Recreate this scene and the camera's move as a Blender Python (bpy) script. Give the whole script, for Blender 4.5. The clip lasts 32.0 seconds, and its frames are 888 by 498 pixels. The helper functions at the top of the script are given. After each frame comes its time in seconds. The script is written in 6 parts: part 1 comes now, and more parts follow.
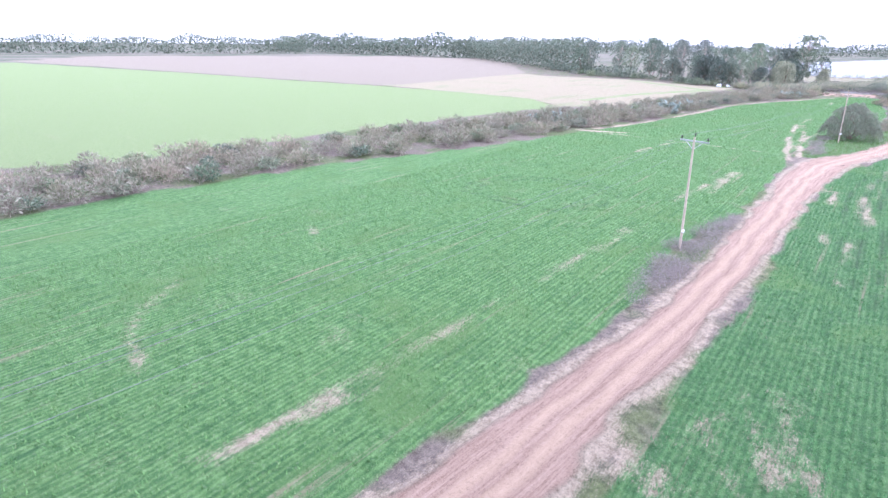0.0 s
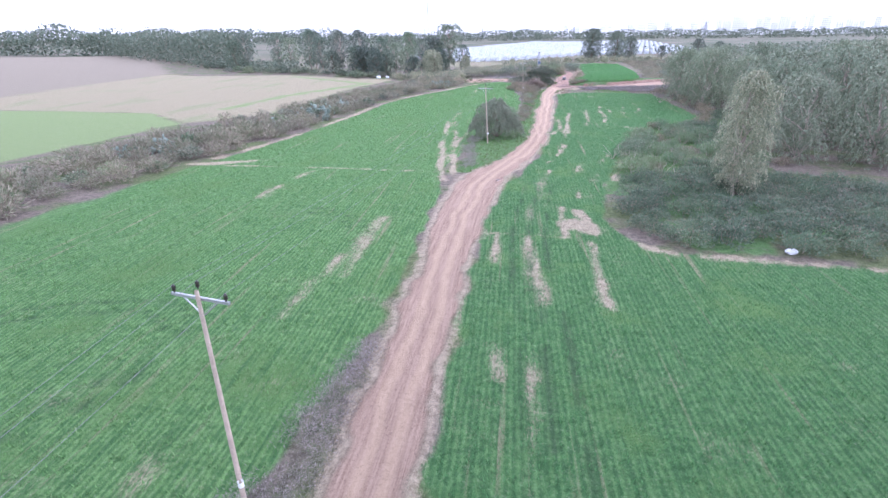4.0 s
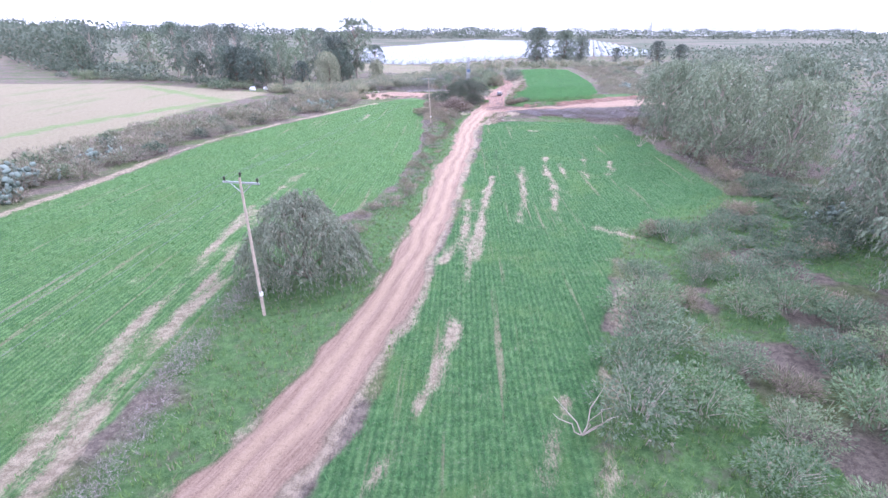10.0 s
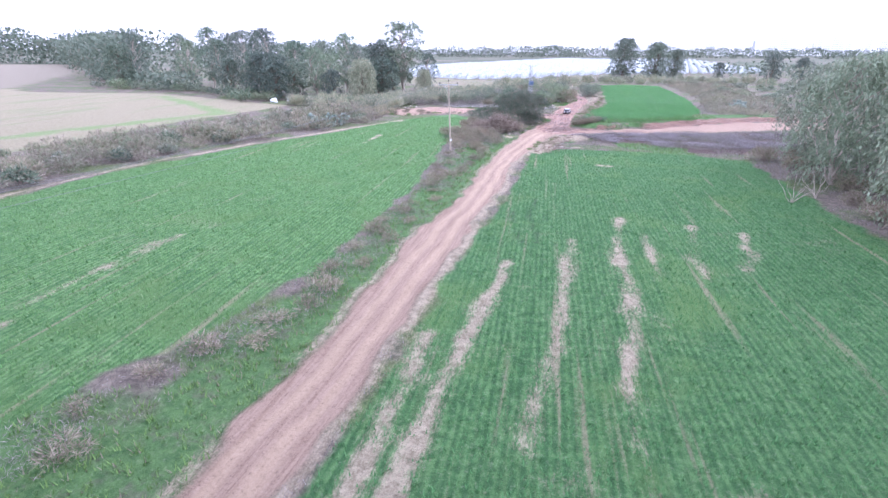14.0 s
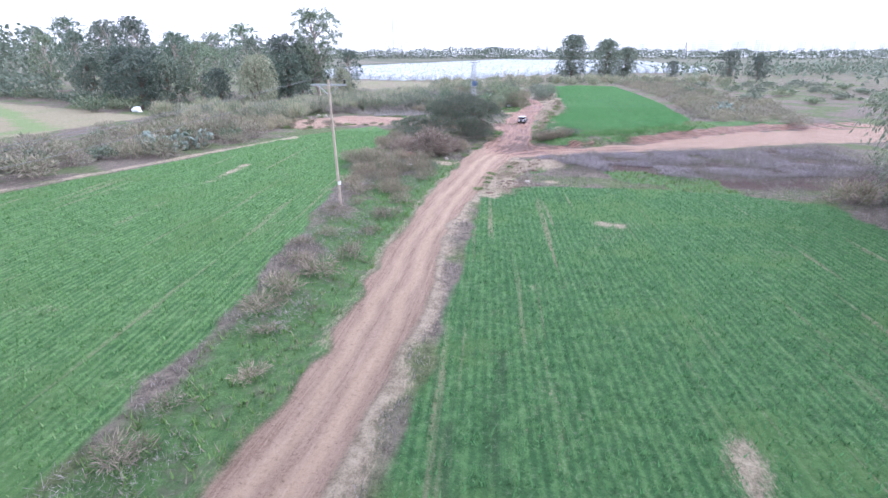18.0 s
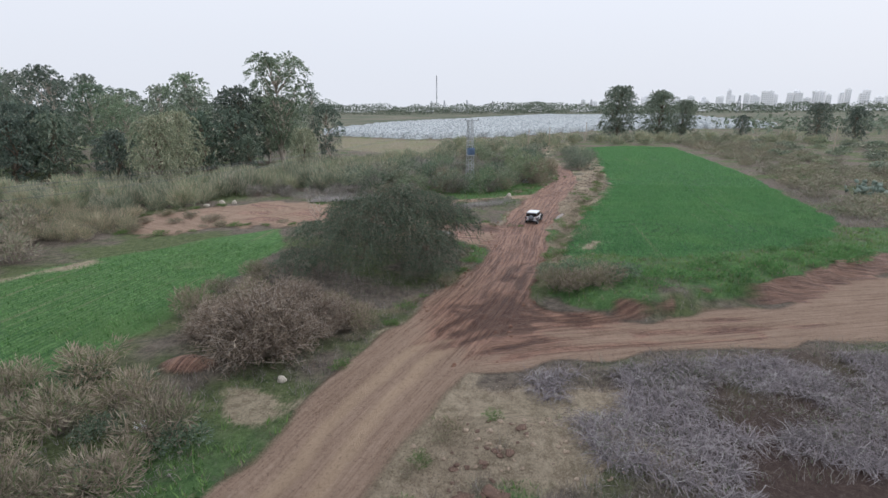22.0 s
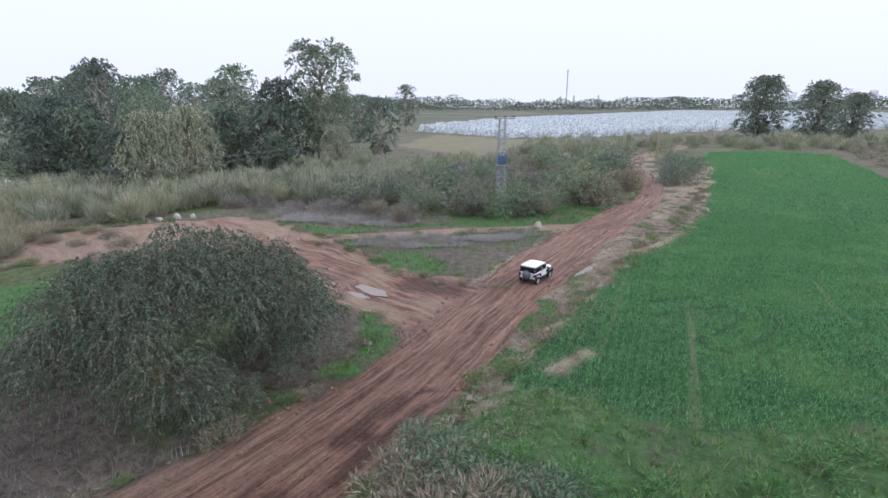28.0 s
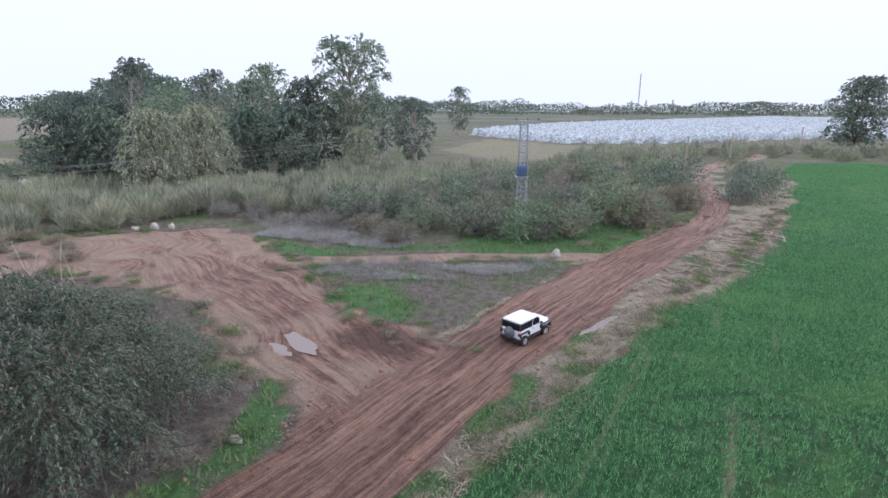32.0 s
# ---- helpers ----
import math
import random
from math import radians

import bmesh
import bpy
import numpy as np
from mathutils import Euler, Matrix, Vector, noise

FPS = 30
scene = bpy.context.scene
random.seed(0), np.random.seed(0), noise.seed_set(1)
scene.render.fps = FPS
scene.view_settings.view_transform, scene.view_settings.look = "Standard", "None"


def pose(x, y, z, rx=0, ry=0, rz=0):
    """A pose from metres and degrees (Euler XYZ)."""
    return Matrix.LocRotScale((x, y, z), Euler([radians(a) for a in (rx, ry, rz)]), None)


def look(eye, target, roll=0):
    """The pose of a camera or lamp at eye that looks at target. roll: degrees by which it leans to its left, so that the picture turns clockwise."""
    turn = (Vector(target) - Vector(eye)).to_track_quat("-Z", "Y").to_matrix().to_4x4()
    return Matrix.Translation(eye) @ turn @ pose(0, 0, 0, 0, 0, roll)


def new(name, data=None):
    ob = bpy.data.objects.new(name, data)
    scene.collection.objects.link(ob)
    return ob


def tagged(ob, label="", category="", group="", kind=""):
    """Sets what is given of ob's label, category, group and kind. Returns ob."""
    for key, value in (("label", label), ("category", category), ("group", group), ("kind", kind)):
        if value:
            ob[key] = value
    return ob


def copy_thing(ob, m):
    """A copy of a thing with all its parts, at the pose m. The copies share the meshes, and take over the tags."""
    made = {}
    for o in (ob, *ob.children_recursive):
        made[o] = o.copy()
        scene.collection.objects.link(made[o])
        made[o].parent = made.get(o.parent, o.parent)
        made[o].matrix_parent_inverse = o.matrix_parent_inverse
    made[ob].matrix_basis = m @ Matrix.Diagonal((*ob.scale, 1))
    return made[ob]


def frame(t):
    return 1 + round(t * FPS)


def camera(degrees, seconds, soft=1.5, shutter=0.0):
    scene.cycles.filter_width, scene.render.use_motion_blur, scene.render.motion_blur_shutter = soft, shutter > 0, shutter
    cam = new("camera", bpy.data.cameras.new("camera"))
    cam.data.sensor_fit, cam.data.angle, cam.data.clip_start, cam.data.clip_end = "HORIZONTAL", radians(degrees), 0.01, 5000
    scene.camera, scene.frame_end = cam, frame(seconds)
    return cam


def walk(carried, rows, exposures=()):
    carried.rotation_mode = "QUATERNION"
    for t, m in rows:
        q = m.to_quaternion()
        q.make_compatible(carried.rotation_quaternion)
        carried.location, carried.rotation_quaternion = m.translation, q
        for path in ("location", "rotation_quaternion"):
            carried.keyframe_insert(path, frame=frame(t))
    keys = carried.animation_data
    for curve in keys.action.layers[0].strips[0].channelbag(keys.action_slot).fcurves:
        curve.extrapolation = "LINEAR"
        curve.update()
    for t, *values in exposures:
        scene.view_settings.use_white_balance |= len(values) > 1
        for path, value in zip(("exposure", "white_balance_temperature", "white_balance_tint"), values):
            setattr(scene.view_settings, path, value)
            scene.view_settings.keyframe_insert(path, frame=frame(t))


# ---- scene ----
cam = camera(81.1, 32.0)
PATH = [
    (0, -4.002, -41.204, 16.680, 39.22, -21.66, 0.52),
    (0.5, -4.891, -38.327, 16.948, 32.08, -21.76, 0.34),
    (1, -5.843, -35.099, 17.051, 22.30, -21.78, 0.35),
    (1.5, -6.392, -31.401, 17.172, 19.92, -21.97, 0.18),
    (2, -6.645, -27.296, 17.186, 16.66, -22.06, 0.06),
    (2.5, -6.641, -23.017, 17.297, 13.32, -22.20, -0.00),
    (3, -6.321, -18.504, 17.482, 11.00, -22.40, -0.14),
    (3.5, -5.700, -13.644, 17.586, 8.99, -22.50, -0.46),
    (5.5, -2.776, 6.273, 17.637, 2.24, -23.15, -0.49),
    (6, -1.673, 11.499, 17.591, -0.45, -23.21, -0.31),
    (6.5, -0.391, 16.704, 17.587, -2.62, -23.30, -0.20),
    (7, 1.149, 22.123, 17.582, -3.30, -23.37, -0.11),
    (7.5, 2.758, 27.431, 17.710, -0.71, -23.37, -0.00),
    (8, 3.796, 32.505, 17.903, 0.86, -23.29, 0.08),
    (8.5, 4.159, 37.279, 18.044, 1.91, -23.16, 0.12),
    (9, 4.208, 41.857, 18.176, 2.07, -23.12, 0.20),
    (9.5, 4.225, 46.378, 18.088, 2.04, -23.04, 0.20),
    (10, 4.221, 50.903, 17.765, 1.93, -22.96, 0.21),
    (10.5, 4.314, 55.498, 17.344, 1.85, -22.88, 0.25),
    (11, 4.394, 60.146, 16.974, 2.47, -22.89, 0.23),
    (11.5, 4.604, 64.736, 16.549, 4.13, -22.82, 0.16),
    (12, 4.883, 69.333, 15.990, 6.78, -22.71, 0.04),
    (12.5, 5.477, 73.343, 15.349, 7.47, -22.60, 0.09),
    (13, 6.539, 77.213, 14.684, 7.51, -22.59, 0.18),
    (13.5, 8.060, 81.060, 13.933, 9.21, -21.61, 0.24),
    (14, 9.997, 84.786, 13.334, 10.62, -21.01, 0.30),
    (14.5, 11.894, 88.325, 12.707, 14.41, -20.76, 0.33),
    (16.5, 12.399, 101.556, 11.766, 9.74, -20.60, 0.10),
    (17, 10.976, 106.019, 11.625, 6.79, -20.64, 0.12),
    (17.5, 9.898, 110.583, 11.451, 5.53, -20.71, 0.17),
    (18, 8.843, 115.523, 11.280, 4.60, -20.71, 0.14),
    (18.5, 7.976, 120.797, 11.050, 9.41, -20.65, 0.22),
    (19, 7.229, 126.429, 11.026, 11.76, -16.99, 0.22),
    (19.5, 6.587, 132.142, 10.851, 12.06, -13.44, 0.04),
    (20, 6.707, 137.827, 10.930, 12.69, -13.45, -0.06),
    (20.5, 7.862, 143.065, 11.001, 12.61, -13.28, -0.29),
    (21, 9.902, 147.811, 11.053, 12.34, -13.23, -0.58),
    (21.5, 12.393, 152.043, 11.024, 11.62, -13.26, -0.48),
    (22, 14.524, 155.468, 11.171, 9.59, -15.18, -0.25),
    (22.5, 15.977, 157.998, 11.341, 8.51, -15.11, -0.10),
    (23, 16.739, 159.810, 11.467, 9.73, -15.08, 0.00),
    (23.5, 16.984, 160.888, 11.371, 12.64, -15.06, 0.10),
    (24, 16.948, 161.373, 11.203, 14.33, -15.03, 0.13),
    (24.5, 16.930, 161.598, 11.092, 15.75, -15.01, 0.09),
    (26.5, 19.279, 168.129, 10.648, 17.22, -15.40, -0.05),
    (27, 20.353, 170.756, 10.687, 18.74, -15.47, -0.10),
    (27.5, 21.352, 173.565, 10.802, 19.58, -15.50, -0.16),
    (28, 22.271, 176.444, 10.914, 23.52, -15.59, -0.21),
    (28.5, 22.971, 179.476, 10.952, 26.47, -15.61, -0.14),
    (29, 23.564, 182.229, 10.959, 27.72, -15.43, -0.04),
    (29.5, 23.805, 183.939, 10.902, 27.68, -15.35, 0.09),
    (30, 23.734, 184.859, 10.799, 28.04, -15.25, 0.22),
    (30.5, 23.594, 185.291, 10.684, 29.12, -15.24, 0.24),
    (31, 23.424, 185.540, 10.637, 29.79, -15.28, 0.29),
    (31.5, 23.357, 185.840, 10.580, 30.21, -15.25, 0.21),
    (32, 23.318, 186.333, 10.547, 30.58, -15.18, 0.16),
]
# metres to one unit of the plan
PLAN = 1.4
EXPOSURES = [(0, 1.5, 5140, 32), (1, 1.12, 5140, 28), (3, 1.02, 5140, 28), (6, 1.22, 5140, 35), (9, 1.33, 5140, 35), (13, 1.3, 5090, 33), (17, 1.12, 5190, 27), (19, 1.1, 5220, 22), (20.5, 0.4, 5520, 15), (22, 0.02, 5800, 13), (25, 0.07, 5750, 14), (28, 0.27, 5470, 17), (32, 0.32, 5370, 19)]
walk(cam, [(t, pose(x * PLAN, y * PLAN, z * PLAN, 90 + tilt, 0, yaw) @ pose(0, 0, 0, 0, 0, roll)) for t, x, y, z, yaw, tilt, roll in PATH], EXPOSURES)
SKY_LOW, SKY_HIGH = 0.83, 1.5
# place and heading of the car on the track
CAR = (14.95, 208.2, -14)

# ---- light ----
world = bpy.data.worlds.new("overcast_sky")
scene.world = world
world.use_nodes = True
wn, wl = world.node_tree.nodes, world.node_tree.links
wn.clear()
sky = wn.new("ShaderNodeTexSky")
sky.sky_type = "NISHITA"
sky.sun_disc = False
sky.sun_elevation = radians(32)
sky.sun_rotation = radians(55)
sky.dust_density = 5.0
tc = wn.new("ShaderNodeTexCoord")
sep = wn.new("ShaderNodeSeparateXYZ")
wl.new(tc.outputs["Generated"], sep.inputs[0])
# overcast sky: the zenith is about three times as bright as the horizon
ramp = wn.new("ShaderNodeMapRange")
ramp.inputs["From Min"].default_value, ramp.inputs["From Max"].default_value = 0.0, 1.0
ramp.inputs["To Min"].default_value, ramp.inputs["To Max"].default_value = SKY_LOW, SKY_HIGH
ramp.interpolation_type = "SMOOTHSTEP"
wl.new(sep.outputs["Z"], ramp.inputs["Value"])
cloudn = wn.new("ShaderNodeTexNoise")
cloudn.inputs["Scale"].default_value, cloudn.inputs["Detail"].default_value = 2.2, 4
cmap = wn.new("ShaderNodeMapping")
cmap.inputs["Scale"].default_value = (1, 1, 5)
wl.new(tc.outputs["Generated"], cmap.inputs[0])
wl.new(cmap.outputs[0], cloudn.inputs["Vector"])
cmix = wn.new("ShaderNodeMix")
cmix.data_type = "RGBA"
cmix.inputs["A"].default_value, cmix.inputs["B"].default_value = (1.0, 0.985, 0.948, 1), (1.0, 0.995, 0.972, 1)
wl.new(cloudn.outputs["Fac"], cmix.inputs["Factor"])
cloud = wn.new("ShaderNodeBackground")
wl.new(cmix.outputs["Result"], cloud.inputs["Color"])
wl.new(ramp.outputs[0], cloud.inputs["Strength"])
clear = wn.new("ShaderNodeBackground")
clear.inputs["Strength"].default_value = 0.10
wl.new(sky.outputs[0], clear.inputs["Color"])
both = wn.new("ShaderNodeMixShader")
both.inputs[0].default_value = 0.95
wl.new(clear.outputs[0], both.inputs[1])
wl.new(cloud.outputs[0], both.inputs[2])
wout = wn.new("ShaderNodeOutputWorld")
wl.new(both.outputs[0], wout.inputs["Surface"])

sun_data = bpy.data.lights.new("sun", "SUN")
sun_data.energy, sun_data.angle, sun_data.color = 0.9, radians(14), (1.0, 0.95, 0.88)
sun = new("sun", sun_data)
sun.matrix_world = look((60, 40, 50), (0, 0, 0))


# ---- material helpers ----
def nodes_of(name):
    m = bpy.data.materials.new(name)
    m.use_nodes = True
    nt = m.node_tree
    return m, nt, nt.nodes["Principled BSDF"]


def add(nt, kind, **inputs):
    n = nt.nodes.new(kind)
    for key, value in inputs.items():
        n.inputs[key.replace("_", " ")].default_value = value
    return n


def noise_of(nt, scale, detail=3, rough=0.6, vec=None):
    n = add(nt, "ShaderNodeTexNoise", Scale=scale, Detail=detail, Roughness=rough)
    if vec is not None:
        nt.links.new(vec, n.inputs["Vector"])
    return n.outputs["Fac"]


def mixed(nt, fac, a, b):
    n = nt.nodes.new("ShaderNodeMix")
    n.data_type = "RGBA"
    for key, value in (("Factor", fac), ("A", a), ("B", b)):
        if isinstance(value, (int, float)):
            n.inputs[key].default_value = value
        elif isinstance(value, tuple):
            n.inputs[key].default_value = (*value, 1)
        else:
            nt.links.new(value, n.inputs[key])
    return n.outputs["Result"]


def math_of(nt, op, a, b=0.0, c=None):
    n = nt.nodes.new("ShaderNodeMath")
    n.operation = op
    for i, value in enumerate((a, b) if c is None else (a, b, c)):
        if isinstance(value, (int, float)):
            n.inputs[i].default_value = value
        else:
            nt.links.new(value, n.inputs[i])
    return n.outputs[0]


def ranged(nt, value, lo, hi, a=0.0, b=1.0):
    n = nt.nodes.new("ShaderNodeMapRange")
    n.interpolation_type = "SMOOTHSTEP"
    n.inputs["From Min"].default_value, n.inputs["From Max"].default_value = lo, hi
    n.inputs["To Min"].default_value, n.inputs["To Max"].default_value = a, b
    nt.links.new(value, n.inputs["Value"])
    return n.outputs[0]


def bumped(nt, bsdf, height, strength, distance):
    n = add(nt, "ShaderNodeBump", Strength=strength, Distance=distance)
    nt.links.new(height, n.inputs["Height"])
    nt.links.new(n.outputs[0], bsdf.inputs["Normal"])


def place_vec(nt, scale=(1, 1, 1)):
    g = nt.nodes.new("ShaderNodeNewGeometry")
    m = add(nt, "ShaderNodeMapping", Scale=scale)
    nt.links.new(g.outputs["Position"], m.inputs[0])
    return m.outputs[0]


def object_vec(nt):
    return nt.nodes.new("ShaderNodeTexCoord").outputs["Object"]


def plain(name, colour, rough=0.7, metal=0.0, scale=3.0, vary=0.25, bump=0.0):
    m, nt, p = nodes_of(name)
    v = object_vec(nt)
    big, fine = noise_of(nt, scale, 3, 0.6, v), noise_of(nt, scale * 12, 4, 0.7, v)
    dark = tuple(c * (1 - vary) for c in colour)
    light = tuple(min(1, c * (1 + vary)) for c in colour)
    both_n = math_of(nt, "MULTIPLY_ADD", fine, 0.5, math_of(nt, "MULTIPLY", big, 0.5))
    nt.links.new(mixed(nt, ranged(nt, both_n, 0.3, 0.7), dark, light), p.inputs["Base Color"])
    p.inputs["Roughness"].default_value, p.inputs["Metallic"].default_value = rough, metal
    if bump:
        bumped(nt, p, fine, bump, 0.05)
    return m


def leafy(name, dark, light, odd=None, rough=0.55, amount=0.1, apart=0.0):
    """Leaves: every leaf has its own shade, and a few are of the odd colour."""
    m, nt, p = nodes_of(name)
    g = nt.nodes.new("ShaderNodeNewGeometry")
    o = nt.nodes.new("ShaderNodeObjectInfo")
    r = g.outputs["Random Per Island"]
    patch = noise_of(nt, 0.35, 2, 0.5, place_vec(nt))
    f = math_of(nt, "MULTIPLY_ADD", r, 0.6, math_of(nt, "MULTIPLY", patch, 0.5))
    f = math_of(nt, "MULTIPLY_ADD", o.outputs["Random"], 0.25, math_of(nt, "SUBTRACT", f, 0.12))
    col = mixed(nt, ranged(nt, f, 0.1, 0.95), dark, light)
    if odd:
        col = mixed(nt, math_of(nt, "GREATER_THAN", math_of(nt, "FRACT", math_of(nt, "MULTIPLY", r, 37.0)), 1 - amount), col, odd)
    if apart:
        # plants differ from one another in hue and strength of colour
        hs = nt.nodes.new("ShaderNodeHueSaturation")
        q = math_of(nt, "FRACT", math_of(nt, "MULTIPLY", o.outputs["Random"], 17.3))
        nt.links.new(math_of(nt, "MULTIPLY_ADD", q, 0.075 * apart, 0.5 - 0.02 * apart), hs.inputs["Hue"])
        nt.links.new(math_of(nt, "MULTIPLY_ADD", o.outputs["Random"], 0.5 * apart, 1.0 - 0.35 * apart), hs.inputs["Saturation"])
        nt.links.new(math_of(nt, "MULTIPLY_ADD", q, -0.35 * apart, 1.0 + 0.15 * apart), hs.inputs["Value"])
        nt.links.new(col, hs.inputs["Color"])
        col = hs.outputs[0]
    nt.links.new(col, p.inputs["Base Color"])
    p.inputs["Roughness"].default_value = rough
    p.inputs["Specular IOR Level"].default_value = 0.25
    t = nt.nodes.new("ShaderNodeBsdfTranslucent")
    nt.links.new(col, t.inputs["Color"])
    mx = nt.nodes.new("ShaderNodeMixShader")
    mx.inputs[0].default_value = 0.25
    nt.links.new(p.outputs[0], mx.inputs[1])
    nt.links.new(t.outputs[0], mx.inputs[2])
    nt.links.new(mx.outputs[0], nt.nodes["Material Output"].inputs["Surface"])
    return m


# ---- plan: covers of the land ----
ROAD = [(-16, -75, 4.8), (-13.9, -40, 4.2), (-12.2, -20.6, 3.7), (-10.9, -7.2, 2.9), (-10.4, 8, 2.8), (-10.3, 14, 2.9), (-10.2, 24, 3.2),
        (-10.0, 38, 4.4), (-9.6, 46, 4.9), (-8.4, 57, 4.8), (-4.7, 68, 3.8), (-3.6, 71, 3.3), (-1.3, 81, 3.3), (0.3, 91, 3.2), (1.7, 105, 3.3),
        (3.1, 126, 3.4), (3.9, 131, 3.2), (4.5, 139, 2.9), (5.1, 151, 3.2), (5.9, 157, 3.6), (8.2, 171, 4.4), (11.4, 183, 5.3), (13.2, 193, 4.9), (14.2, 206, 4.9),
        (16.8, 224, 4.4), (20.0, 241, 3.6), (19.9, 255, 2.8), (16.8, 275, 2.6), (16.0, 291, 2.4), (18.0, 306, 2.2), (24, 330, 2)]
CROP_A = [(-74, -75), (-70, -30), (-67, -10), (-65, 5), (-57, 30), (-51, 58), (-47.5, 72), (-44, 91), (-40.5, 116), (-38.5, 135),
          (-33, 152), (-24, 173), (-20, 186.5), (-17, 190.5), (-14.5, 194), (-11.6, 198.6), (-9.4, 200.8), (-6.6, 196), (-5.0, 187), (-4.6, 166), (-3.4, 150), (-2.6, 138), (-3.5, 116), (-5.6, 106),
          (-9.8, 96), (-13, 88), (-13, 72), (-14, 61), (-13.3, 50), (-13.2, 30), (-13, 20), (-15.5, 5), (-14, -10), (-15.6, -24), (-18, -45), (-22, -75)]
CROP_B = [(-12, -75), (-10, -40), (-8.9, -20), (-8, 0), (-8, 20), (-7.2, 40), (-5.2, 55), (-0.6, 71), (2.9, 95), (4.5, 110), (6.6, 130),
          (8.2, 150), (9.0, 161), (16, 162.4), (27, 161), (36, 158), (36, 140), (35.5, 112), (30, 105), (20, 97), (15.5, 86), (12.4, 76),
          (9.4, 66), (7, 56), (4.6, 43), (5.6, 37.5), (8, 34.6), (17, 33.4), (30, 31.5), (60, 27), (95, -75)]
CROP_C = [(27, 285), (30, 312), (42, 321), (54, 316), (53, 285), (51, 253), (47, 225), (43, 207.5), (39.5, 202), (34, 197.5), (24, 192.5),
          (17, 193), (18.6, 207), (22, 222), (26, 236), (26.5, 258)]
RIGHT_ROAD = [(8.5, 172), (9.8, 174.3), (12.3, 175.6), (16.3, 177.4), (20.7, 179.3), (25.4, 180.6), (31.9, 182.3), (45, 187), (75, 196), (75, 210), (48, 199.5), (38.4, 194.4),
              (30.7, 188.2), (25.5, 184.9), (20.9, 182.5), (17.6, 183.3), (15.9, 184.2), (14.7, 185.4), (12, 187)]
BANK = [(15.4, 188.4), (15.6, 186.4), (16.6, 184.9), (18.2, 183.9), (20.9, 183.1), (25.5, 185.5), (30.7, 188.8), (38.4, 194.9), (48, 200.2), (75, 211), (60, 240), (24, 240), (19, 210), (17, 196)]
CLEARING = [(13, 197), (9, 199.3), (7, 199.5), (2, 200.6), (-7, 203), (-15, 201), (-20, 196), (-26, 200), (-27, 205), (-22, 211), (-17, 216), (-10, 213.6), (-5, 211.8),
            (0, 209.8), (4, 207.2), (8, 205), (13, 206)]
LIGHT_GREEN = [(-90, -75), (-96, -25), (-89, -14), (-87, 2), (-87, 26), (-80, 73), (-76, 98), (-93, 112), (-123, 115), (-170, 114), (-215, 108), (-290, 104), (-540, 72), (-800, -75)]
STRAW = [(-76, 98), (-66, 105), (-58.5, 127), (-62, 149), (-60, 173), (-56, 195), (-54, 211), (-112, 236), (-155, 229), (-175, 245), (-170, 118), (-123, 115), (-93, 112)]
BROWN = [(-166, 118), (-220, 112), (-300, 108), (-560, 80), (-700, 194), (-520, 468), (-345, 480), (-175, 245)]
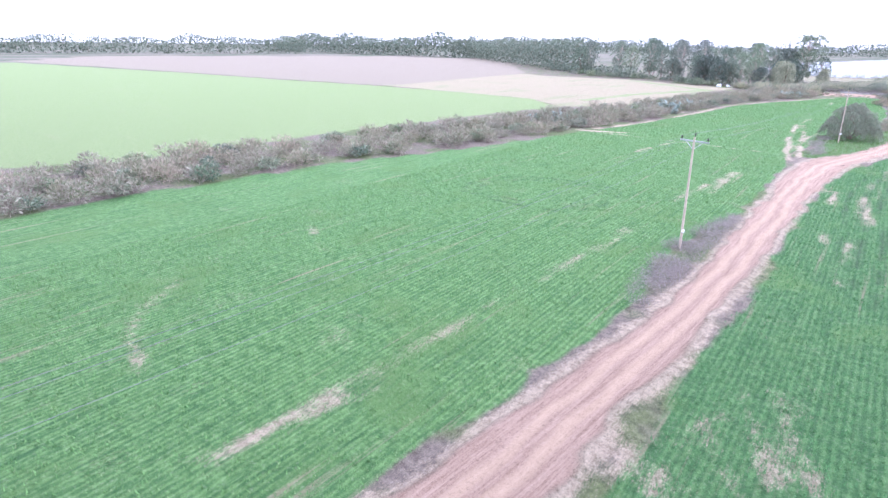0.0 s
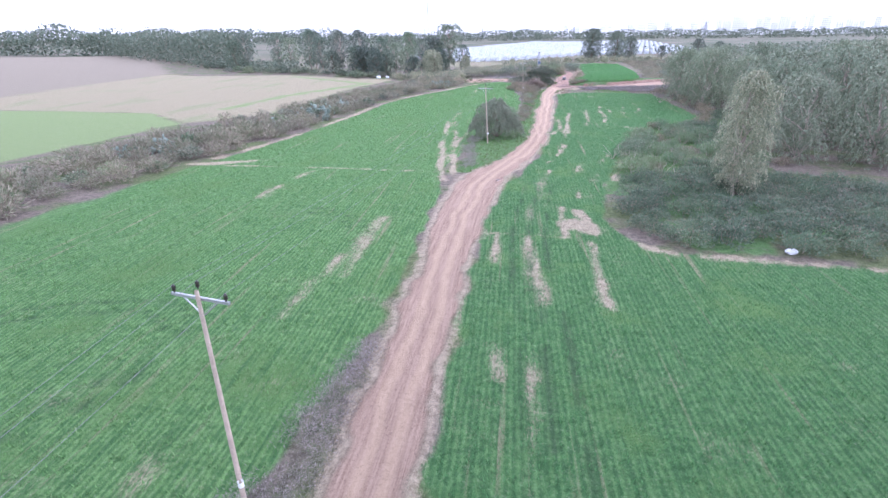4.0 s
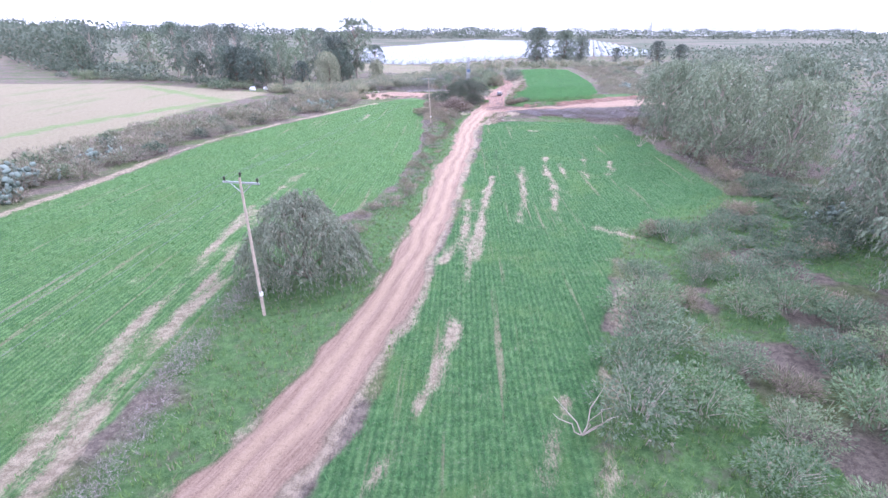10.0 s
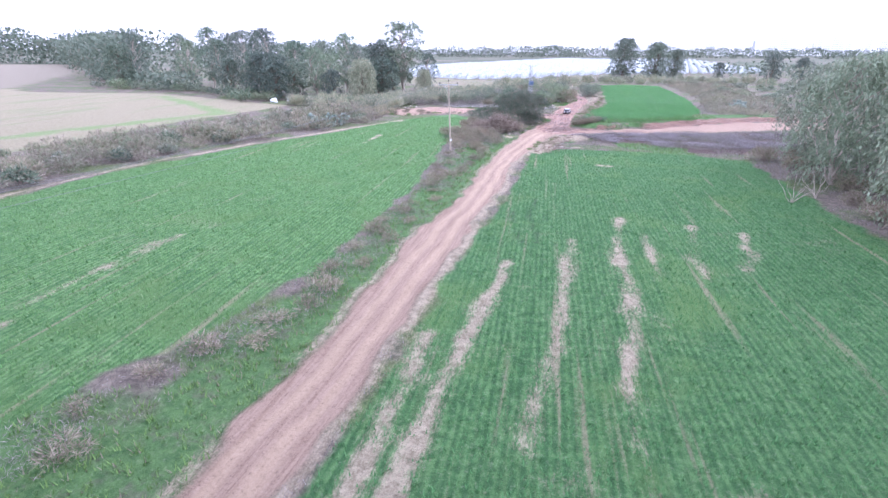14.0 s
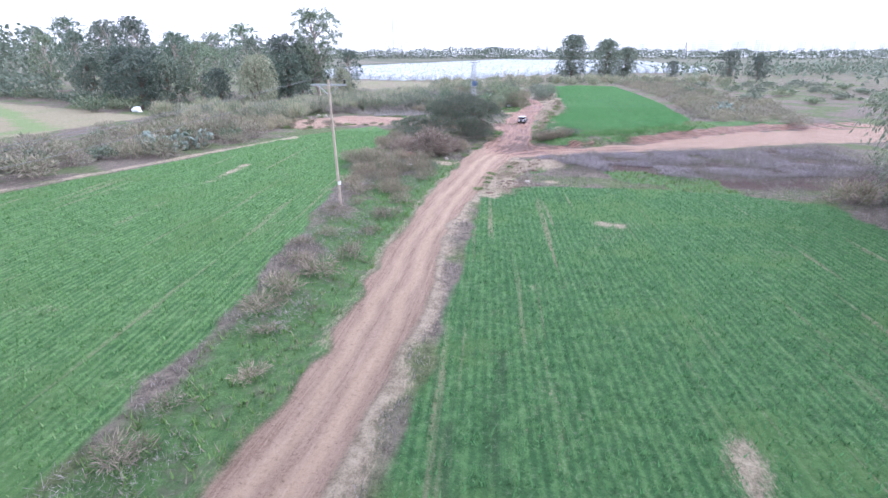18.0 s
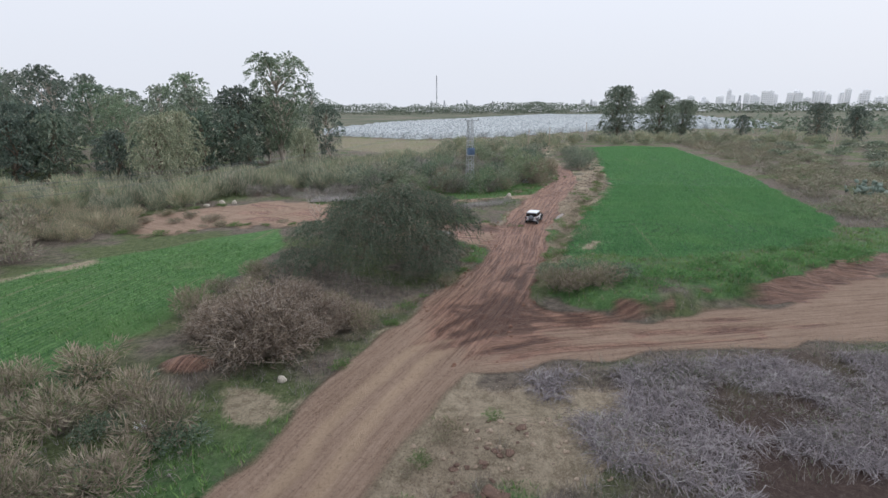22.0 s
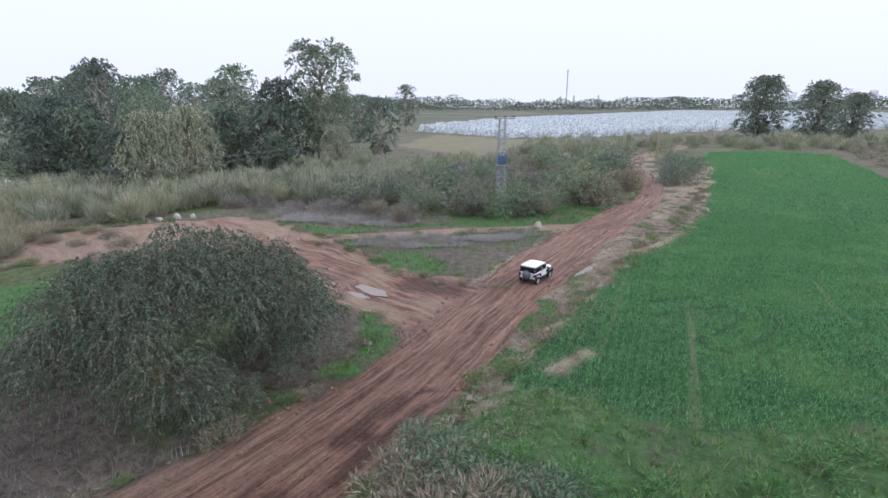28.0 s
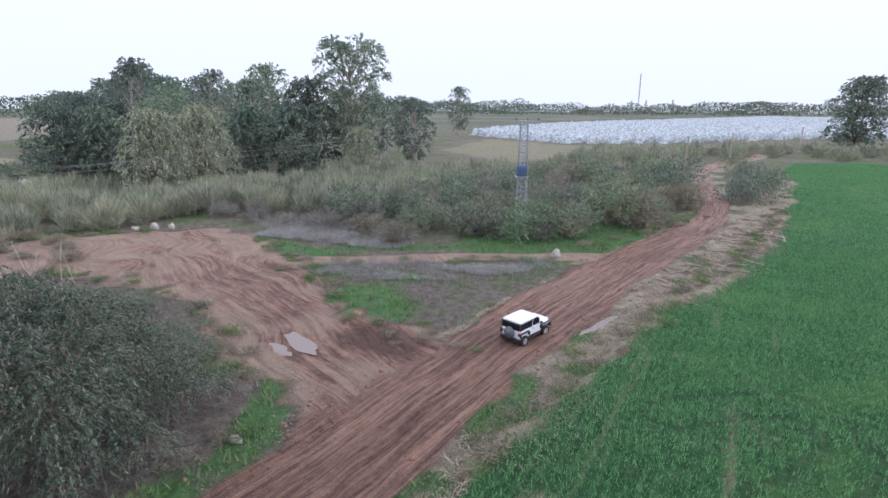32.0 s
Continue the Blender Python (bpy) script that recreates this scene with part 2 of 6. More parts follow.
# bare strips and worn lines: (width, points)
STRIPS = [
    (0.8, [(-25.9, -37), (-22.8, -33.7), (-22.1, -27.4), (-21.6, -16.9), (-20.2, 7.1)]), (0.7, [(-22.4, -30), (-19.8, -22.9), (-21, -18.3)]),
    (0.8, [(-17.8, 27), (-17.9, 34), (-18.3, 41.5), (-20, 20)]),
    (0.45, [(-41.5, -26.4), (-38.7, -30.3), (-35.4, -32.2), (-30.7, -33.4)]),
    (0.4, [(-44.1, -12.4), (-38.5, -15.5), (-34, -15), (-33.7, -11.4)]),
    (0.55, [(-46.2, 61.5), (-32.3, 61.2), (-14.5, 60.2)]), (0.5, [(-34.4, 46.7), (-33.7, 51.4), (-32, 59.5)]),
    (0.45, [(-8.3, 37.4), (-4.7, 37.6), (0, 37.1)]),
    (1.0, [(-13.4, 56), (-14.1, 59.6), (-14.9, 64), (-15.4, 71.1), (-16.8, 82.3), (-18.3, 104)]), (0.9, [(-11.8, 57.5), (-12.7, 60.7), (-13.0, 64.1), (-13.7, 70.4), (-14.4, 77.9), (-15.0, 86), (-16.9, 104)]),
    (0.5, [(-17.9, 105.5), (-16.8, 118)]), (0.5, [(-14.3, 79.8), (-13.2, 91)]), (0.5, [(-17.7, 143.9), (-16.8, 149.6), (-16.7, 158.8), (-16.8, 169)]),
    (0.9, [(8.3, 117), (7.4, 109.9), (6.5, 102), (6, 95), (5.6, 90.5)]), (0.7, [(5, 107), (4.8, 99), (4.2, 95), (3, 90)]),
    (1.0, [(12.6, 122.3), (11.6, 112), (10.8, 104), (10, 100)]), (1.1, [(16.8, 129), (15.3, 111.4), (14.4, 104), (14.2, 98)]),
    (0.8, [(18.4, 128), (17.7, 116)]), (0.7, [(22.4, 128), (20.5, 117)]), (0.6, [(26, 127), (24, 119)]),
    (1.1, [(17.5, 98.6), (20.3, 96.2)]), (0.9, [(14.2, 97.3), (13.9, 94.8)]),
    (0.7, [(-5.9, 37), (-6, 30.8)]), (0.8, [(-2.2, 48), (-3.2, 39), (-2.5, 30.7), (-2.2, 24)]), (1.0, [(2.5, 36.1), (2.2, 27), (2, 24)]),
    (4.2, [(1.6, 40.8), (3.4, 39.4)]), (1.6, [(2.4, 45), (2.9, 41)]), (0.9, [(0.7, 46), (0.4, 37.2)]),
    (0.6, [(-0.4, 58), (-1.6, 48)]), (0.7, [(5.2, 64.8), (2.9, 50)]), (0.8, [(9.7, 72.9), (6.9, 62.3), (5.9, 57.5)]),
    (0.8, [(5.6, 68), (3.5, 60)]), (0.6, [(7.6, 112), (5, 90.2), (3.2, 75.9), (0.2, 66.5)]), (0.8, [(0.5, 62.5), (-0.7, 57.6)]),
    (0.9, [(16.3, 86), (10.6, 67.1), (8.4, 58)]), (0.8, [(6.0, 37), (9, 33.9), (18, 33), (32, 31)]),
    (0.9, [(18.5, 150.8), (17.2, 151.4)]), (1.2, [(18.9, 195), (19.8, 197)]), (0.9, [(17.8, 200), (19.4, 209), (22.8, 222), (25, 232)]),
    (1.3, [(-50, 66), (-46, 82), (-42, 107), (-39.8, 134), (-34.5, 151), (-25.5, 173), (-18, 188)]),
    (3.4, [(9.3, 159.5), (10.8, 165), (12.4, 171)]), (2.2, [(10.8, 173.4), (18, 174.3)]), (1.2, [(10.6, 163.5), (15, 164)]),
    (2.2, [(-51, 62), (-47, 63), (-43, 65)]),
    (0.35, [(-8.9, -15.1), (-6.6, -18.7), (-4.8, -21.6)]), (0.35, [(-7.2, -11.5), (-5.2, -16.1), (-3.7, -20.1)]), (0.35, [(-6.4, -9.4), (-3.9, -15.5), (-2.2, -19.3)]), (0.35, [(-7.5, -15.1), (-6.4, -16.8)]), (0.35, [(-9.1, -21.8), (-8.8, -23.3)]), (0.35, [(-7.6, -22.3), (-7.3, -23.5)]), (0.35, [(-5.5, 20.9), (-5.2, 15.0)]), (0.35, [(-3.2, 43.3), (-3.3, 14.8), (-3.4, 5.4)]), 
]
DARK_TRACKS = [(0.2, [(33, 203), (39, 245), (43, 290), (46, 314)]), (0.18, [(22, 203), (25.5, 206), (27, 203.5), (25, 200)]),
               (0.25, [(-3.6, 2), (-3.4, 20), (-3.8, 37), (-2, 55)]), (0.25, [(-1.9, 2), (-1.8, 20), (-2.2, 37), (-0.5, 55)]),
               (0.25, [(-40, 7.6), (-42, 13), (-38, 18.8), (-29, 20.6), (-26, 16.6), (-28, 8.6), (-36, 7.8)]),
               (0.22, [(-30, 43), (-25, 42.7), (-21, 40), (-18.5, 35)]), (0.22, [(9, 133), (8.6, 128), (9.5, 122)])]
SAND = [(6.5, 157), (9.3, 160.5), (11.2, 165), (13.2, 169.5), (16.5, 173), (15.5, 176), (10.5, 174.5), (7, 166)]
HOLLOW = [(17.5, 175.4), (20, 171), (22, 166), (34, 162.5), (50, 165), (52, 187), (33, 181), (26, 179.2)]
LITTER = [(15.4, 187), (17, 194), (18.2, 202), (19.6, 212), (22.8, 224), (25.8, 238), (27.8, 262), (29, 280), (27, 286), (24, 264), (22.6, 243), (18.7, 225), (16.2, 207), (15.0, 196)]
WHEEL_MARKS = [[(12, 198), (8.6, 203), (3.2, 205.3), (-3, 207), (-10, 208.2), (-21, 208)], [(12.5, 203), (6, 206.2), (0, 208.6), (-7, 210)], [(9.5, 200.5), (4, 203.6), (-4, 205.2), (-14, 205)], [(-4, 206), (-12, 211), (-18, 213)]]
TURN_MARKS = [[(9.5, 178), (12.4, 180.5), (16, 182), (20.5, 182.2), (27, 184)], [(14.4, 192.5), (13.3, 188), (14, 185), (17, 182.6), (20.5, 182.2), (30, 185)], [(14.8, 190), (14.4, 186.5), (15.8, 184.3), (19, 183)],
              [(10.7, 183.3), (14.2, 181.9), (19.3, 181)], [(12.4, 177.2), (15.1, 178.9), (19.3, 180.6), (26, 182.4)], [(10.5, 180), (13, 184), (13.6, 189)]]
SIDE_TRACK = (2.0, [(-7, 209.7), (-0.4, 213.7), (5.3, 218.1), (14.5, 223.8)])


def curve_points(pts, step=1.0):
    """Points along a smooth line through pts."""
    p = np.array(pts, float)
    p = np.vstack([2 * p[0] - p[1], p, 2 * p[-1] - p[-2]])
    out = []
    for i in range(1, len(p) - 2):
        n = max(2, int(np.hypot(*(p[i + 1] - p[i])[:2]) / step))
        for s in np.arange(n) / n:
            a, b, c, d = p[i - 1:i + 3]
            out.append(0.5 * (2 * b + (c - a) * s + (2 * a - 5 * b + 4 * c - d) * s ** 2 + (3 * b - a - 3 * c + d) * s ** 3))
    out.append(p[-2])
    return np.array(out)


def line_distance(x, y, pts, width=None):
    """Distance to a line; with width (one value a point) also the width, and the signed offset, of the nearest place."""
    best, wid, off, arc = np.full(x.shape, 1e9), np.zeros(x.shape), np.zeros(x.shape), np.zeros(x.shape)
    run = 0.0
    for i in range(len(pts) - 1):
        ax, ay, bx, by = *pts[i][:2], *pts[i + 1][:2]
        dx, dy = bx - ax, by - ay
        length = dx * dx + dy * dy + 1e-9
        s = np.clip(((x - ax) * dx + (y - ay) * dy) / length, 0, 1)
        ex, ey = x - ax - s * dx, y - ay - s * dy
        d = np.hypot(ex, ey)
        near = d < best
        best = np.where(near, d, best)
        if width is not None:
            wid = np.where(near, width[i] * (1 - s) + width[i + 1] * s, wid)
            off = np.where(near, (ey * dx - ex * dy) / np.sqrt(length), off)
            arc = np.where(near, run + s * np.sqrt(length), arc)
            run += math.sqrt(length)
    return (best, wid, off, arc) if width is not None else best


def area_distance(x, y, poly):
    """Signed distance to an area's edge, negative inside."""
    d = line_distance(x, y, poly + poly[:1])
    inside = np.zeros(x.shape, bool)
    for (ax, ay), (bx, by) in zip(poly, poly[1:] + poly[:1]):
        cross = ((ay > y) != (by > y)) & (x < (bx - ax) * (y - ay) / (by - ay + 1e-12) + ax)
        inside ^= cross
    return np.where(inside, -d, d)


lattice = np.random.RandomState(7).rand(256, 256)


def rough_noise(x, y, size):
    u, v = np.asarray(x) / size + 1000.3, np.asarray(y) / size + 1000.7
    i, j = np.floor(u).astype(int), np.floor(v).astype(int)
    a, b = u - i, v - j
    a, b = a * a * (3 - 2 * a), b * b * (3 - 2 * b)
    g = lambda p, q: lattice[p % 256, q % 256]
    return (g(i, j) * (1 - a) + g(i + 1, j) * a) * (1 - b) + (g(i, j + 1) * (1 - a) + g(i + 1, j + 1) * a) * b


ROAD_LINE = curve_points(ROAD, 3.0)


STRIP_LINES = [(w, curve_points(q, 2.0)) for w, q in STRIPS]
TRACK_LINES = [(w, curve_points(q, 3.0)) for w, q in DARK_TRACKS]


def step(d, soft):
    return np.clip(0.5 - d / soft, 0, 1)


def covers(x, y):
    """The land's covers and height at the places given."""
    c = {}
    d, w, off, arc = line_distance(x, y, ROAD_LINE, ROAD_LINE[:, 2])
    edge = d - w / 2 + (rough_noise(x, y, 1.7) - 0.5) * 0.7 + (rough_noise(x, y, 7) - 0.5) * 0.8
    road = step(edge, 0.7)
    rr = step(area_distance(x, y, RIGHT_ROAD) + (rough_noise(x, y, 2.1) - 0.5) * 1.6, 0.9)
    cl = step(area_distance(x, y, CLEARING) + (rough_noise(x, y, 2.1) - 0.5) * 2.2 + (rough_noise(x, y, 0.8) - 0.5) * 1.4, 1.6)
    st = step(line_distance(x, y, SIDE_TRACK[1]) - SIDE_TRACK[0] / 2 + (rough_noise(x, y, 1.5) - 0.5) * 0.6, 0.8)
    sand = step(area_distance(x, y, SAND) + (rough_noise(x, y, 1.9) - 0.5) * 2.0 + (rough_noise(x, y, 0.8) - 0.5) * 1.2, 1.0)
    c["soil"] = np.maximum.reduce([road, rr, cl, st])
    mire = np.exp(-(np.hypot((x - 14.2) / 4.4, (y - 181.6) / 3.4)) ** 2)
    bk = area_distance(x, y, BANK)
    side = ((rr > 0.5) | ((np.abs(bk) < 2.5) & (x > 16.5))) & (road < 0.5)
    left = (np.maximum(cl, st) > 0.5) & (road < 0.5)
    u = np.where(side, -0.36 * x + 0.93 * y, np.where(left, (0.35 * x + 0.94 * y) * 0.4 + 1.2 * rough_noise(x, y, 4), off))
    w2 = np.where(side, 0.93 * x + 0.36 * y, np.where(left, (0.94 * x - 0.35 * y) * 1.1, arc))
    c["way"] = np.stack([u, w2, np.zeros_like(u)], -1)
    marks = np.zeros(x.shape)
    for q in WHEEL_MARKS:
        ld = line_distance(x, y, q)
        marks = np.maximum(marks, np.exp(-((np.abs(ld - 0.5) + 0.5 * (rough_noise(x, y, 1.1) - 0.5)) / 0.42) ** 2) + 0.4 * np.exp(-(ld / 1.6) ** 2))
    marks = marks * np.clip(2.2 * rough_noise(x, y, 3.0) - 0.25, 0, 1)
    turns = np.zeros(x.shape)
    for q in TURN_MARKS:
        ld = line_distance(x, y, q)
        turns = np.maximum(turns, np.exp(-((np.abs(ld - 0.55) + 0.3 * (rough_noise(x, y, 1.3) - 0.5)) / 0.24) ** 2))
    turns = turns * np.clip(2.6 * rough_noise(x, y, 2.2) - 0.5, 0, 1)
    heap = np.exp(-(np.hypot((x - 10.4) / 2.6, (y - 203.9) / 1.5)) ** 2)
    # mud: red and wet past the bend, pale and dusty before it
    mud = np.clip((y - 172) / 22, 0, 1)
    c["wet"] = np.where(c["soil"] > 0, mud * np.clip(0.78 - np.maximum(d - w / 2, 0) / 8 - 0.25 * np.abs(off) / w + (rough_noise(x, y, 5) - 0.5) * 0.5 + 0.6 * mire, 0.15, 1.3), 0)
    c["wet"] = np.where(left, np.clip(0.6 * marks + 1.3 * heap, 0, 1.3), c["wet"])
    c["wet"] = np.where(side, 0.5 * c["wet"], c["wet"]) + (0.75 * turns + 0.8 * mire * np.clip(2.4 * rough_noise(x + 0.5 * y, y * 0.6, 1.5) - 0.5, 0, 1)) * (c["soil"] > 0) * np.clip((y - 174) / 4, 0, 1)
    ragged = (rough_noise(x, y, 2.5) - 0.5) * 1.0 + (rough_noise(x, y, 0.9) - 0.5) * 0.5
    a, b, cc = (area_distance(x, y, p) for p in (CROP_A, CROP_B, CROP_C))
    c["crop"] = np.maximum.reduce([step(v + ragged, 0.8) for v in (a, b, cc)])
    c["humus"] = step(area_distance(x, y, HOLLOW) + (rough_noise(x, y, 3.0) - 0.5) * 3, 2.5) * np.clip(rough_noise(x, y, 2.0) * 1.4 + 0.35, 0, 1)
    c["stand"] = np.clip(0.5 + 0.5 * step(a - 2, 2) - 0.5 * step(cc - 2, 2), 0, 1)
    pale = np.zeros(x.shape)
    for width, pts in STRIP_LINES:
        k = (x > pts[:, 0].min() - 4) & (x < pts[:, 0].max() + 4) & (y > pts[:, 1].min() - 4) & (y < pts[:, 1].max() + 4)
        if not k.any():
            continue
        x_k, y_k = x[k], y[k]
        pale[k] = np.maximum(pale[k], step(line_distance(x_k, y_k, pts) - width * 0.40 + (rough_noise(x_k * 1.8, y_k * 0.6, 0.9) - 0.5) * 0.7 + (rough_noise(x_k, y_k * 0.5, 2.6) - 0.45) * 0.55, 1.3))
    # trodden edges of the road and stubble beside the mud
    shoulder = step(np.abs(edge - 0.25) - 0.35 - 1.6 * np.clip((y - 172) / 30, 0, 1) * (off < 0), 0.8) * np.clip(rough_noise(x, y * 0.6, 1.6) * 2.4 - 0.6, 0, 1)
    pale = pale * np.clip(rough_noise(x * 1.4, y * 0.35, 2.2) * 2.0 - 0.1, 0.3, 1.0)
    pale = pale * np.where(y < 34, 0.8, 1.0)
    c["pale"] = np.maximum(pale, shoulder * 0.7)
    # trodden straw between the track and the crops
    margin = step(edge - 0.9 + 1.0 * ragged, 1.2) * (1 - c["crop"]) * np.clip((166 - y) / 8, 0, 1) * np.where((off > 0) & (y > 60), 0.25, 0.75)
    litter = step(area_distance(x, y, LITTER) + (rough_noise(x, y, 1.8) - 0.5) * 1.8, 1.2)
    c["pale"] = np.maximum.reduce([c["pale"], margin, litter * np.clip(0.35 + 0.8 * rough_noise(x * 1.2, y * 0.5, 1.3), 0, 1)])
    c["pale"] = np.maximum(c["pale"], sand * 0.95)
    c["crop"] = c["crop"] * (1 - litter * (rough_noise(x, y, 2.6) < 0.62))
    dark = np.zeros(x.shape)
    for width, pts in TRACK_LINES:
        ld = line_distance(x, y, pts)
        dark = np.maximum(dark, step(np.abs(ld - 0.75) - width / 2, 0.35))
    c["tracks"] = dark * (rough_noise(x, y, 2.7) > 0.3)
    # grassy verges
    verge = step(d - w / 2 - 4.5 + ragged * 2.5, 2.5) * (y > 60) * (off > 0) * np.clip((176 - y) / 12, 0, 1)
    verge = np.maximum(verge, step(np.hypot((x - 3.5) / 9, (y - 209.5) / 3.4) * 4 - 4 + ragged * 1.5, 1.0) * np.clip(rough_noise(x, y, 2.8) * 3 - 0.5, 0, 1))
    verge = np.maximum(verge, step(np.abs(cc + 0.0) - 2.6 + ragged * 2, 1.5) * (y < 200))
    verge = np.maximum(verge, step(np.hypot((x - 16) / 13, (y - 66) / 30) * 6 - 6 + ragged * 3, 2) * (rough_noise(x, y, 9) > 0.35))
    verge = np.maximum(verge, step(np.hypot((x - 31) / 14, (y - 95) / 18) * 6 - 6 + ragged * 3, 2) * (rough_noise(x, y, 8) > 0.4))
    verge = np.maximum(verge, step(np.hypot((x - 12) / 12, (y - 228) / 8) * 6 - 6 + ragged * 3, 2) * (off > 0))
    verge = np.maximum(verge, step(np.hypot((x + 7) / 9, (y - 86) / 14) * 6 - 6 + ragged, 2))
    verge = np.maximum(verge, step(area_distance(x, y, [(9, 161), (30, 160), (30, 167), (14, 170)]) + ragged * 2, 2) * (rough_noise(x, y, 5) > 0.4))
    # grass on the bank and in tufts among the litter and round the big bush
    verge = np.maximum(verge, step(np.abs(cc - 1.6) - 2.2 + ragged, 1.2) * (y < 198) * (x > 16.5))
    bd = bk + (rough_noise(x, y, 1.6) - 0.5) * 0.8 + (rough_noise(x, y, 0.7) - 0.5) * 0.3
    verge = np.maximum(verge, step(bd + 0.2, 0.6) * (cc > -0.5) * (y < 206) * (x > 15.5) * np.clip(rough_noise(x, y, 2.6) * 2.4 + 0.1, 0, 1))
    tufts = np.clip((rough_noise(x, y, 1.9) - 0.56) * 6, 0, 1)
    verge = np.maximum(verge, litter * tufts * (y < 236))
    c["pale"] = c["pale"] * (1 - litter * tufts * (y < 236))
    verge = np.maximum(verge, step(line_distance(x, y, [(10.6, 193), (10.2, 196), (8.6, 198.6), (6.6, 200.2), (2, 201.4)]) - 0.7 + ragged, 1.0) * np.clip(rough_noise(x, y, 1.7) * 3 - 0.7, 0, 1))
    verge = np.maximum(verge, step(np.hypot((x + 9) / 6.5, (y - 213.8) / 1.3) * 3 - 3 + ragged, 1.2))
    verge = np.maximum(verge, step(line_distance(x, y, [(-3, 215.8), (4, 220.5), (12, 227.5), (16.5, 236)]) - 0.8 + ragged, 1.0))
    c["verge"] = np.clip(verge, 0, 1) * (1 - sand)
    c["light"] = np.maximum(step(area_distance(x, y, LIGHT_GREEN) + ragged * 2, 4), 0.8 * step(line_distance(x, y, [(-78, 120), (-75, 150), (-60, 192), (-100, 225)]) - 2 + ragged * 3, 3))
    bare_lot = step(area_distance(x, y, [(-48, 302), (-20, 284), (8, 288), (6, 330), (-25, 342), (-62, 362)]) + ragged * 2, 4)
    c["straw"] = np.maximum(bare_lot * 0.55, step(area_distance(x, y, STRAW) + ragged * 2, 4))
    c["brown"] = step(area_distance(x, y, BROWN) + ragged * 4, 8)
    # red earth cut below the far field
    cut = step(np.abs(bd + 0.3) - 0.75 + (rough_noise(x, y, 1.4) - 0.5) * 0.7, 0.5) * (y < 212) * np.clip((x - 16) / 4, 0, 1) * np.maximum(np.clip((x - 26) / 4, 0, 1), np.clip(rough_noise(x, y, 2.3) * 4 - 2.5, 0, 1))
    c["soil"] = np.maximum(c["soil"], cut)
    c["wet"] = np.maximum(c["wet"], 0.95 * (cut > 0.2))
    # heap of dug earth and a bare place beside it
    dug = np.exp(-(np.hypot((x - 0.1) / 1.5, (y - 174.0) / 0.9)) ** 2)
    c["pale"] = np.maximum(c["pale"], step(np.hypot((x - 4.4) / 1.7, (y - 172.2) / 1.1) * 2 - 2 + 2.2 * ragged, 1.6) * np.clip(rough_noise(x, y, 1.1) * 2.2, 0.2, 1))
    c["soil"] = np.maximum(c["soil"], np.clip(dug * 2.2 - 0.7 + ragged * 0.4, 0, 1))
    c["wet"] = np.maximum(c["wet"], 0.75 * (dug > 0.3))
    heap2 = np.exp(-(np.hypot((x - 16.0) / 3.6, (y - 170.8) / 1.9)) ** 3)
    c["pale"] = np.maximum(c["pale"], np.clip(heap2 * 1.3 + ragged * 0.5, 0, 0.95) * (rough_noise(x, y, 1.3) > 0.25))
    c["verge"] = c["verge"] * (1 - heap2)
    # height
    plough = (rough_noise(x, y, 14) - 0.5) * 0.16 + (rough_noise(x, y, 3.1) - 0.5) * 0.06
    ruts = -0.09 * np.exp(-((np.abs(off + 0.2 * np.sin(y / 9)) - 0.8) / 0.28) ** 2) - 0.07 * mud * np.exp(-((np.abs(off - 0.5 + 0.3 * np.sin(y / 7)) - 1.3) / 0.22) ** 2)
    comb = -0.05 * mud * (np.sin(off * 7.5 + 2.2 * rough_noise(x, y, 4) + 3 * rough_noise(off, arc, 9)) > 0.35) * (rough_noise(off * 2, arc * 0.3, 1.5) > 0.4)
    berm = 0.16 * np.exp(-((d - w / 2 - 0.15) / 0.4) ** 2) * (0.4 + 0.9 * rough_noise(x, y, 2.0))
    rough = (rough_noise(x + 0.6 * y, y * 0.45, 0.9) - 0.5) * 0.16 * mud * np.maximum(road, 0.6 * cl)
    bank = 0.8 * step(bd + 0.5, 1.2) * np.clip((225 - y) / 20, 0, 1) * np.clip((x - 15) / 4, 0, 1)
    sunk = -0.25 * step(area_distance(x, y, RIGHT_ROAD) + 0.5, 3.0) * np.clip((x - 16) / 5, 0, 1)
    near = np.exp(-(np.maximum(np.hypot((x) / 90, (y - 130) / 230), 1) - 1) * 3)
    knoll = 0.75 * np.exp(-((x + 2.0) / 2.6) ** 2 - ((y - 152) / 12) ** 2)
    c["z"] = (plough + knoll + (ruts + comb) * road + berm * (1 - rr) * (y < 198) + rough + bank + sunk + 0.75 * dug + 0.7 * heap2 * (0.6 + 0.7 * rough_noise(x, y, 1.2)) - 0.06 * turns - 0.10 * c["tracks"]) * near
    for px, py, rx, ry, ang in PUDDLES:
        ca, sa = math.cos(ang), math.sin(ang)
        q = np.hypot(((x - px) * ca + (y - py) * sa) / rx, (-(x - px) * sa + (y - py) * ca) / ry)
        c["z"] = c["z"] - 0.10 * np.clip(1.45 - q, 0, 1)
        c["wet"] = np.maximum(c["wet"], np.clip(1.9 - q, 0, 1))
    return c


PUDDLES = [(5.8, 201.2, 1.6, 0.27, -0.3), (6.3, 202.05, 1.65, 0.42, -0.33), (17.65, 211.2, 1.85, 0.27, 1.27), (20.2, 222.6, 0.6, 0.3, 0.9), (-6.3, 57.2, 0.6, 0.25, 0.9)]


def ground_z(x, y):
    return float(covers(np.array([float(x)]), np.array([float(y)]))["z"][0])


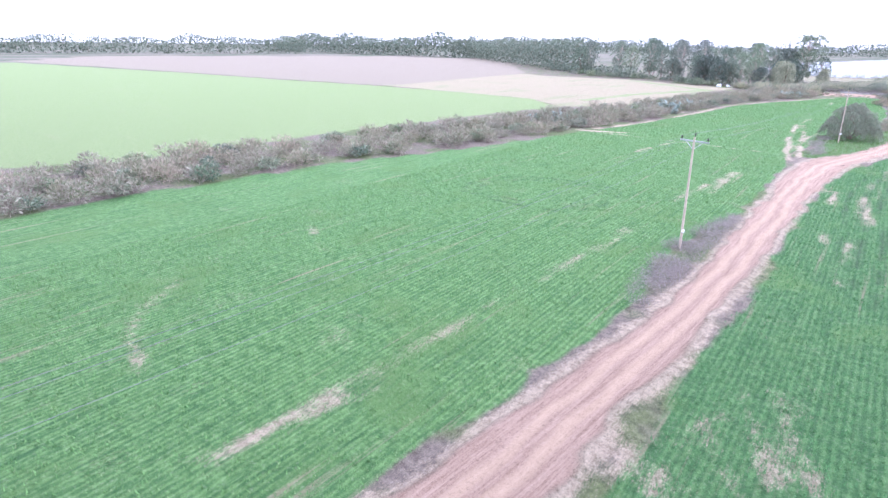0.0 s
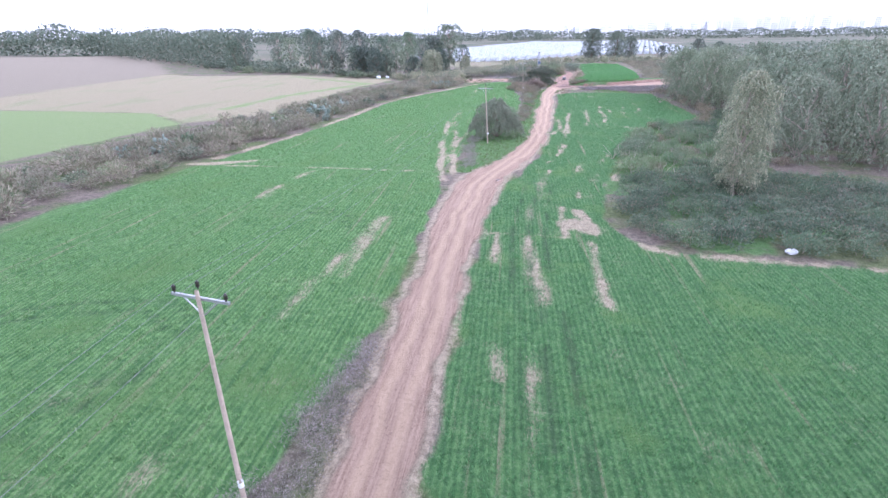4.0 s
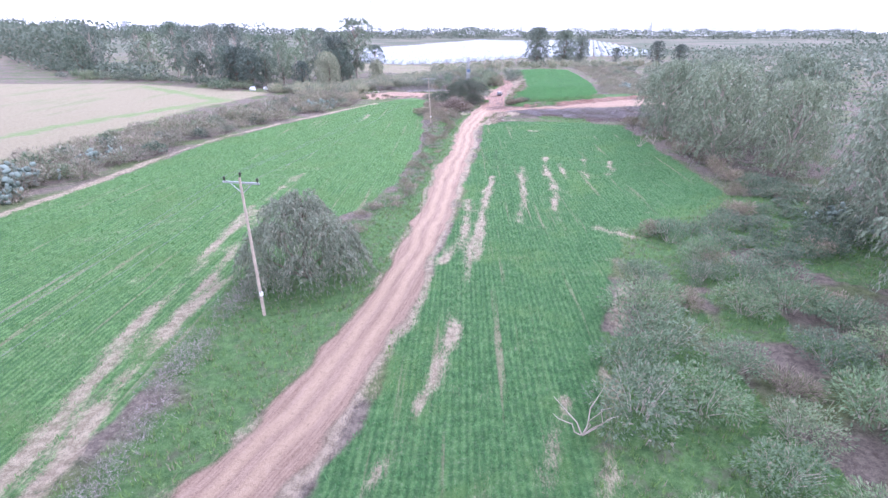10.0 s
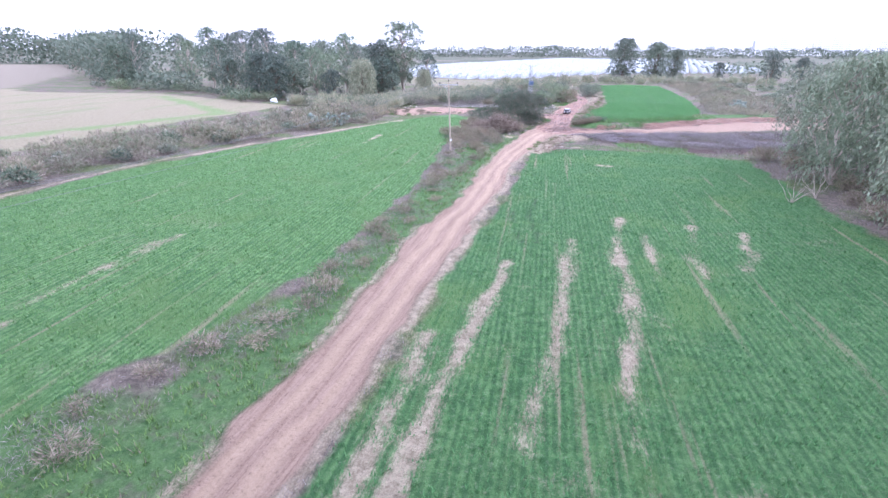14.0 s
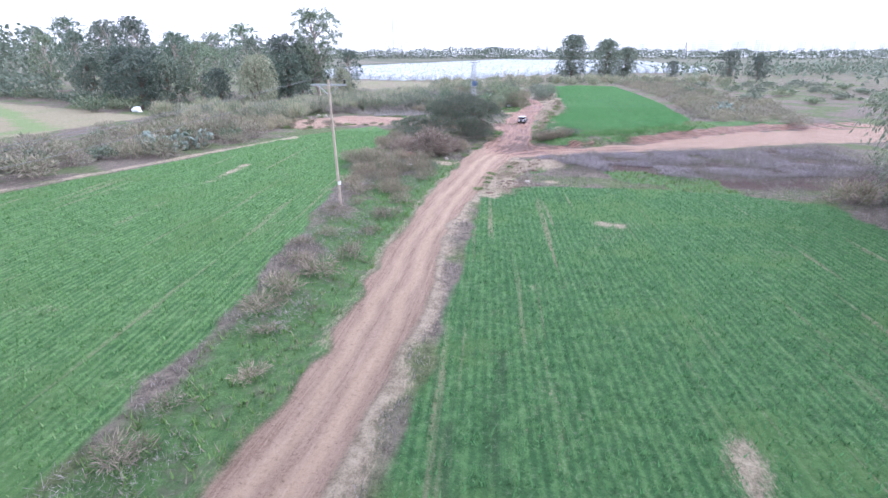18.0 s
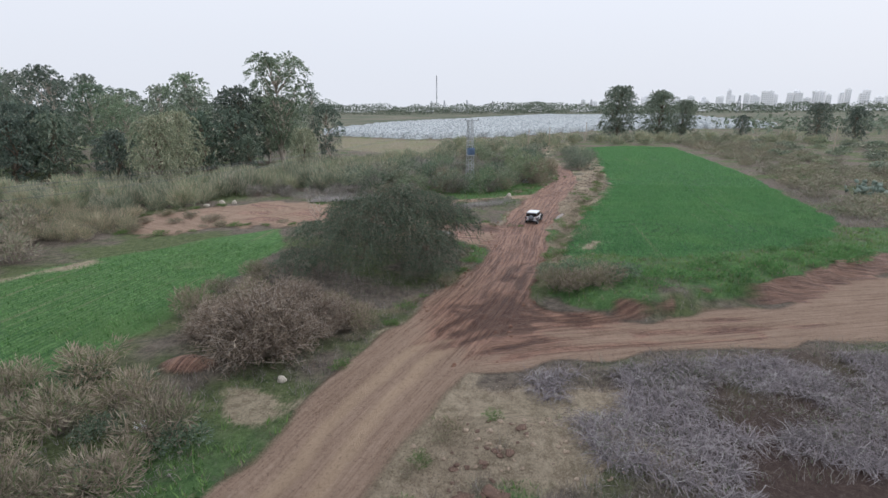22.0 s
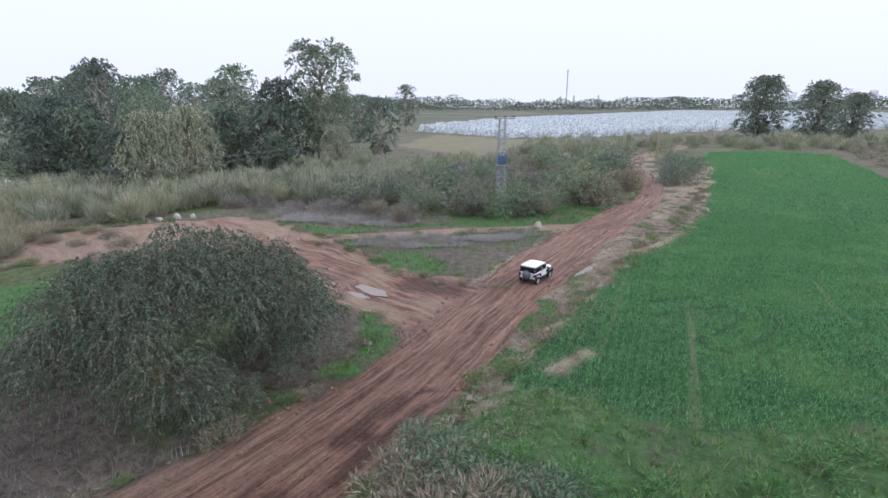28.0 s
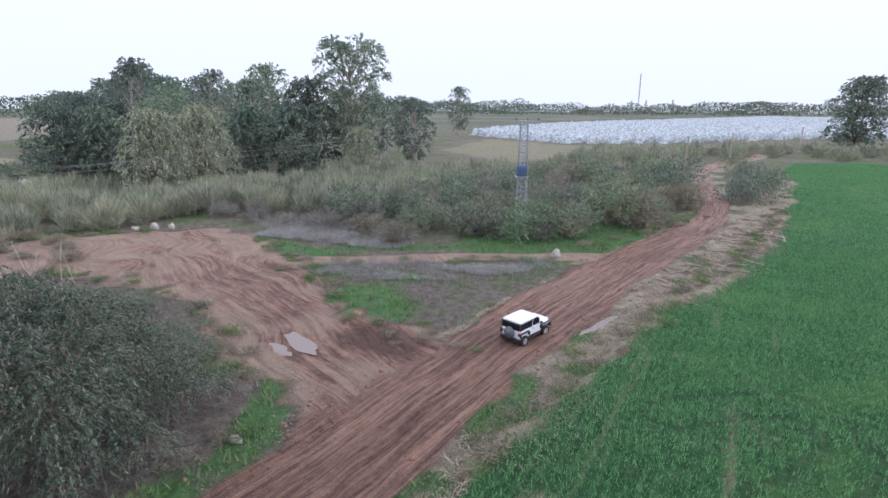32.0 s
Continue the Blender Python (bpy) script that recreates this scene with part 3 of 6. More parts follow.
def raw_mesh(name, verts, faces, mat, smooth=False):
    me = bpy.data.meshes.new(name)
    verts, faces = np.asarray(verts, np.float32), np.asarray(faces, np.int32)
    n, k = faces.shape
    me.vertices.add(len(verts))
    me.vertices.foreach_set("co", verts.ravel())
    me.loops.add(n * k)
    me.loops.foreach_set("vertex_index", faces.ravel())
    me.polygons.add(n)
    me.polygons.foreach_set("loop_start", np.arange(n, dtype=np.int32) * k)
    me.polygons.foreach_set("use_smooth", np.full(n, smooth))
    me.update(calc_edges=True)
    me.materials.append(mat)
    return me


# ---- ground ----
def ground_material():
    m, nt, p = nodes_of("land")
    def attr(name):
        a = nt.nodes.new("ShaderNodeAttribute")
        a.attribute_name = name
        s = nt.nodes.new("ShaderNodeSeparateColor")
        nt.links.new(a.outputs["Color"], s.inputs[0])
        return s.outputs
    k1, k2, k3 = attr("cover_near"), attr("cover_field"), attr("cover_far")
    v = place_vec(nt)
    fine, mid, big = noise_of(nt, 9.0, 5, 0.8, v), noise_of(nt, 1.3, 4, 0.7, v), noise_of(nt, 0.09, 3, 0.6, v)
    far = noise_of(nt, 0.012, 2, 0.4, place_vec(nt, (1, 0.5, 1)))
    grit = noise_of(nt, 26.0, 4, 0.8, v)
    def cut(mask, soft=0.28, grain=0.55):
        edge = math_of(nt, "MULTIPLY_ADD", math_of(nt, "SUBTRACT", fine, 0.5), grain, mask)
        return ranged(nt, edge, 0.5 - soft, 0.5 + soft)
    tone = math_of(nt, "MULTIPLY_ADD", fine, 0.45, math_of(nt, "MULTIPLY", mid, 0.55))
    dry = mixed(nt, ranged(nt, tone, 0.35, 0.65), (0.080, 0.066, 0.053), (0.220, 0.184, 0.148))
    weeds = mixed(nt, ranged(nt, tone, 0.35, 0.65), (0.050, 0.075, 0.03), (0.150, 0.175, 0.075))
    col = mixed(nt, ranged(nt, big, 0.44, 0.60), dry, weeds)
    farmland = mixed(nt, ranged(nt, far, 0.40, 0.62), (0.085, 0.10, 0.062), (0.15, 0.14, 0.105))
    col = mixed(nt, k3[2], col, farmland)
    humus = nt.nodes.new("ShaderNodeAttribute")
    humus.attribute_name = "humus"
    col = mixed(nt, humus.outputs["Fac"], col, mixed(nt, tone, (0.040, 0.026, 0.022), (0.115, 0.080, 0.068)))
    grass = mixed(nt, ranged(nt, tone, 0.32, 0.68), (0.042, 0.100, 0.032), (0.118, 0.215, 0.070))
    grass = mixed(nt, math_of(nt, "MULTIPLY", ranged(nt, noise_of(nt, 0.55, 4, 0.7, v), 0.5, 0.68), 0.65), grass, (0.125, 0.118, 0.085))
    col = mixed(nt, cut(k1[2]), col, grass)
    col = mixed(nt, cut(k2[1]), col, mixed(nt, math_of(nt, "MULTIPLY", ranged(nt, noise_of(nt, 1.0, 3, 0.6, place_vec(nt, (0.10, 0.025, 1))), 0.52, 0.66), 0.5), mixed(nt, ranged(nt, mid, 0.3, 0.7), (0.205, 0.182, 0.115), (0.30, 0.265, 0.172)), (0.17, 0.21, 0.095)))
    col = mixed(nt, cut(k2[2]), col, mixed(nt, ranged(nt, mid, 0.3, 0.7), (0.18, 0.155, 0.112), (0.235, 0.205, 0.152)))
    col = mixed(nt, cut(k3[0]), col, mixed(nt, ranged(nt, mid, 0.3, 0.7), (0.145, 0.205, 0.08), (0.20, 0.25, 0.108)))
    # young cereal: rows, thin places and darker tufts
    rows = nt.nodes.new("ShaderNodeTexWave")
    rows.inputs["Scale"].default_value, rows.inputs["Distortion"].default_value, rows.inputs["Detail Scale"].default_value = 0.62, 1.6, 1.2
    nt.links.new(v, rows.inputs["Vector"])
    blade = math_of(nt, "MULTIPLY_ADD", rows.outputs["Fac"], 0.10, math_of(nt, "MULTIPLY", tone, 0.95))
    stand = nt.nodes.new("ShaderNodeAttribute")
    stand.attribute_name = "stand"
    dense = mixed(nt, ranged(nt, blade, 0.42, 0.66), (0.022, 0.078, 0.027), (0.064, 0.158, 0.058))
    thinly = mixed(nt, ranged(nt, blade, 0.42, 0.66), (0.052, 0.130, 0.038), (0.140, 0.262, 0.085))
    crop = mixed(nt, stand.outputs["Fac"], dense, thinly)
    crop = mixed(nt, ranged(nt, big, 0.50, 0.68), crop, mixed(nt, tone, (0.064, 0.142, 0.040), (0.112, 0.205, 0.060)))
    drill = noise_of(nt, 1.0, 4, 0.7, place_vec(nt, (2.4, 0.12, 1)))
    crop = mixed(nt, math_of(nt, "MULTIPLY", ranged(nt, drill, 0.48, 0.68), 0.7), crop, (0.034, 0.100, 0.032))
    crop = mixed(nt, math_of(nt, "MULTIPLY", ranged(nt, drill, 0.48, 0.30), 0.30), crop, (0.12, 0.19, 0.075))
    missed = noise_of(nt, 1.0, 3, 0.6, place_vec(nt, (0.9, 0.03, 1)))
    crop = mixed(nt, math_of(nt, "MULTIPLY", ranged(nt, math_of(nt, "MULTIPLY_ADD", math_of(nt, "SUBTRACT", fine, 0.5), 0.22, missed), 0.60, 0.72), 0.7), crop, (0.24, 0.215, 0.135))
    crop = mixed(nt, math_of(nt, "MULTIPLY", k3[1], 0.9), crop, (0.035, 0.07, 0.03))
    col = mixed(nt, cut(k2[0], 0.3), col, crop)
    thin = noise_of(nt, 5.0, 4, 0.8, place_vec(nt, (1.6, 0.45, 1)))
    bare = ranged(nt, math_of(nt, "MULTIPLY_ADD", math_of(nt, "SUBTRACT", thin, 0.5), 1.3, k1[1]), 0.20, 0.66)
    col = mixed(nt, math_of(nt, "MULTIPLY", bare, 0.9), col, mixed(nt, ranged(nt, tone, 0.35, 0.65), (0.20, 0.162, 0.110), (0.45, 0.375, 0.272)))
    # earth: dusty and pale, or red and wet, streaked along the way of the wheels
    way = nt.nodes.new("ShaderNodeAttribute")
    way.attribute_name = "way"
    waymap = add(nt, "ShaderNodeMapping", Scale=(4.6, 0.15, 1))
    nt.links.new(way.outputs["Vector"], waymap.inputs[0])
    streak = noise_of(nt, 1.0, 5, 0.75, waymap.outputs[0])
    finemap = add(nt, "ShaderNodeMapping", Scale=(11.0, 0.5, 1))
    nt.links.new(way.outputs["Vector"], finemap.inputs[0])
    thread = noise_of(nt, 1.0, 5, 0.8, finemap.outputs[0])
    dusty = mixed(nt, ranged(nt, math_of(nt, "MULTIPLY_ADD", streak, 0.45, math_of(nt, "MULTIPLY_ADD", thread, 0.3, math_of(nt, "MULTIPLY", fine, 0.25))), 0.38, 0.62), (0.26, 0.175, 0.124), (0.46, 0.335, 0.250))
    sepw = nt.nodes.new("ShaderNodeSeparateXYZ")
    nt.links.new(way.outputs["Vector"], sepw.inputs[0])
    sway = math_of(nt, "MULTIPLY", math_of(nt, "SUBTRACT", noise_of(nt, 0.12, 2, 0.5, v), 0.5), 1.6)
    wheel = math_of(nt, "ABSOLUTE", math_of(nt, "SUBTRACT", math_of(nt, "ABSOLUTE", math_of(nt, "ADD", sepw.outputs["X"], sway)), 0.62))
    dusty = mixed(nt, math_of(nt, "MULTIPLY", ranged(nt, math_of(nt, "MULTIPLY_ADD", math_of(nt, "SUBTRACT", streak, 0.5), 0.8, wheel), 0.10, 0.5, 1.0, 0.0), 0.6), dusty, (0.52, 0.385, 0.26))
    red = mixed(nt, ranged(nt, math_of(nt, "MULTIPLY_ADD", streak, 0.42, math_of(nt, "MULTIPLY_ADD", thread, 0.36, math_of(nt, "MULTIPLY", tone, 0.22))), 0.41, 0.60), (0.100, 0.046, 0.034), (0.46, 0.272, 0.190))
    wet = nt.nodes.new("ShaderNodeAttribute")
    wet.attribute_name = "wet"
    wetness = ranged(nt, math_of(nt, "MULTIPLY_ADD", math_of(nt, "SUBTRACT", mid, 0.5), 0.7, wet.outputs["Fac"]), 0.15, 0.75)
    red = mixed(nt, math_of(nt, "MULTIPLY", ranged(nt, math_of(nt, "MULTIPLY_ADD", tone, 0.6, wet.outputs["Fac"]), 1.08, 1.5), 0.7), red, (0.060, 0.027, 0.019))
    earth = mixed(nt, wetness, dusty, red)
    soil = cut(k1[0], 0.25, 0.6)
    col = mixed(nt, soil, col, earth)
    col = mixed(nt, math_of(nt, "MULTIPLY", ranged(nt, grit, 0.62, 0.75), 0.25), col, (0.3, 0.26, 0.21))
    speck = noise_of(nt, 3.6, 6, 0.85, v)
    col = mixed(nt, math_of(nt, "MULTIPLY", ranged(nt, speck, 0.47, 0.36), 0.5), col, mixed(nt, 0.62, col, (0.0, 0.0, 0.0)))
    col = mixed(nt, math_of(nt, "MULTIPLY", ranged(nt, speck, 0.52, 0.68), 0.45), col, mixed(nt, 0.35, col, (0.55, 0.5, 0.42)))
    crumb = noise_of(nt, 7.5, 6, 0.9, v)
    bare_now = math_of(nt, "MAXIMUM", soil, bare)
    col = mixed(nt, math_of(nt, "MULTIPLY", bare_now, ranged(nt, crumb, 0.46, 0.36, 0.0, 0.5)), col, mixed(nt, 0.75, col, (0.01, 0.005, 0.004)))
    col = mixed(nt, math_of(nt, "MULTIPLY", bare_now, ranged(nt, crumb, 0.54, 0.66, 0.0, 0.35)), col, (0.50, 0.40, 0.31))
    nt.links.new(col, p.inputs["Base Color"])
    damp = math_of(nt, "MULTIPLY", soil, wetness)
    nt.links.new(ranged(nt, math_of(nt, "MULTIPLY_ADD", damp, 0.8, math_of(nt, "MULTIPLY", tone, 0.3)), 0.1, 1.1, 0.95, 0.5), p.inputs["Roughness"])
    p.inputs["Specular IOR Level"].default_value = 0.2
    lump = math_of(nt, "MULTIPLY_ADD", fine, 0.7, math_of(nt, "MULTIPLY_ADD", streak, 0.5, math_of(nt, "MULTIPLY", grit, 0.25)))
    clods = noise_of(nt, 3.2, 6, 0.85, v)
    lump = math_of(nt, "MULTIPLY_ADD", math_of(nt, "MULTIPLY", soil, clods), 1.2, lump)
    bumped(nt, p, lump, 1.0, 0.3)
    return m


def graded(edges):
    """Coordinates with a step for each stretch: (from, to, step)."""
    out = []
    for a, b, s in edges:
        n = max(1, round((b - a) / s))
        out += list(a + (b - a) * np.arange(n) / n)
    return np.array(out + [edges[-1][1]])


gx = graded([(-4500, -1000, 500), (-1000, -300, 50), (-300, -100, 10), (-100, -48, 2), (-48, -16, 0.8), (-16, 0, 0.5), (0, 28, 0.36), (28, 32, 0.5), (32, 60, 0.8), (60, 120, 5), (120, 300, 20), (300, 1000, 70), (1000, 4500, 500)])
gy = graded([(-1500, -200, 100), (-200, -60, 10), (-60, 165, 0.5), (165, 240, 0.33), (240, 330, 1.0), (330, 500, 8), (500, 1000, 40), (1000, 4800, 400)])
XX, YY = np.meshgrid(gx, gy, indexing="xy")
land = covers(XX.ravel(), YY.ravel())
nx, ny = len(gx), len(gy)
idx = np.arange(nx * ny).reshape(ny, nx)
quads = np.stack([idx[:-1, :-1], idx[:-1, 1:], idx[1:, 1:], idx[1:, :-1]], -1).reshape(-1, 4)
ground_me = raw_mesh("ground", np.stack([XX.ravel(), YY.ravel(), land["z"]], 1), quads, ground_material(), True)


def put_cover(name, r, g, b):
    at = ground_me.attributes.new(name, "FLOAT_COLOR", "POINT")
    at.data.foreach_set("color", np.stack([r, g, b, np.ones_like(r)], 1).astype(np.float32).ravel())


outlying = np.clip((np.hypot(XX.ravel(), YY.ravel() - 130) - 330) / 120, 0, 1)
put_cover("cover_near", land["soil"], land["pale"], land["verge"])
put_cover("cover_field", land["crop"], land["straw"], land["brown"])
put_cover("cover_far", land["light"], land["tracks"], outlying)
at = ground_me.attributes.new("way", "FLOAT_VECTOR", "POINT")
at.data.foreach_set("vector", land["way"].astype(np.float32).ravel())
at = ground_me.attributes.new("humus", "FLOAT", "POINT")
at.data.foreach_set("value", land["humus"].astype(np.float32))
at = ground_me.attributes.new("stand", "FLOAT", "POINT")
at.data.foreach_set("value", land["stand"].astype(np.float32))
at = ground_me.attributes.new("wet", "FLOAT", "POINT")
at.data.foreach_set("value", land["wet"].astype(np.float32))
tagged(new("ground", ground_me), "flat farmland with green cereal fields and a red dirt track", "ground", kind="structure")


# ---- shapes ----
def part(name, me, parent, label="", m=None):
    ob = new(name, me)
    ob.parent = parent
    if m is not None:
        ob.matrix_local = m
    if label:
        tagged(ob, label)
    return ob


def from_bm(name, bm, mat, smooth=False):
    me = bpy.data.meshes.new(name)
    bm.normal_update()
    bm.to_mesh(me)
    bm.free()
    for f in me.polygons:
        f.use_smooth = smooth
    for one in (mat if isinstance(mat, (list, tuple)) else [mat]):
        me.materials.append(one)
    return me


def box(bm, centre, size, bevel=0.0, m=Matrix()):
    made = bmesh.ops.create_cube(bm, size=1, matrix=m @ Matrix.Translation(centre) @ Matrix.Diagonal((*size, 1)))
    if bevel:
        edges = list({e for v in made["verts"] for e in v.link_edges})
        bmesh.ops.bevel(bm, geom=edges, offset=bevel, segments=2, affect="EDGES")


def tube(path, radii, sides=7):
    """Rings along a path: verts and quads."""
    p, r = np.array(path, float), np.array(radii, float)
    n = len(p)
    t = np.gradient(p, axis=0)
    t /= np.linalg.norm(t, axis=1, keepdims=True) + 1e-9
    ref = np.where(np.abs(t[:, 2:3]) > 0.9, [[1.0, 0, 0]], [[0, 0, 1.0]])
    u = np.cross(t, ref)
    u /= np.linalg.norm(u, axis=1, keepdims=True) + 1e-9
    w = np.cross(t, u)
    a = np.arange(sides) * 2 * math.pi / sides
    v = p[:, None] + r[:, None, None] * (np.cos(a)[None, :, None] * u[:, None] + np.sin(a)[None, :, None] * w[:, None])
    i = np.arange(n * sides).reshape(n, sides)
    f = np.stack([i[:-1], np.roll(i[:-1], -1, 1), np.roll(i[1:], -1, 1), i[1:]], -1).reshape(-1, 4)
    return v.reshape(-1, 3), f


def joined(pieces):
    vs, fs, k = [], [], 0
    for v, f in pieces:
        vs.append(v)
        fs.append(np.asarray(f) + k)
        k += len(v)
    return np.vstack(vs), np.vstack(fs)


def leaf_quads(rng, centres, length, width, droop=0.0, upright=0.0, along=None):
    """One bent-free leaf for each centre, turned at random; droop hangs them, upright stands them."""
    n = len(centres)
    d = rng.normal(size=(n, 3)) if along is None else along + rng.normal(size=(n, 3)) * 0.34
    d[:, 2] += -droop + upright
    d /= np.linalg.norm(d, axis=1, keepdims=True)
    s = np.cross(d, rng.normal(size=(n, 3)))
    s /= np.linalg.norm(s, axis=1, keepdims=True) + 1e-9
    ln = length * (0.6 + 0.8 * rng.rand(n, 1))
    wd = width * (0.6 + 0.8 * rng.rand(n, 1))
    a = centres - d * ln / 2
    b = centres + s * wd / 2
    c = centres + d * ln / 2
    e = centres - s * wd / 2
    v = np.stack([a, b, c, e], 1).reshape(-1, 3)
    return v, np.arange(n * 4).reshape(n, 4)


def limb(rng, a, b, sag=0.1, n=5):
    a, b = np.array(a, float), np.array(b, float)
    s = np.linspace(0, 1, n)[:, None]
    wob = rng.normal(size=(n, 3)) * np.linalg.norm(b - a) * 0.035
    wob[0] = wob[-1] = 0
    return a + (b - a) * s + wob + np.array([0, 0, 1]) * sag * np.linalg.norm(b - a) * s * (1 - s)


def shrub_meshes(name, rng, radius, height, leaves, leaf, bark, mat, lumps=9, droop=0.0, upright=0.0, stems=7, thin=0.36, ratio=0.32, uneven=0.12):
    """A shrub: stems from the base and lumps of small leaves round their ends, down to the ground."""
    wood, pts = [], []
    for i in range(stems):
        a = rng.rand() * 6.283
        wood.append(tube(limb(rng, (0.15 * radius * math.cos(a), 0.15 * radius * math.sin(a), -0.1), (radius * 0.8 * rng.rand() * math.cos(a), radius * 0.8 * rng.rand() * math.sin(a), height * (0.5 + 0.42 * rng.rand())), 0.2, 4), np.linspace(0.024, 0.004, 4) * radius ** 0.35, 3))
    each, outs = leaves // lumps, []
    for i in range(lumps):
        a, r = i * 2.4 + rng.rand(), radius * 0.72 * math.sqrt((i + 0.3) / lumps)
        h = height * (0.62 - 0.36 * (r / radius) ** 2 + uneven * rng.normal())
        c = np.array([r * math.cos(a), r * math.sin(a), max(0.25 * height, h)])
        d = rng.normal(size=(each, 3))
        d /= np.linalg.norm(d, axis=1, keepdims=True)
        q = c + d * (0.55 + 0.5 * rng.rand(each, 1)) * np.array([radius * thin, radius * thin, height * 0.36])
        q[:, 2] = np.maximum(q[:, 2], 0.03 + 0.1 * rng.rand(each))
        pts.append(q)
        outs.append(d + np.array([0.3 * math.cos(a), 0.3 * math.sin(a), 0.15]))
    pts = np.vstack(pts)
    v, f = leaf_quads(rng, pts, leaf, leaf * ratio, droop, upright * 0.6, np.vstack(outs))
    wv, wf = joined(wood)
    return raw_mesh(name + "_stems", wv, wf, bark, True), raw_mesh(name + "_foliage", v, f, mat)


def sprays(rng, lobes, count, leaves, leaf, ratio, droop, low=-0.25, twigs=0):
    """Leafy shoots that arch out of each lobe's heart and hang over at their ends; leaves lie along them. With twigs, that many bare shoots a lobe too."""
    vs, wood = [], []
    for c, r in lobes:
        c, r = np.array(c, float), np.array(r, float)
        d = rng.normal(size=(count, 3))
        d[:, 2] = np.abs(d[:, 2]) * np.where(rng.rand(count) < 0.78, 1, low)
        d /= np.linalg.norm(d, axis=1, keepdims=True)
        reach = (0.78 + 0.3 * rng.rand(count, 1))
        fall = droop * (0.5 + 0.9 * rng.rand(count)) * r[2]
        def at(sv, k=slice(None)):
            q = c + (r * d[k] * reach[k])[..., None, :] * (0.3 + 0.7 * sv[..., None])
            q[..., 2] += fall[k][..., None] * (0.35 * sv - 0.95 * sv ** 3)
            return q
        sv = 0.25 + 0.8 * rng.rand(count, leaves) ** 0.75
        p = at(sv)
        t = at(sv + 0.05) - p
        t /= np.linalg.norm(t, axis=-1, keepdims=True) + 1e-9
        p = p + rng.normal(size=p.shape) * leaf * 0.22
        p[..., 2] = np.maximum(p[..., 2], 0.05 + 0.15 * rng.rand(*sv.shape))
        vs.append((p.reshape(-1, 3), t.reshape(-1, 3)))
        for k in range(twigs):
            path = at(np.linspace(-0.4, 1.06, 6), k)
            path = path + rng.normal(size=path.shape) * 0.09
            path[:, 2] = np.maximum(path[:, 2], 0.0)
            wood.append(tube(path, np.linspace(0.016, 0.006, 6), 3))
    p, t = np.vstack([a for a, b in vs]), np.vstack([b for a, b in vs])
    return leaf_quads(rng, p, leaf, leaf * ratio, 0.1, 0.0, t), wood


def crown_lobes(rng, height, spread, low, n, size, flat=0.8, round_to=0.5):
    """Hearts and radii of a crown's lobes, between the lowest limb and the top."""
    out = []
    for i in range(n):
        h = low + (1 - low) * ((i + 0.5) / n)
        prof = max(0.0, 1 - (abs((h - low) / (1 - low) - round_to) / max(round_to, 1 - round_to)) ** 2.4) ** 0.6
        a, r = i * 2.4 + 0.6 * rng.rand(), spread * size * (0.75 + 0.5 * rng.rand())
        rad = max(0.0, spread * prof - r * 0.75) * (0.6 + 0.4 * rng.rand())
        out.append(((rad * math.cos(a), rad * math.sin(a), min(height * h, height - r * flat)), (r, r, r * flat)))
    return out


def lobed_tree(name, rng, height, lobes, count, leaves, leaf, ratio, droop, bark, mat, trunk=0.022, low=-0.25, twigs=0):
    """A tree: trunk, a limb to each lobe, and the lobes' sprays of leaves."""
    foot = limb(rng, (0, 0, -0.3), (rng.normal() * 0.03 * height, rng.normal() * 0.03 * height, height * 0.78), 0.0, 9)
    wood = [tube(foot, np.linspace(trunk, trunk * 0.25, 9) * height)]
    for c, r in lobes:
        k = min(8, max(1, int(9 * (c[2] / height - 0.2) / 0.8)))
        wood.append(tube(limb(rng, foot[k], np.array(c) + (0, 0, 0.3 * r[2]), 0.12), np.linspace(trunk * 0.4, trunk * 0.08, 5) * height, 5))
    (v, f), fine = sprays(rng, lobes, count, leaves, leaf, ratio, droop, low, twigs)
    wv, wf = joined(wood + fine)
    return raw_mesh(name + "_trunk", wv, wf, bark, True), raw_mesh(name + "_crown", v, f, mat)


bark_pale = plain("pale_bark", (0.42, 0.36, 0.30), 0.85, 0, 2.0, 0.35, 0.5)
bark_dark = plain("dark_bark", (0.16, 0.12, 0.09), 0.9, 0, 2.0, 0.35, 0.5)
twig_grey = plain("dry_twigs", (0.27, 0.22, 0.18), 0.9, 0, 2.0, 0.3)
twig_pale = plain("bleached_twigs", (0.40, 0.345, 0.29), 0.9, 0, 2.0, 0.3)
leaf_gum = leafy("gum_leaves", (0.085, 0.122, 0.086), (0.265, 0.325, 0.222), (0.34, 0.33, 0.235), 0.5, 0.06, 1.0)
leaf_gum_pale = leafy("pale_gum_leaves", (0.20, 0.225, 0.145), (0.43, 0.45, 0.305), (0.50, 0.45, 0.33), 0.5)
leaf_dark = leafy("dark_leaves", (0.060, 0.092, 0.070), (0.185, 0.235, 0.170), (0.26, 0.27, 0.19), 0.5, 0.1, 0.8)
leaf_full = leafy("full_leaves", (0.095, 0.13, 0.10), (0.25, 0.30, 0.22), (0.32, 0.32, 0.23), 0.55, 0.1, 0.4)
leaf_weep = leafy("weeping_leaves", (0.148, 0.182, 0.120), (0.280, 0.328, 0.222), (0.33, 0.31, 0.23), 0.55, 0.1, 0.4)
leaf_bramble = leafy("bramble_leaves", (0.072, 0.108, 0.070), (0.172, 0.228, 0.142), (0.24, 0.21, 0.155), 0.6, 0.12, 0.4)
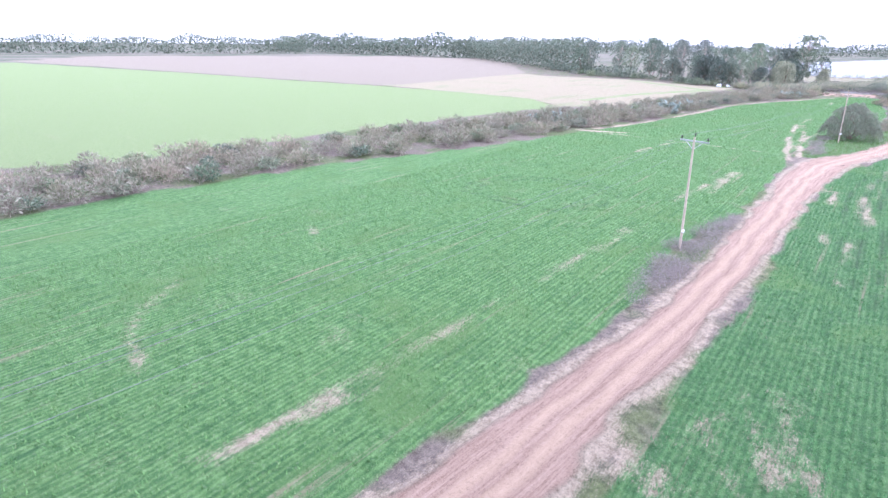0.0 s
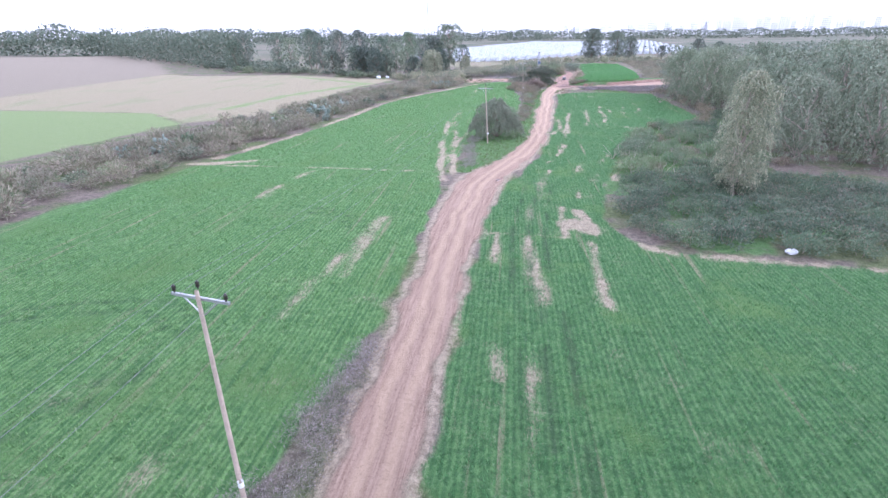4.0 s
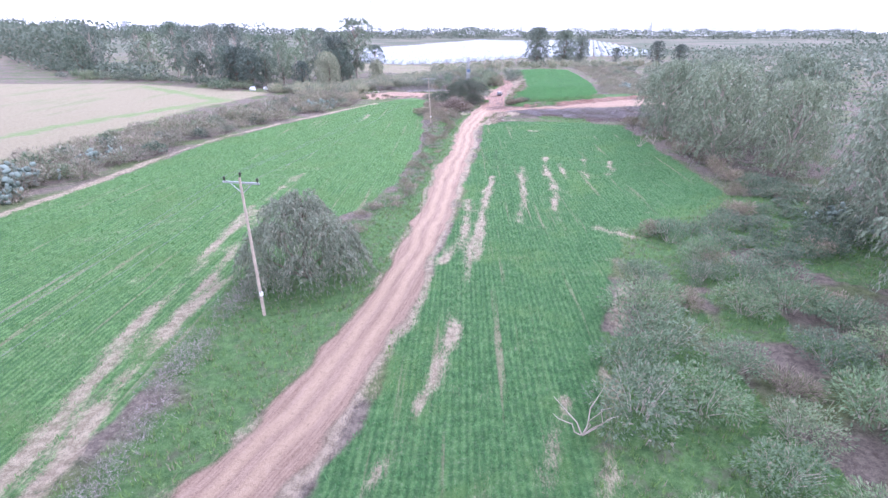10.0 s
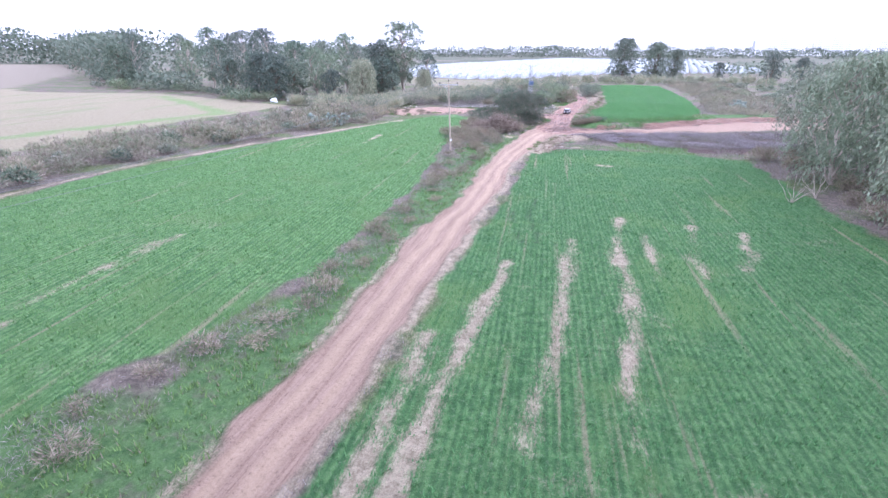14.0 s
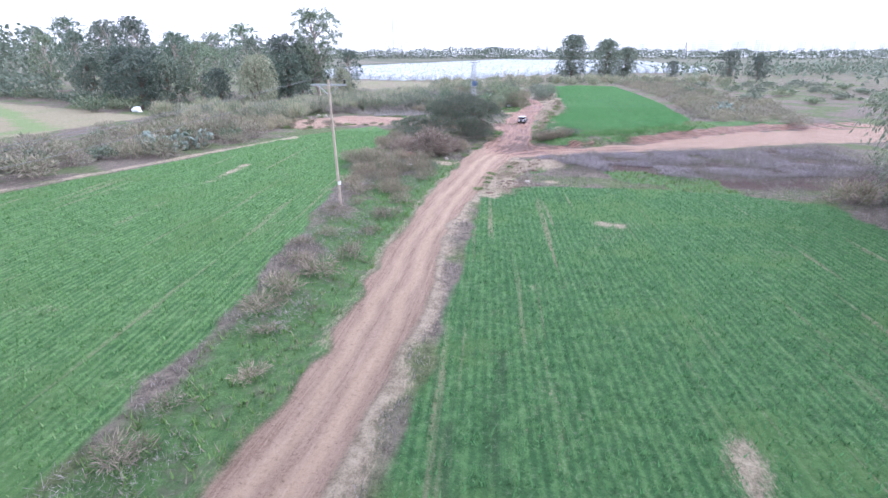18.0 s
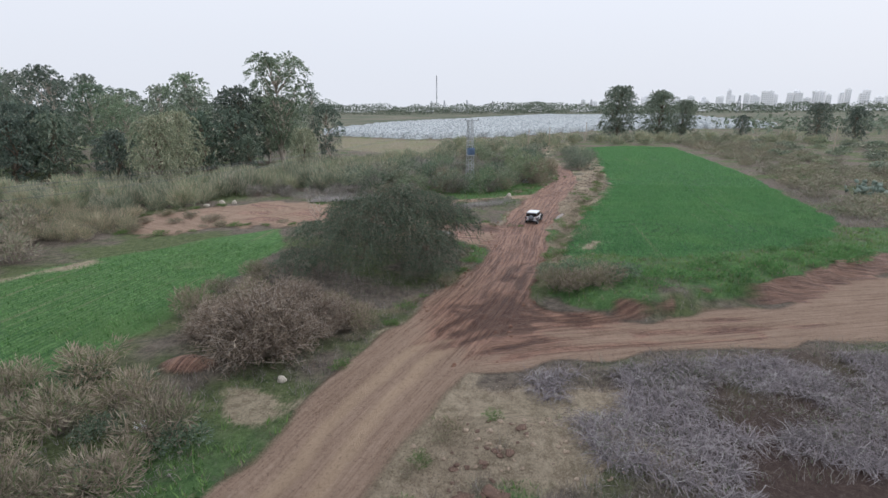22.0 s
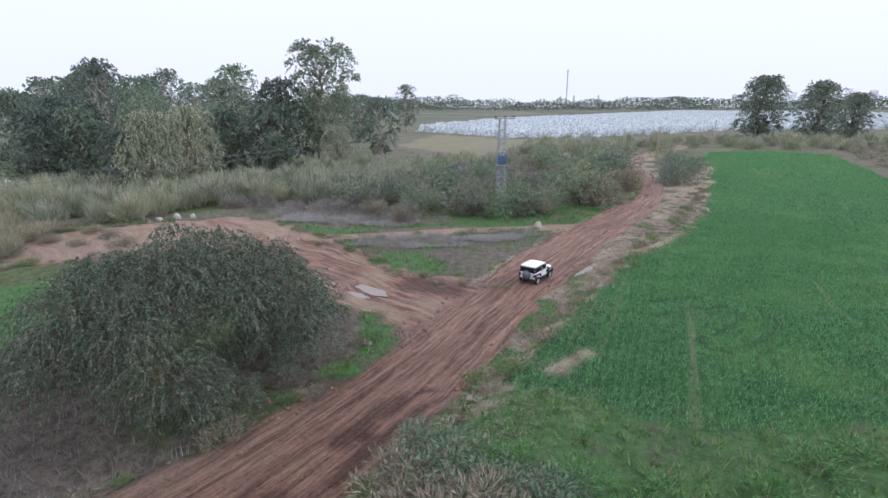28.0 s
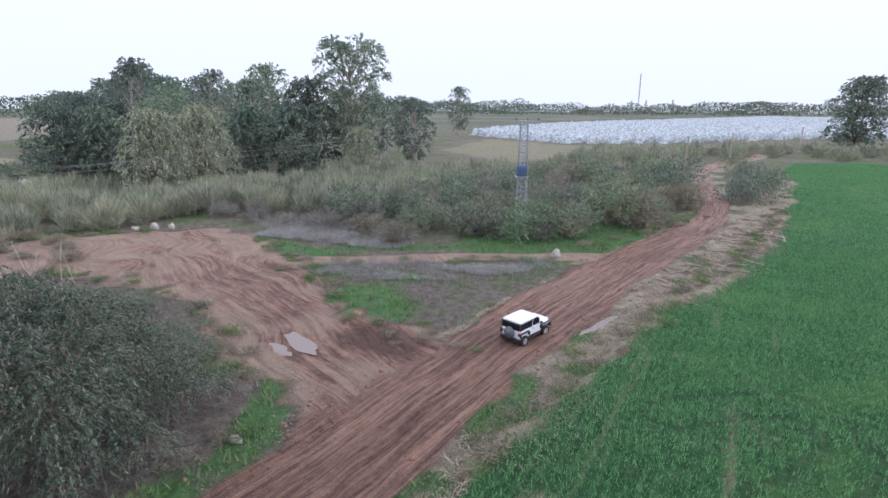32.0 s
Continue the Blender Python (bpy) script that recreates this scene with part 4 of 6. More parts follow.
leaf_olive = leafy("olive_leaves", (0.080, 0.112, 0.072), (0.255, 0.300, 0.185), (0.36, 0.32, 0.23), 0.55, 0.1, 0.9)
leaf_scrub = leafy("scrub_leaves", (0.085, 0.130, 0.072), (0.215, 0.290, 0.160), (0.25, 0.235, 0.165), 0.55, 0.12, 0.6)
leaf_dry = leafy("dry_leaves", (0.12, 0.098, 0.072), (0.40, 0.335, 0.255), (0.17, 0.20, 0.095), 0.8, 0.2, 0.25)
leaf_mauve = leafy("dry_mauve_weeds", (0.10, 0.088, 0.080), (0.39, 0.35, 0.325), (0.15, 0.19, 0.10), 0.85, 0.16)
leaf_reed = leafy("reed_blades", (0.115, 0.145, 0.09), (0.33, 0.37, 0.245), (0.46, 0.41, 0.30), 0.6, 0.35, 0.5)
leaf_crop = leafy("cereal_blades", (0.042, 0.140, 0.046), (0.165, 0.355, 0.128), (0.22, 0.34, 0.15), 0.7, 0.08)
leaf_grass = leafy("grass_blades", (0.055, 0.12, 0.032), (0.165, 0.27, 0.075), (0.22, 0.20, 0.14), 0.6, 0.18)
leaf_tamarisk = leafy("tamarisk_twigs", (0.042, 0.062, 0.044), (0.195, 0.245, 0.165), (0.25, 0.215, 0.165), 0.6, 0.15)


def plant(meshes, names, x, y, z, size, turn, label, category, group="", stretch=1.0):
    root = new(names[0])
    part(names[1], meshes[0], root)
    part(names[2], meshes[1], root)
    root.location = (x, y, z)
    root.rotation_euler[2] = turn
    root.scale = (size, size, size * stretch)
    tagged(root, label, category, group)
    return root


GROWN = {}


def grow(kind, meshes, names, spots, label, category, group):
    """Plants of one kind: (x, y, size, stretch) each, taking turns through the shapes given."""
    rng = np.random.RandomState(len(spots) + len(kind))
    zs = covers(np.array([s[0] for s in spots], float), np.array([s[1] for s in spots], float))["z"]
    for i, (x, y, size, stretch) in enumerate(spots):
        key, turn = (kind, i % len(meshes)), rng.rand() * 6.283
        if key not in GROWN:
            GROWN[key] = plant(meshes[i % len(meshes)], names, x, y, zs[i], size, turn, label, category, group, stretch)
            continue
        ob = copy_thing(GROWN[key], pose(x, y, zs[i], 0, 0, math.degrees(turn)))
        ob.scale = (size, size, size * stretch)


R0 = np.random.RandomState
leaf_lone = leafy("drooping_leaves", (0.075, 0.098, 0.066), (0.27, 0.300, 0.215), (0.36, 0.33, 0.25), 0.6, 0.08)
# ---- trees ----
gum = [lobed_tree("gum", R0(11 + i), 19, crown_lobes(R0(12 + i), 19, 6.2, 0.12, 24, 0.42, 0.95, 0.5), 34, 14, 0.38, 0.46, 0.35, bark_pale, leaf_gum) for i in range(4)]
gum_tall = [lobed_tree("gum_tall", R0(31), 21.6, crown_lobes(R0(32), 21.6, 6.8, 0.16, 34, 0.38, 0.85, 0.62), 60, 16, 0.30, 0.46, 0.3, bark_pale, leaf_gum)]
gum_pale = [lobed_tree("gum_pale", R0(41), 13.4, crown_lobes(R0(42), 13.4, 3.3, 0.08, 34, 0.44, 1.2, 0.42), 50, 16, 0.24, 0.36, 1.0, bark_pale, leaf_gum_pale, 0.016)]
round_tree = [lobed_tree("round_tree", R0(51 + i), 12, crown_lobes(R0(52 + i), 12, 5.2, 0.06, 20, 0.46, 0.9, 0.42), 32, 14, 0.38, 0.46, 0.4, bark_dark, leaf_dark) for i in range(2)]
full_tree = [lobed_tree("full_tree", R0(55 + i), 19.5, crown_lobes(R0(57 + i), 19.5, 8.4, 0.0, 34, 0.42, 1.0, 0.36), 46, 15, 0.46, 0.5, 0.3, bark_dark, leaf_full) for i in range(2)]
weeping = [lobed_tree("weeping", R0(61 + i), 14, crown_lobes(R0(62 + i), 14, 6.6, 0.05, 22, 0.44, 1.0, 0.45), 36, 15, 0.40, 0.34, 1.1, bark_pale, leaf_weep) for i in range(3)]
light_tree = [lobed_tree("light_tree", R0(71), 11, crown_lobes(R0(72), 11, 4.4, 0.05, 24, 0.44, 1.1, 0.42), 36, 15, 0.32, 0.40, 0.9, bark_dark, leaf_gum_pale)]
TREE = ("tree", "trunk", "crown")

grow("gum_tall", gum_tall, TREE, [(-35.5, 256, 1.03, 1.0)], "tall gum tree with an airy rounded crown", "tree", "gum wood")
grow("light_tree", light_tree, TREE, [(-38, 222.5, 1.0, 1.0), (-41, 231, 1.05, 1.0), (-27, 247, 0.75, 1.0)], "light green tree at the edge of the wood", "tree", "gum wood")
wood_rng = R0(5)
wood_spots = [(x, y, s, 0.86 + 0.3 * wood_rng.rand()) for x, y, s, _ in [(-131, 277, 1.1, 1.0), (-149, 275, 0.92, 1), (-120, 268, 0.95, 1), (-108, 262, 0.98, 1), (-98, 252, 0.9, 1), (-88, 250, 0.98, 1), (-77, 244, 0.95, 1),
              (-66, 243, 0.85, 1), (-58, 238, 0.8, 1), (-52, 233, 0.72, 1), (-47, 245, 0.9, 1), (-55, 255, 0.92, 1), (-66, 262, 0.9, 1), (-80, 268, 0.95, 1),
              (-97, 275, 0.95, 1), (-42, 262, 0.8, 1), (-45, 275, 0.75, 1), (-63.6, 315.6, 0.78, 1), (-77, 368, 0.95, 1), (-50, 290, 0.7, 1), (-112, 282, 1.0, 1), (-30, 266, 0.7, 1)]]
grow("gum", gum, TREE, wood_spots, "gum tree with grey green drooping leaves", "tree", "gum wood")
grow("round_tree", round_tree, TREE, [(-151, 268, 1.2, 1.1), (-60, 228, 0.9, 1.05), (-68, 233, 1.05, 1), (-48, 226, 0.72, 1), (-76, 236, 1.0, 1.1), (-43, 240, 0.95, 1), (-43.5, 254, 1.3, 1.05), (-40, 247, 1.0, 1), (-72, 232, 1.1, 1), (-64, 224, 0.95, 1), (-90, 244, 0.9, 1), (-36, 243, 0.6, 1),
                                      (108, 352, 1.0, 1.1), (122, 356, 0.95, 1), (92, 372, 0.6, 1.2)],
     "round dark green tree with a dense crown", "tree", "dark trees")
grow("full_tree", full_tree, TREE, [(46.5, 369, 1.02, 1.0), (63, 376, 0.93, 1.0), (74, 384, 0.75, 1.0)], "large rounded grey green tree beyond the far field", "tree", "far field trees")
weep_spots = [(41, 128, 1.05, 1), (46, 138, 1.05, 1), (41, 146, 1.0, 1), (50, 150, 1.08, 1), (43, 157, 0.92, 1), (55, 132, 1.1, 1), (47, 120, 0.95, 1), (60, 145, 1.1, 1), (52, 163, 0.95, 1),
              (43, 96, 1.1, 1), (50, 105, 1.05, 1), (38, 84, 1.0, 1), (47, 84, 1.15, 1), (57, 92, 1.2, 1), (36, 72, 0.9, 1), (45, 70, 1.05, 1), (58, 76, 1.2, 1), (66, 108, 1.2, 1), (68, 86, 1.2, 1), (70, 126, 1.15, 1), (62, 58, 1.1, 1), (76, 70, 1.2, 1)]
grow("weeping", weeping, TREE, weep_spots, "grey green weeping tree at the edge of the field", "tree", "weeping trees")
grow("gum_pale", gum_pale, TREE, [(20.6, 52.4, 1.05, 1)], "slender pale gum tree with hanging leaves", "tree", "")

# the dense drooping tree beside the pole
lone_lobes = [((0.6 * math.cos(i * 2.1), 0.6 * math.sin(i * 2.1), 5.6 - 0.3 * i), (2.2, 2.2, 1.7)) for i in range(3)]
lone_lobes += [((2.7 * math.cos(i * 1.05), 2.7 * math.sin(i * 1.05), 3.9 + 0.7 * math.sin(i * 2.2)), (2.0, 2.0, 1.9)) for i in range(6)]
lone_lobes += [((3.7 * math.cos(0.4 + i * 0.79), 3.7 * math.sin(0.4 + i * 0.79), 1.9 + 0.5 * math.sin(i * 1.7)), (1.7, 1.7, 1.7)) for i in range(8)]
lone = lobed_tree("lone", R0(81), 7.3, lone_lobes, 92, 22, 0.30, 0.16, 1.3, bark_dark, leaf_lone, 0.03, -0.2, 10)
grow("lone", [lone], TREE, [(-7.7, 86.8, 1.0, 1)], "dense drooping tree beside the track and a pole", "tree", "")

# ---- shrubs ----
def bush_lobes(rng, radius, height, n, size):
    """Hearts and radii of the mounds of a broad bush, the tall ones in its middle."""
    out = []
    for i in range(n):
        a, r = i * 2.4 + 0.7 * rng.rand(), radius * 0.78 * math.sqrt((i + 0.2) / n)
        q = radius * size * (0.75 + 0.5 * rng.rand())
        out.append(((r * math.cos(a), r * math.sin(a), max(0.25, height * (0.74 - 0.72 * (r / radius) ** 2.6 + 0.08 * rng.normal()))), (q, q, q * 0.8)))
    return out


def spray_bush(name, rng, lobes, count, leaves, leaf, ratio, droop, wood_mat, mat, twigs):
    (v, f), wood = sprays(rng, lobes, count, leaves, leaf, ratio, droop, -0.35, twigs)
    return raw_mesh(name + "_stems", *joined(wood), wood_mat, True), raw_mesh(name + "_foliage", v, f, mat)


big_bush = [spray_bush("big_bush", R0(91), bush_lobes(R0(92), 6.4, 6.6, 34, 0.33), 150, 30, 0.115, 0.30, 0.6, bark_dark, leaf_tamarisk, 16)]
bramble = [shrub_meshes("bramble", R0(101 + i), 1.8, 1.5, 1200, 0.21, twig_grey, leaf_bramble, 11, 0, 0.1, 4, 0.38, 0.34) for i in range(3)]
bushy = [shrub_meshes("bushy", R0(111 + i), 2.4, 2.8, 2300, 0.27, twig_grey, leaf_olive, 13, 0.2, 0.3, 8, 0.36, 0.22) for i in range(3)]
scrubby = [shrub_meshes("scrubby", R0(115 + i), 2.6, 2.5, 2400, 0.22, twig_pale, leaf_scrub, 15, 0.1, 0.3, 14, 0.32, 0.3) for i in range(3)]
dry_bush = [shrub_meshes("dry_bush", R0(121 + i), 1.7, 1.6, 1500, 0.36, twig_grey, leaf_dry, 10, 0, 0.7, 20, 0.36, 0.1) for i in range(3)]
leaf_hedge = leafy("hedge_twigs", (0.175, 0.152, 0.112), (0.37, 0.325, 0.245), (0.20, 0.225, 0.135), 0.8, 0.3, 0.4)
dry_lite = [shrub_meshes("dry_lite", R0(151 + i), 1.8, 1.6, 640, 0.42, twig_grey, leaf_hedge, 9, 0, 0.5, 6, 0.38, 0.16) for i in range(4)]
bushy_lite = [shrub_meshes("bushy_lite", R0(161 + i), 2.4, 2.8, 560, 0.55, twig_grey, leaf_olive, 11, 0.2, 0.2, 4, 0.36, 0.34) for i in range(3)]
reed = [shrub_meshes("reed", R0(141 + i), 1.9, 3.0, 1000, 1.25, twig_grey, leaf_reed, 9, 0, 2.4, 3, 0.42, 0.038) for i in range(3)]
SHRUB = ("shrub", "branchwork", "foliage")
grow("big_bush", big_bush, ("tamarisk_bush", "branchwork", "foliage"), [(5.3, 190.0, 0.98, 1.0)], "huge tangled grey green bush beside the fork", "bush", "")
grow("second_bush", [spray_bush("second_bush", R0(95 + i), bush_lobes(R0(96 + i), 4.2, 4.2, 13, 0.38), 64, 20, 0.2, 0.24, 0.7, twig_grey, leaf_tamarisk, 10) for i in range(2)], ("tamarisk_bush", "branchwork", "foliage"),
     [(-1.6, 194.4, 0.8, 0.8), (-0.8, 187.6, 0.62, 0.8), (6.2, 195.2, 0.62, 0.72), (7.6, 192.4, 0.6, 0.85), (2.4, 197.6, 0.6, 0.62), (8.0, 188.2, 0.5, 0.8), (-4.6, 199.0, 0.6, 0.6)], "tangled grey green bush at the fork", "bush", "fork bushes")


def scatter(rng, poly, gap, keep=1.0, size=(0.7, 1.3), stretch=(0.8, 1.2), avoid=None):
    """Places in an area, no closer than gap."""
    p = np.array(poly, float)
    (x0, y0), (x1, y1) = p.min(0), p.max(0)
    n = int((x1 - x0) * (y1 - y0) / gap ** 2 * 3) + 10
    q = np.stack([x0 + rng.rand(n) * (x1 - x0), y0 + rng.rand(n) * (y1 - y0)], 1)
    q = q[area_distance(q[:, 0], q[:, 1], [tuple(a) for a in poly]) < 0]
    out = []
    for a in q:
        if all((a[0] - b[0]) ** 2 + (a[1] - b[1]) ** 2 > gap * gap for b in out) and rng.rand() < keep:
            out.append(a)
    return [(a[0], a[1], size[0] + rng.rand() * (size[1] - size[0]), stretch[0] + rng.rand() * (stretch[1] - stretch[0])) for a in out]


def weeds(rng, poly, count, height, label, mat=None):
    """Uncountable dry weeds: patches of thin bent stalks over an area."""
    p = np.array(poly, float)
    (x0, y0), (x1, y1) = p.min(0), p.max(0)
    x, y = x0 + rng.rand(count * 5) * (x1 - x0), y0 + rng.rand(count * 5) * (y1 - y0)
    k = (area_distance(x, y, [tuple(a) for a in poly]) < 0) & (rough_noise(x, y, 2.4) + 0.5 * rough_noise(x, y, 0.8) > 0.66)
    x, y = x[k][:count], y[k][:count]
    c = covers(x, y)
    k = (c["soil"] < 0.3)
    x, y, z = x[k], y[k], c["z"][k]
    h = height * (0.45 + 0.9 * rough_noise(x, y, 2.4))
    n = 13
    pts = np.stack([np.repeat(x, n) + rng.normal(size=len(x) * n) * 0.38, np.repeat(y, n) + rng.normal(size=len(x) * n) * 0.38, np.repeat(z, n) + np.repeat(h, n) * (0.12 + 0.75 * rng.rand(len(x) * n))], 1)
    v, f = leaf_quads(rng, pts, height * 0.42, 0.017, 0, 0.6)
    return tagged(new("dry_weeds", raw_mesh("dry_weeds", v, f, mat or leaf_mauve)), label, "weeds", kind="stuff")


HEDGE_FAR = [(-90, -60), (-84, -14), (-82, 2), (-76, 30), (-70, 60), (-63, 90), (-58, 120), (-55, 145), (-48, 165), (-43, 185), (-38, 200)]
HEDGE_NEAR = [(-74, -60), (-69, -19), (-67.5, 0), (-60, 29), (-54, 58), (-50.5, 72), (-47.5, 92), (-43.5, 116), (-41.5, 135), (-36, 152), (-27.5, 173), (-22, 190)]
hedge = HEDGE_NEAR + HEDGE_FAR[::-1]
grow("hedge_dry", dry_lite, ("hedge_shrub", "branchwork", "foliage"), scatter(R0(1), hedge, 3.2, 1.0, (1.1, 1.8), (0.7, 1.1)), "dry brown shrub in the hedge between fields", "shrub", "hedge shrubs")
grow("hedge_olive", bushy_lite, ("hedge_bush", "branchwork", "foliage"), scatter(R0(2), hedge, 5.4, 0.9, (0.55, 1.0), (0.65, 0.95)), "olive green shrub in the hedge between fields", "shrub", "hedge green shrubs")
edge_strip = HEDGE_NEAR + [(x - 7, y - 1) for x, y in HEDGE_NEAR[::-1]]
weeds(R0(3), edge_strip, 5200, 0.95, "greyish mauve dry weeds along the hedge")

scrub_edge = [(6.2, 41), (8.6, 36.5), (18, 35.2), (45, 33), (48, 50), (30, 58), (22, 66), (15, 62), (9.6, 56)]
grow("scrub_bramble", bramble, ("bramble", "branchwork", "foliage"), scatter(R0(4), scrub_edge, 2.0, 1.0, (0.9, 1.3), (0.8, 1.1)), "tangled green bramble at the field's edge", "bramble", "brambles")
scrub_mid = [(10.8, 60), (15.5, 64), (26, 60), (33, 72), (28, 84), (24, 97), (18.5, 90), (14, 77)]
grow("scrub_olive", scrubby, ("scrub_bush", "branchwork", "foliage"), scatter(R0(6), scrub_mid, 3.0, 0.85, (0.75, 1.3), (0.75, 1.05)), "grey green shrub in the scrub", "shrub", "scrub shrubs")
scrub_low = [(22, 97), (36, 107), (41, 118), (48, 108), (40, 95), (31, 88)]
grow("scrub_low", bramble, ("bramble", "branchwork", "foliage"), scatter(R0(7), scrub_low, 2.3, 0.9, (0.8, 1.3), (0.7, 1.0)), "grey green bramble below the trees", "bramble", "brambles under the trees")
grow("scrub_dry", dry_bush, ("dry_shrub", "branchwork", "foliage"), scatter(R0(8), [(12, 64), (26, 60), (36, 66), (36, 106), (22, 97)], 6.5, 0.8, (0.8, 1.2)) + scatter(R0(9), [(34, 108), (42, 108), (44, 160), (37, 160), (38, 130)], 4.0, 0.9), "dry brown shrub under the trees", "shrub", "scrub dry shrubs")

verge_left = [(-2.2, 167), (-2.0, 140), (-2.8, 117), (-5, 106), (-8.5, 96), (-6, 95), (-1.5, 107), (-0.5, 118), (1.2, 140), (2.6, 158), (4, 168)]
weeds(R0(10), verge_left, 1500, 0.55, "dry mauve weeds between the field and the track")
dry_clump = [shrub_meshes("dry_clump", R0(191 + i), 0.9, 0.55, 420, 0.3, twig_grey, leaf_dry, 6, 0, 0.4, 5, 0.42, 0.08) for i in range(3)]
grow("dry_clump", dry_clump, ("dry_clump", "stem", "foliage"), scatter(R0(34), verge_left, 2.0, 0.8, (0.7, 1.6), (0.7, 1.2)), "brown dry weed clump on the grassy verge", "weeds", "verge clumps")
corner = [(-4.5, 168), (-5, 186), (-1, 184), (4.5, 182.5), (6.4, 178), (4.6, 172), (3.4, 166), (0, 164)]
grow("corner_dry", dry_bush, ("dry_shrub", "branchwork", "foliage"), scatter(R0(12), [(-4.5, 178), (-5, 187), (-1, 185), (4.5, 183), (6.4, 179), (3.4, 181), (-1.5, 181.5)], 2.2, 0.85, (0.5, 0.9), (0.9, 1.3)), "large dry twiggy shrub beside the track", "shrub", "track shrubs")
weeds(R0(13), [(-15, -8), (-16, 5), (-13.6, 18), (-12.4, 17), (-13, 5), (-13, -8)], 1400, 0.6, "dry mauve weeds round the pole's foot")
weeds(R0(14), [(-13, 78), (-11.5, 62), (-9.8, 64), (-11, 78), (-10, 84), (-12, 88)], 700, 0.6, "dry mauve weeds beside the track")


def twig_bush(name, rng, radius, height, stems):
    """A bare bush: bent branches that fan out from the base, each with many fine twigs."""
    wood, tips = [], []
    for i in range(stems):
        a, out = rng.rand() * 6.283, radius * math.sqrt(rng.rand())
        end = np.array([out * math.cos(a), out * math.sin(a), height * (1.02 - 0.88 * (out / radius) ** 2) * (0.75 + 0.3 * rng.rand())])
        path = limb(rng, (0.25 * out * math.cos(a), 0.25 * out * math.sin(a), -0.1), end, 0.35, 5)
        wood.append(tube(path, np.linspace(0.028, 0.008, 5), 4))
        for k in range(5):
            b = path[2 + k % 3]
            tip = b + rng.normal(size=3) * np.array([0.45, 0.45, 0.3]) + np.array([0, 0, 0.25])
            wood.append(tube(limb(rng, b, tip, 0.2, 3), [0.009, 0.007, 0.004], 3))
            tips.append(b + (tip - b) * rng.rand(12, 1) + rng.normal(size=(12, 3)) * 0.14)
    pts = np.vstack(tips)
    pts[:, 2] = np.maximum(pts[:, 2], 0.05)
    v, f = leaf_quads(rng, pts, 0.42, 0.026, 0, 0.3)
    return raw_mesh(name + "_branchwork", *joined(wood), twig_pale, True), raw_mesh(name + "_twigs", v, f, leaf_twig)


def stalks(rng, poly, count, length, label, mat):
    """Long bleached stalks that arch out of their clumps and lie over one another."""
    p = np.array(poly, float)
    (x0, y0), (x1, y1) = p.min(0), p.max(0)
    x, y = x0 + rng.rand(count * 4) * (x1 - x0), y0 + rng.rand(count * 4) * (y1 - y0)
    k = (area_distance(x, y, [tuple(a) for a in poly]) < 0) & (rough_noise(x, y, 2.6) > 0.42)
    x, y = x[k][:count], y[k][:count]
    c = covers(x, y)
    k = c["soil"] < 0.3
    x, y, z = (np.repeat(q[k], 12) for q in (x, y, c["z"]))
    n = len(x)
    a, ln = rng.rand(n) * 6.283, length * (0.5 + 0.8 * rng.rand(n))
    rise = 0.25 + 0.5 * rng.rand(n)
    rows = []
    for s, w in ((0, 0.011), (0.35, 0.011), (0.7, 0.008), (1.0, 0.003)):
        bend = a + 0.9 * s * (rng.rand(n) - 0.5)
        cx, cy = x + np.cos(bend) * ln * s + rng.normal(size=n) * 0.05, y + np.sin(bend) * ln * s + rng.normal(size=n) * 0.05
        cz = z + ln * rise * (1.9 * s - 1.75 * s * s) + 0.03
        for g in (-1, 1):
            rows.append(np.stack([cx - g * np.sin(a) * w, cy + g * np.cos(a) * w, cz], 1))
    v = np.stack(rows, 1).reshape(-1, 3)
    b = np.arange(n)[:, None] * 8
    f = np.stack([np.hstack([b + 2 * k, b + 2 * k + 1, b + 2 * k + 3, b + 2 * k + 2]) for k in range(3)], 1).reshape(-1, 4)
    return tagged(new("dry_weeds", raw_mesh("dry_weeds", v, f, mat)), label, "weeds", kind="stuff")


leaf_lilac = leafy("lilac_stalks", (0.10, 0.088, 0.092), (0.31, 0.275, 0.285), (0.36, 0.34, 0.33), 0.85, 0.14)
leaf_bleached = leafy("bleached_stalks", (0.19, 0.172, 0.168), (0.42, 0.385, 0.375), (0.18, 0.22, 0.12), 0.85, 0.16)
leaf_twig = leafy("brown_twigs", (0.055, 0.042, 0.033), (0.31, 0.245, 0.185), (0.40, 0.33, 0.26), 0.85, 0.15)
bare_bush = [twig_bush("bare_bush", R0(97), 3.0, 2.9, 210)]
grow("bare_bush", bare_bush, ("dry_shrub", "branchwork", "twig"), [(2.3, 176.5, 1.08, 1.0), (-0.9, 178.0, 0.7, 0.85), (4.4, 179.6, 0.6, 1.0), (1.4, 181.2, 0.75, 0.85)], "large bare twiggy shrub beside the track", "shrub", "bare shrubs")
stalks(R0(35), [(14.5, 176), (17, 170), (30, 166), (50, 170), (50, 184), (32, 180.6), (25, 179.4), (18.5, 177)], 3000, 0.85, "long lilac grey dead stalks lying in tangles", leaf_lilac)
stalks(R0(36), [(-2, 209.5), (2, 212.4), (6, 215.6), (11.5, 219.5), (11, 217), (7, 213), (3, 210.6)], 600, 0.6, "pale dead stalks between the two tracks", leaf_bleached)
stalks(R0(37), [(-14, 215.5), (-8, 215.6), (-1, 217), (3, 219.8), (-3, 220), (-12, 219)], 600, 0.7, "pale dead grass behind the clearing", leaf_bleached)
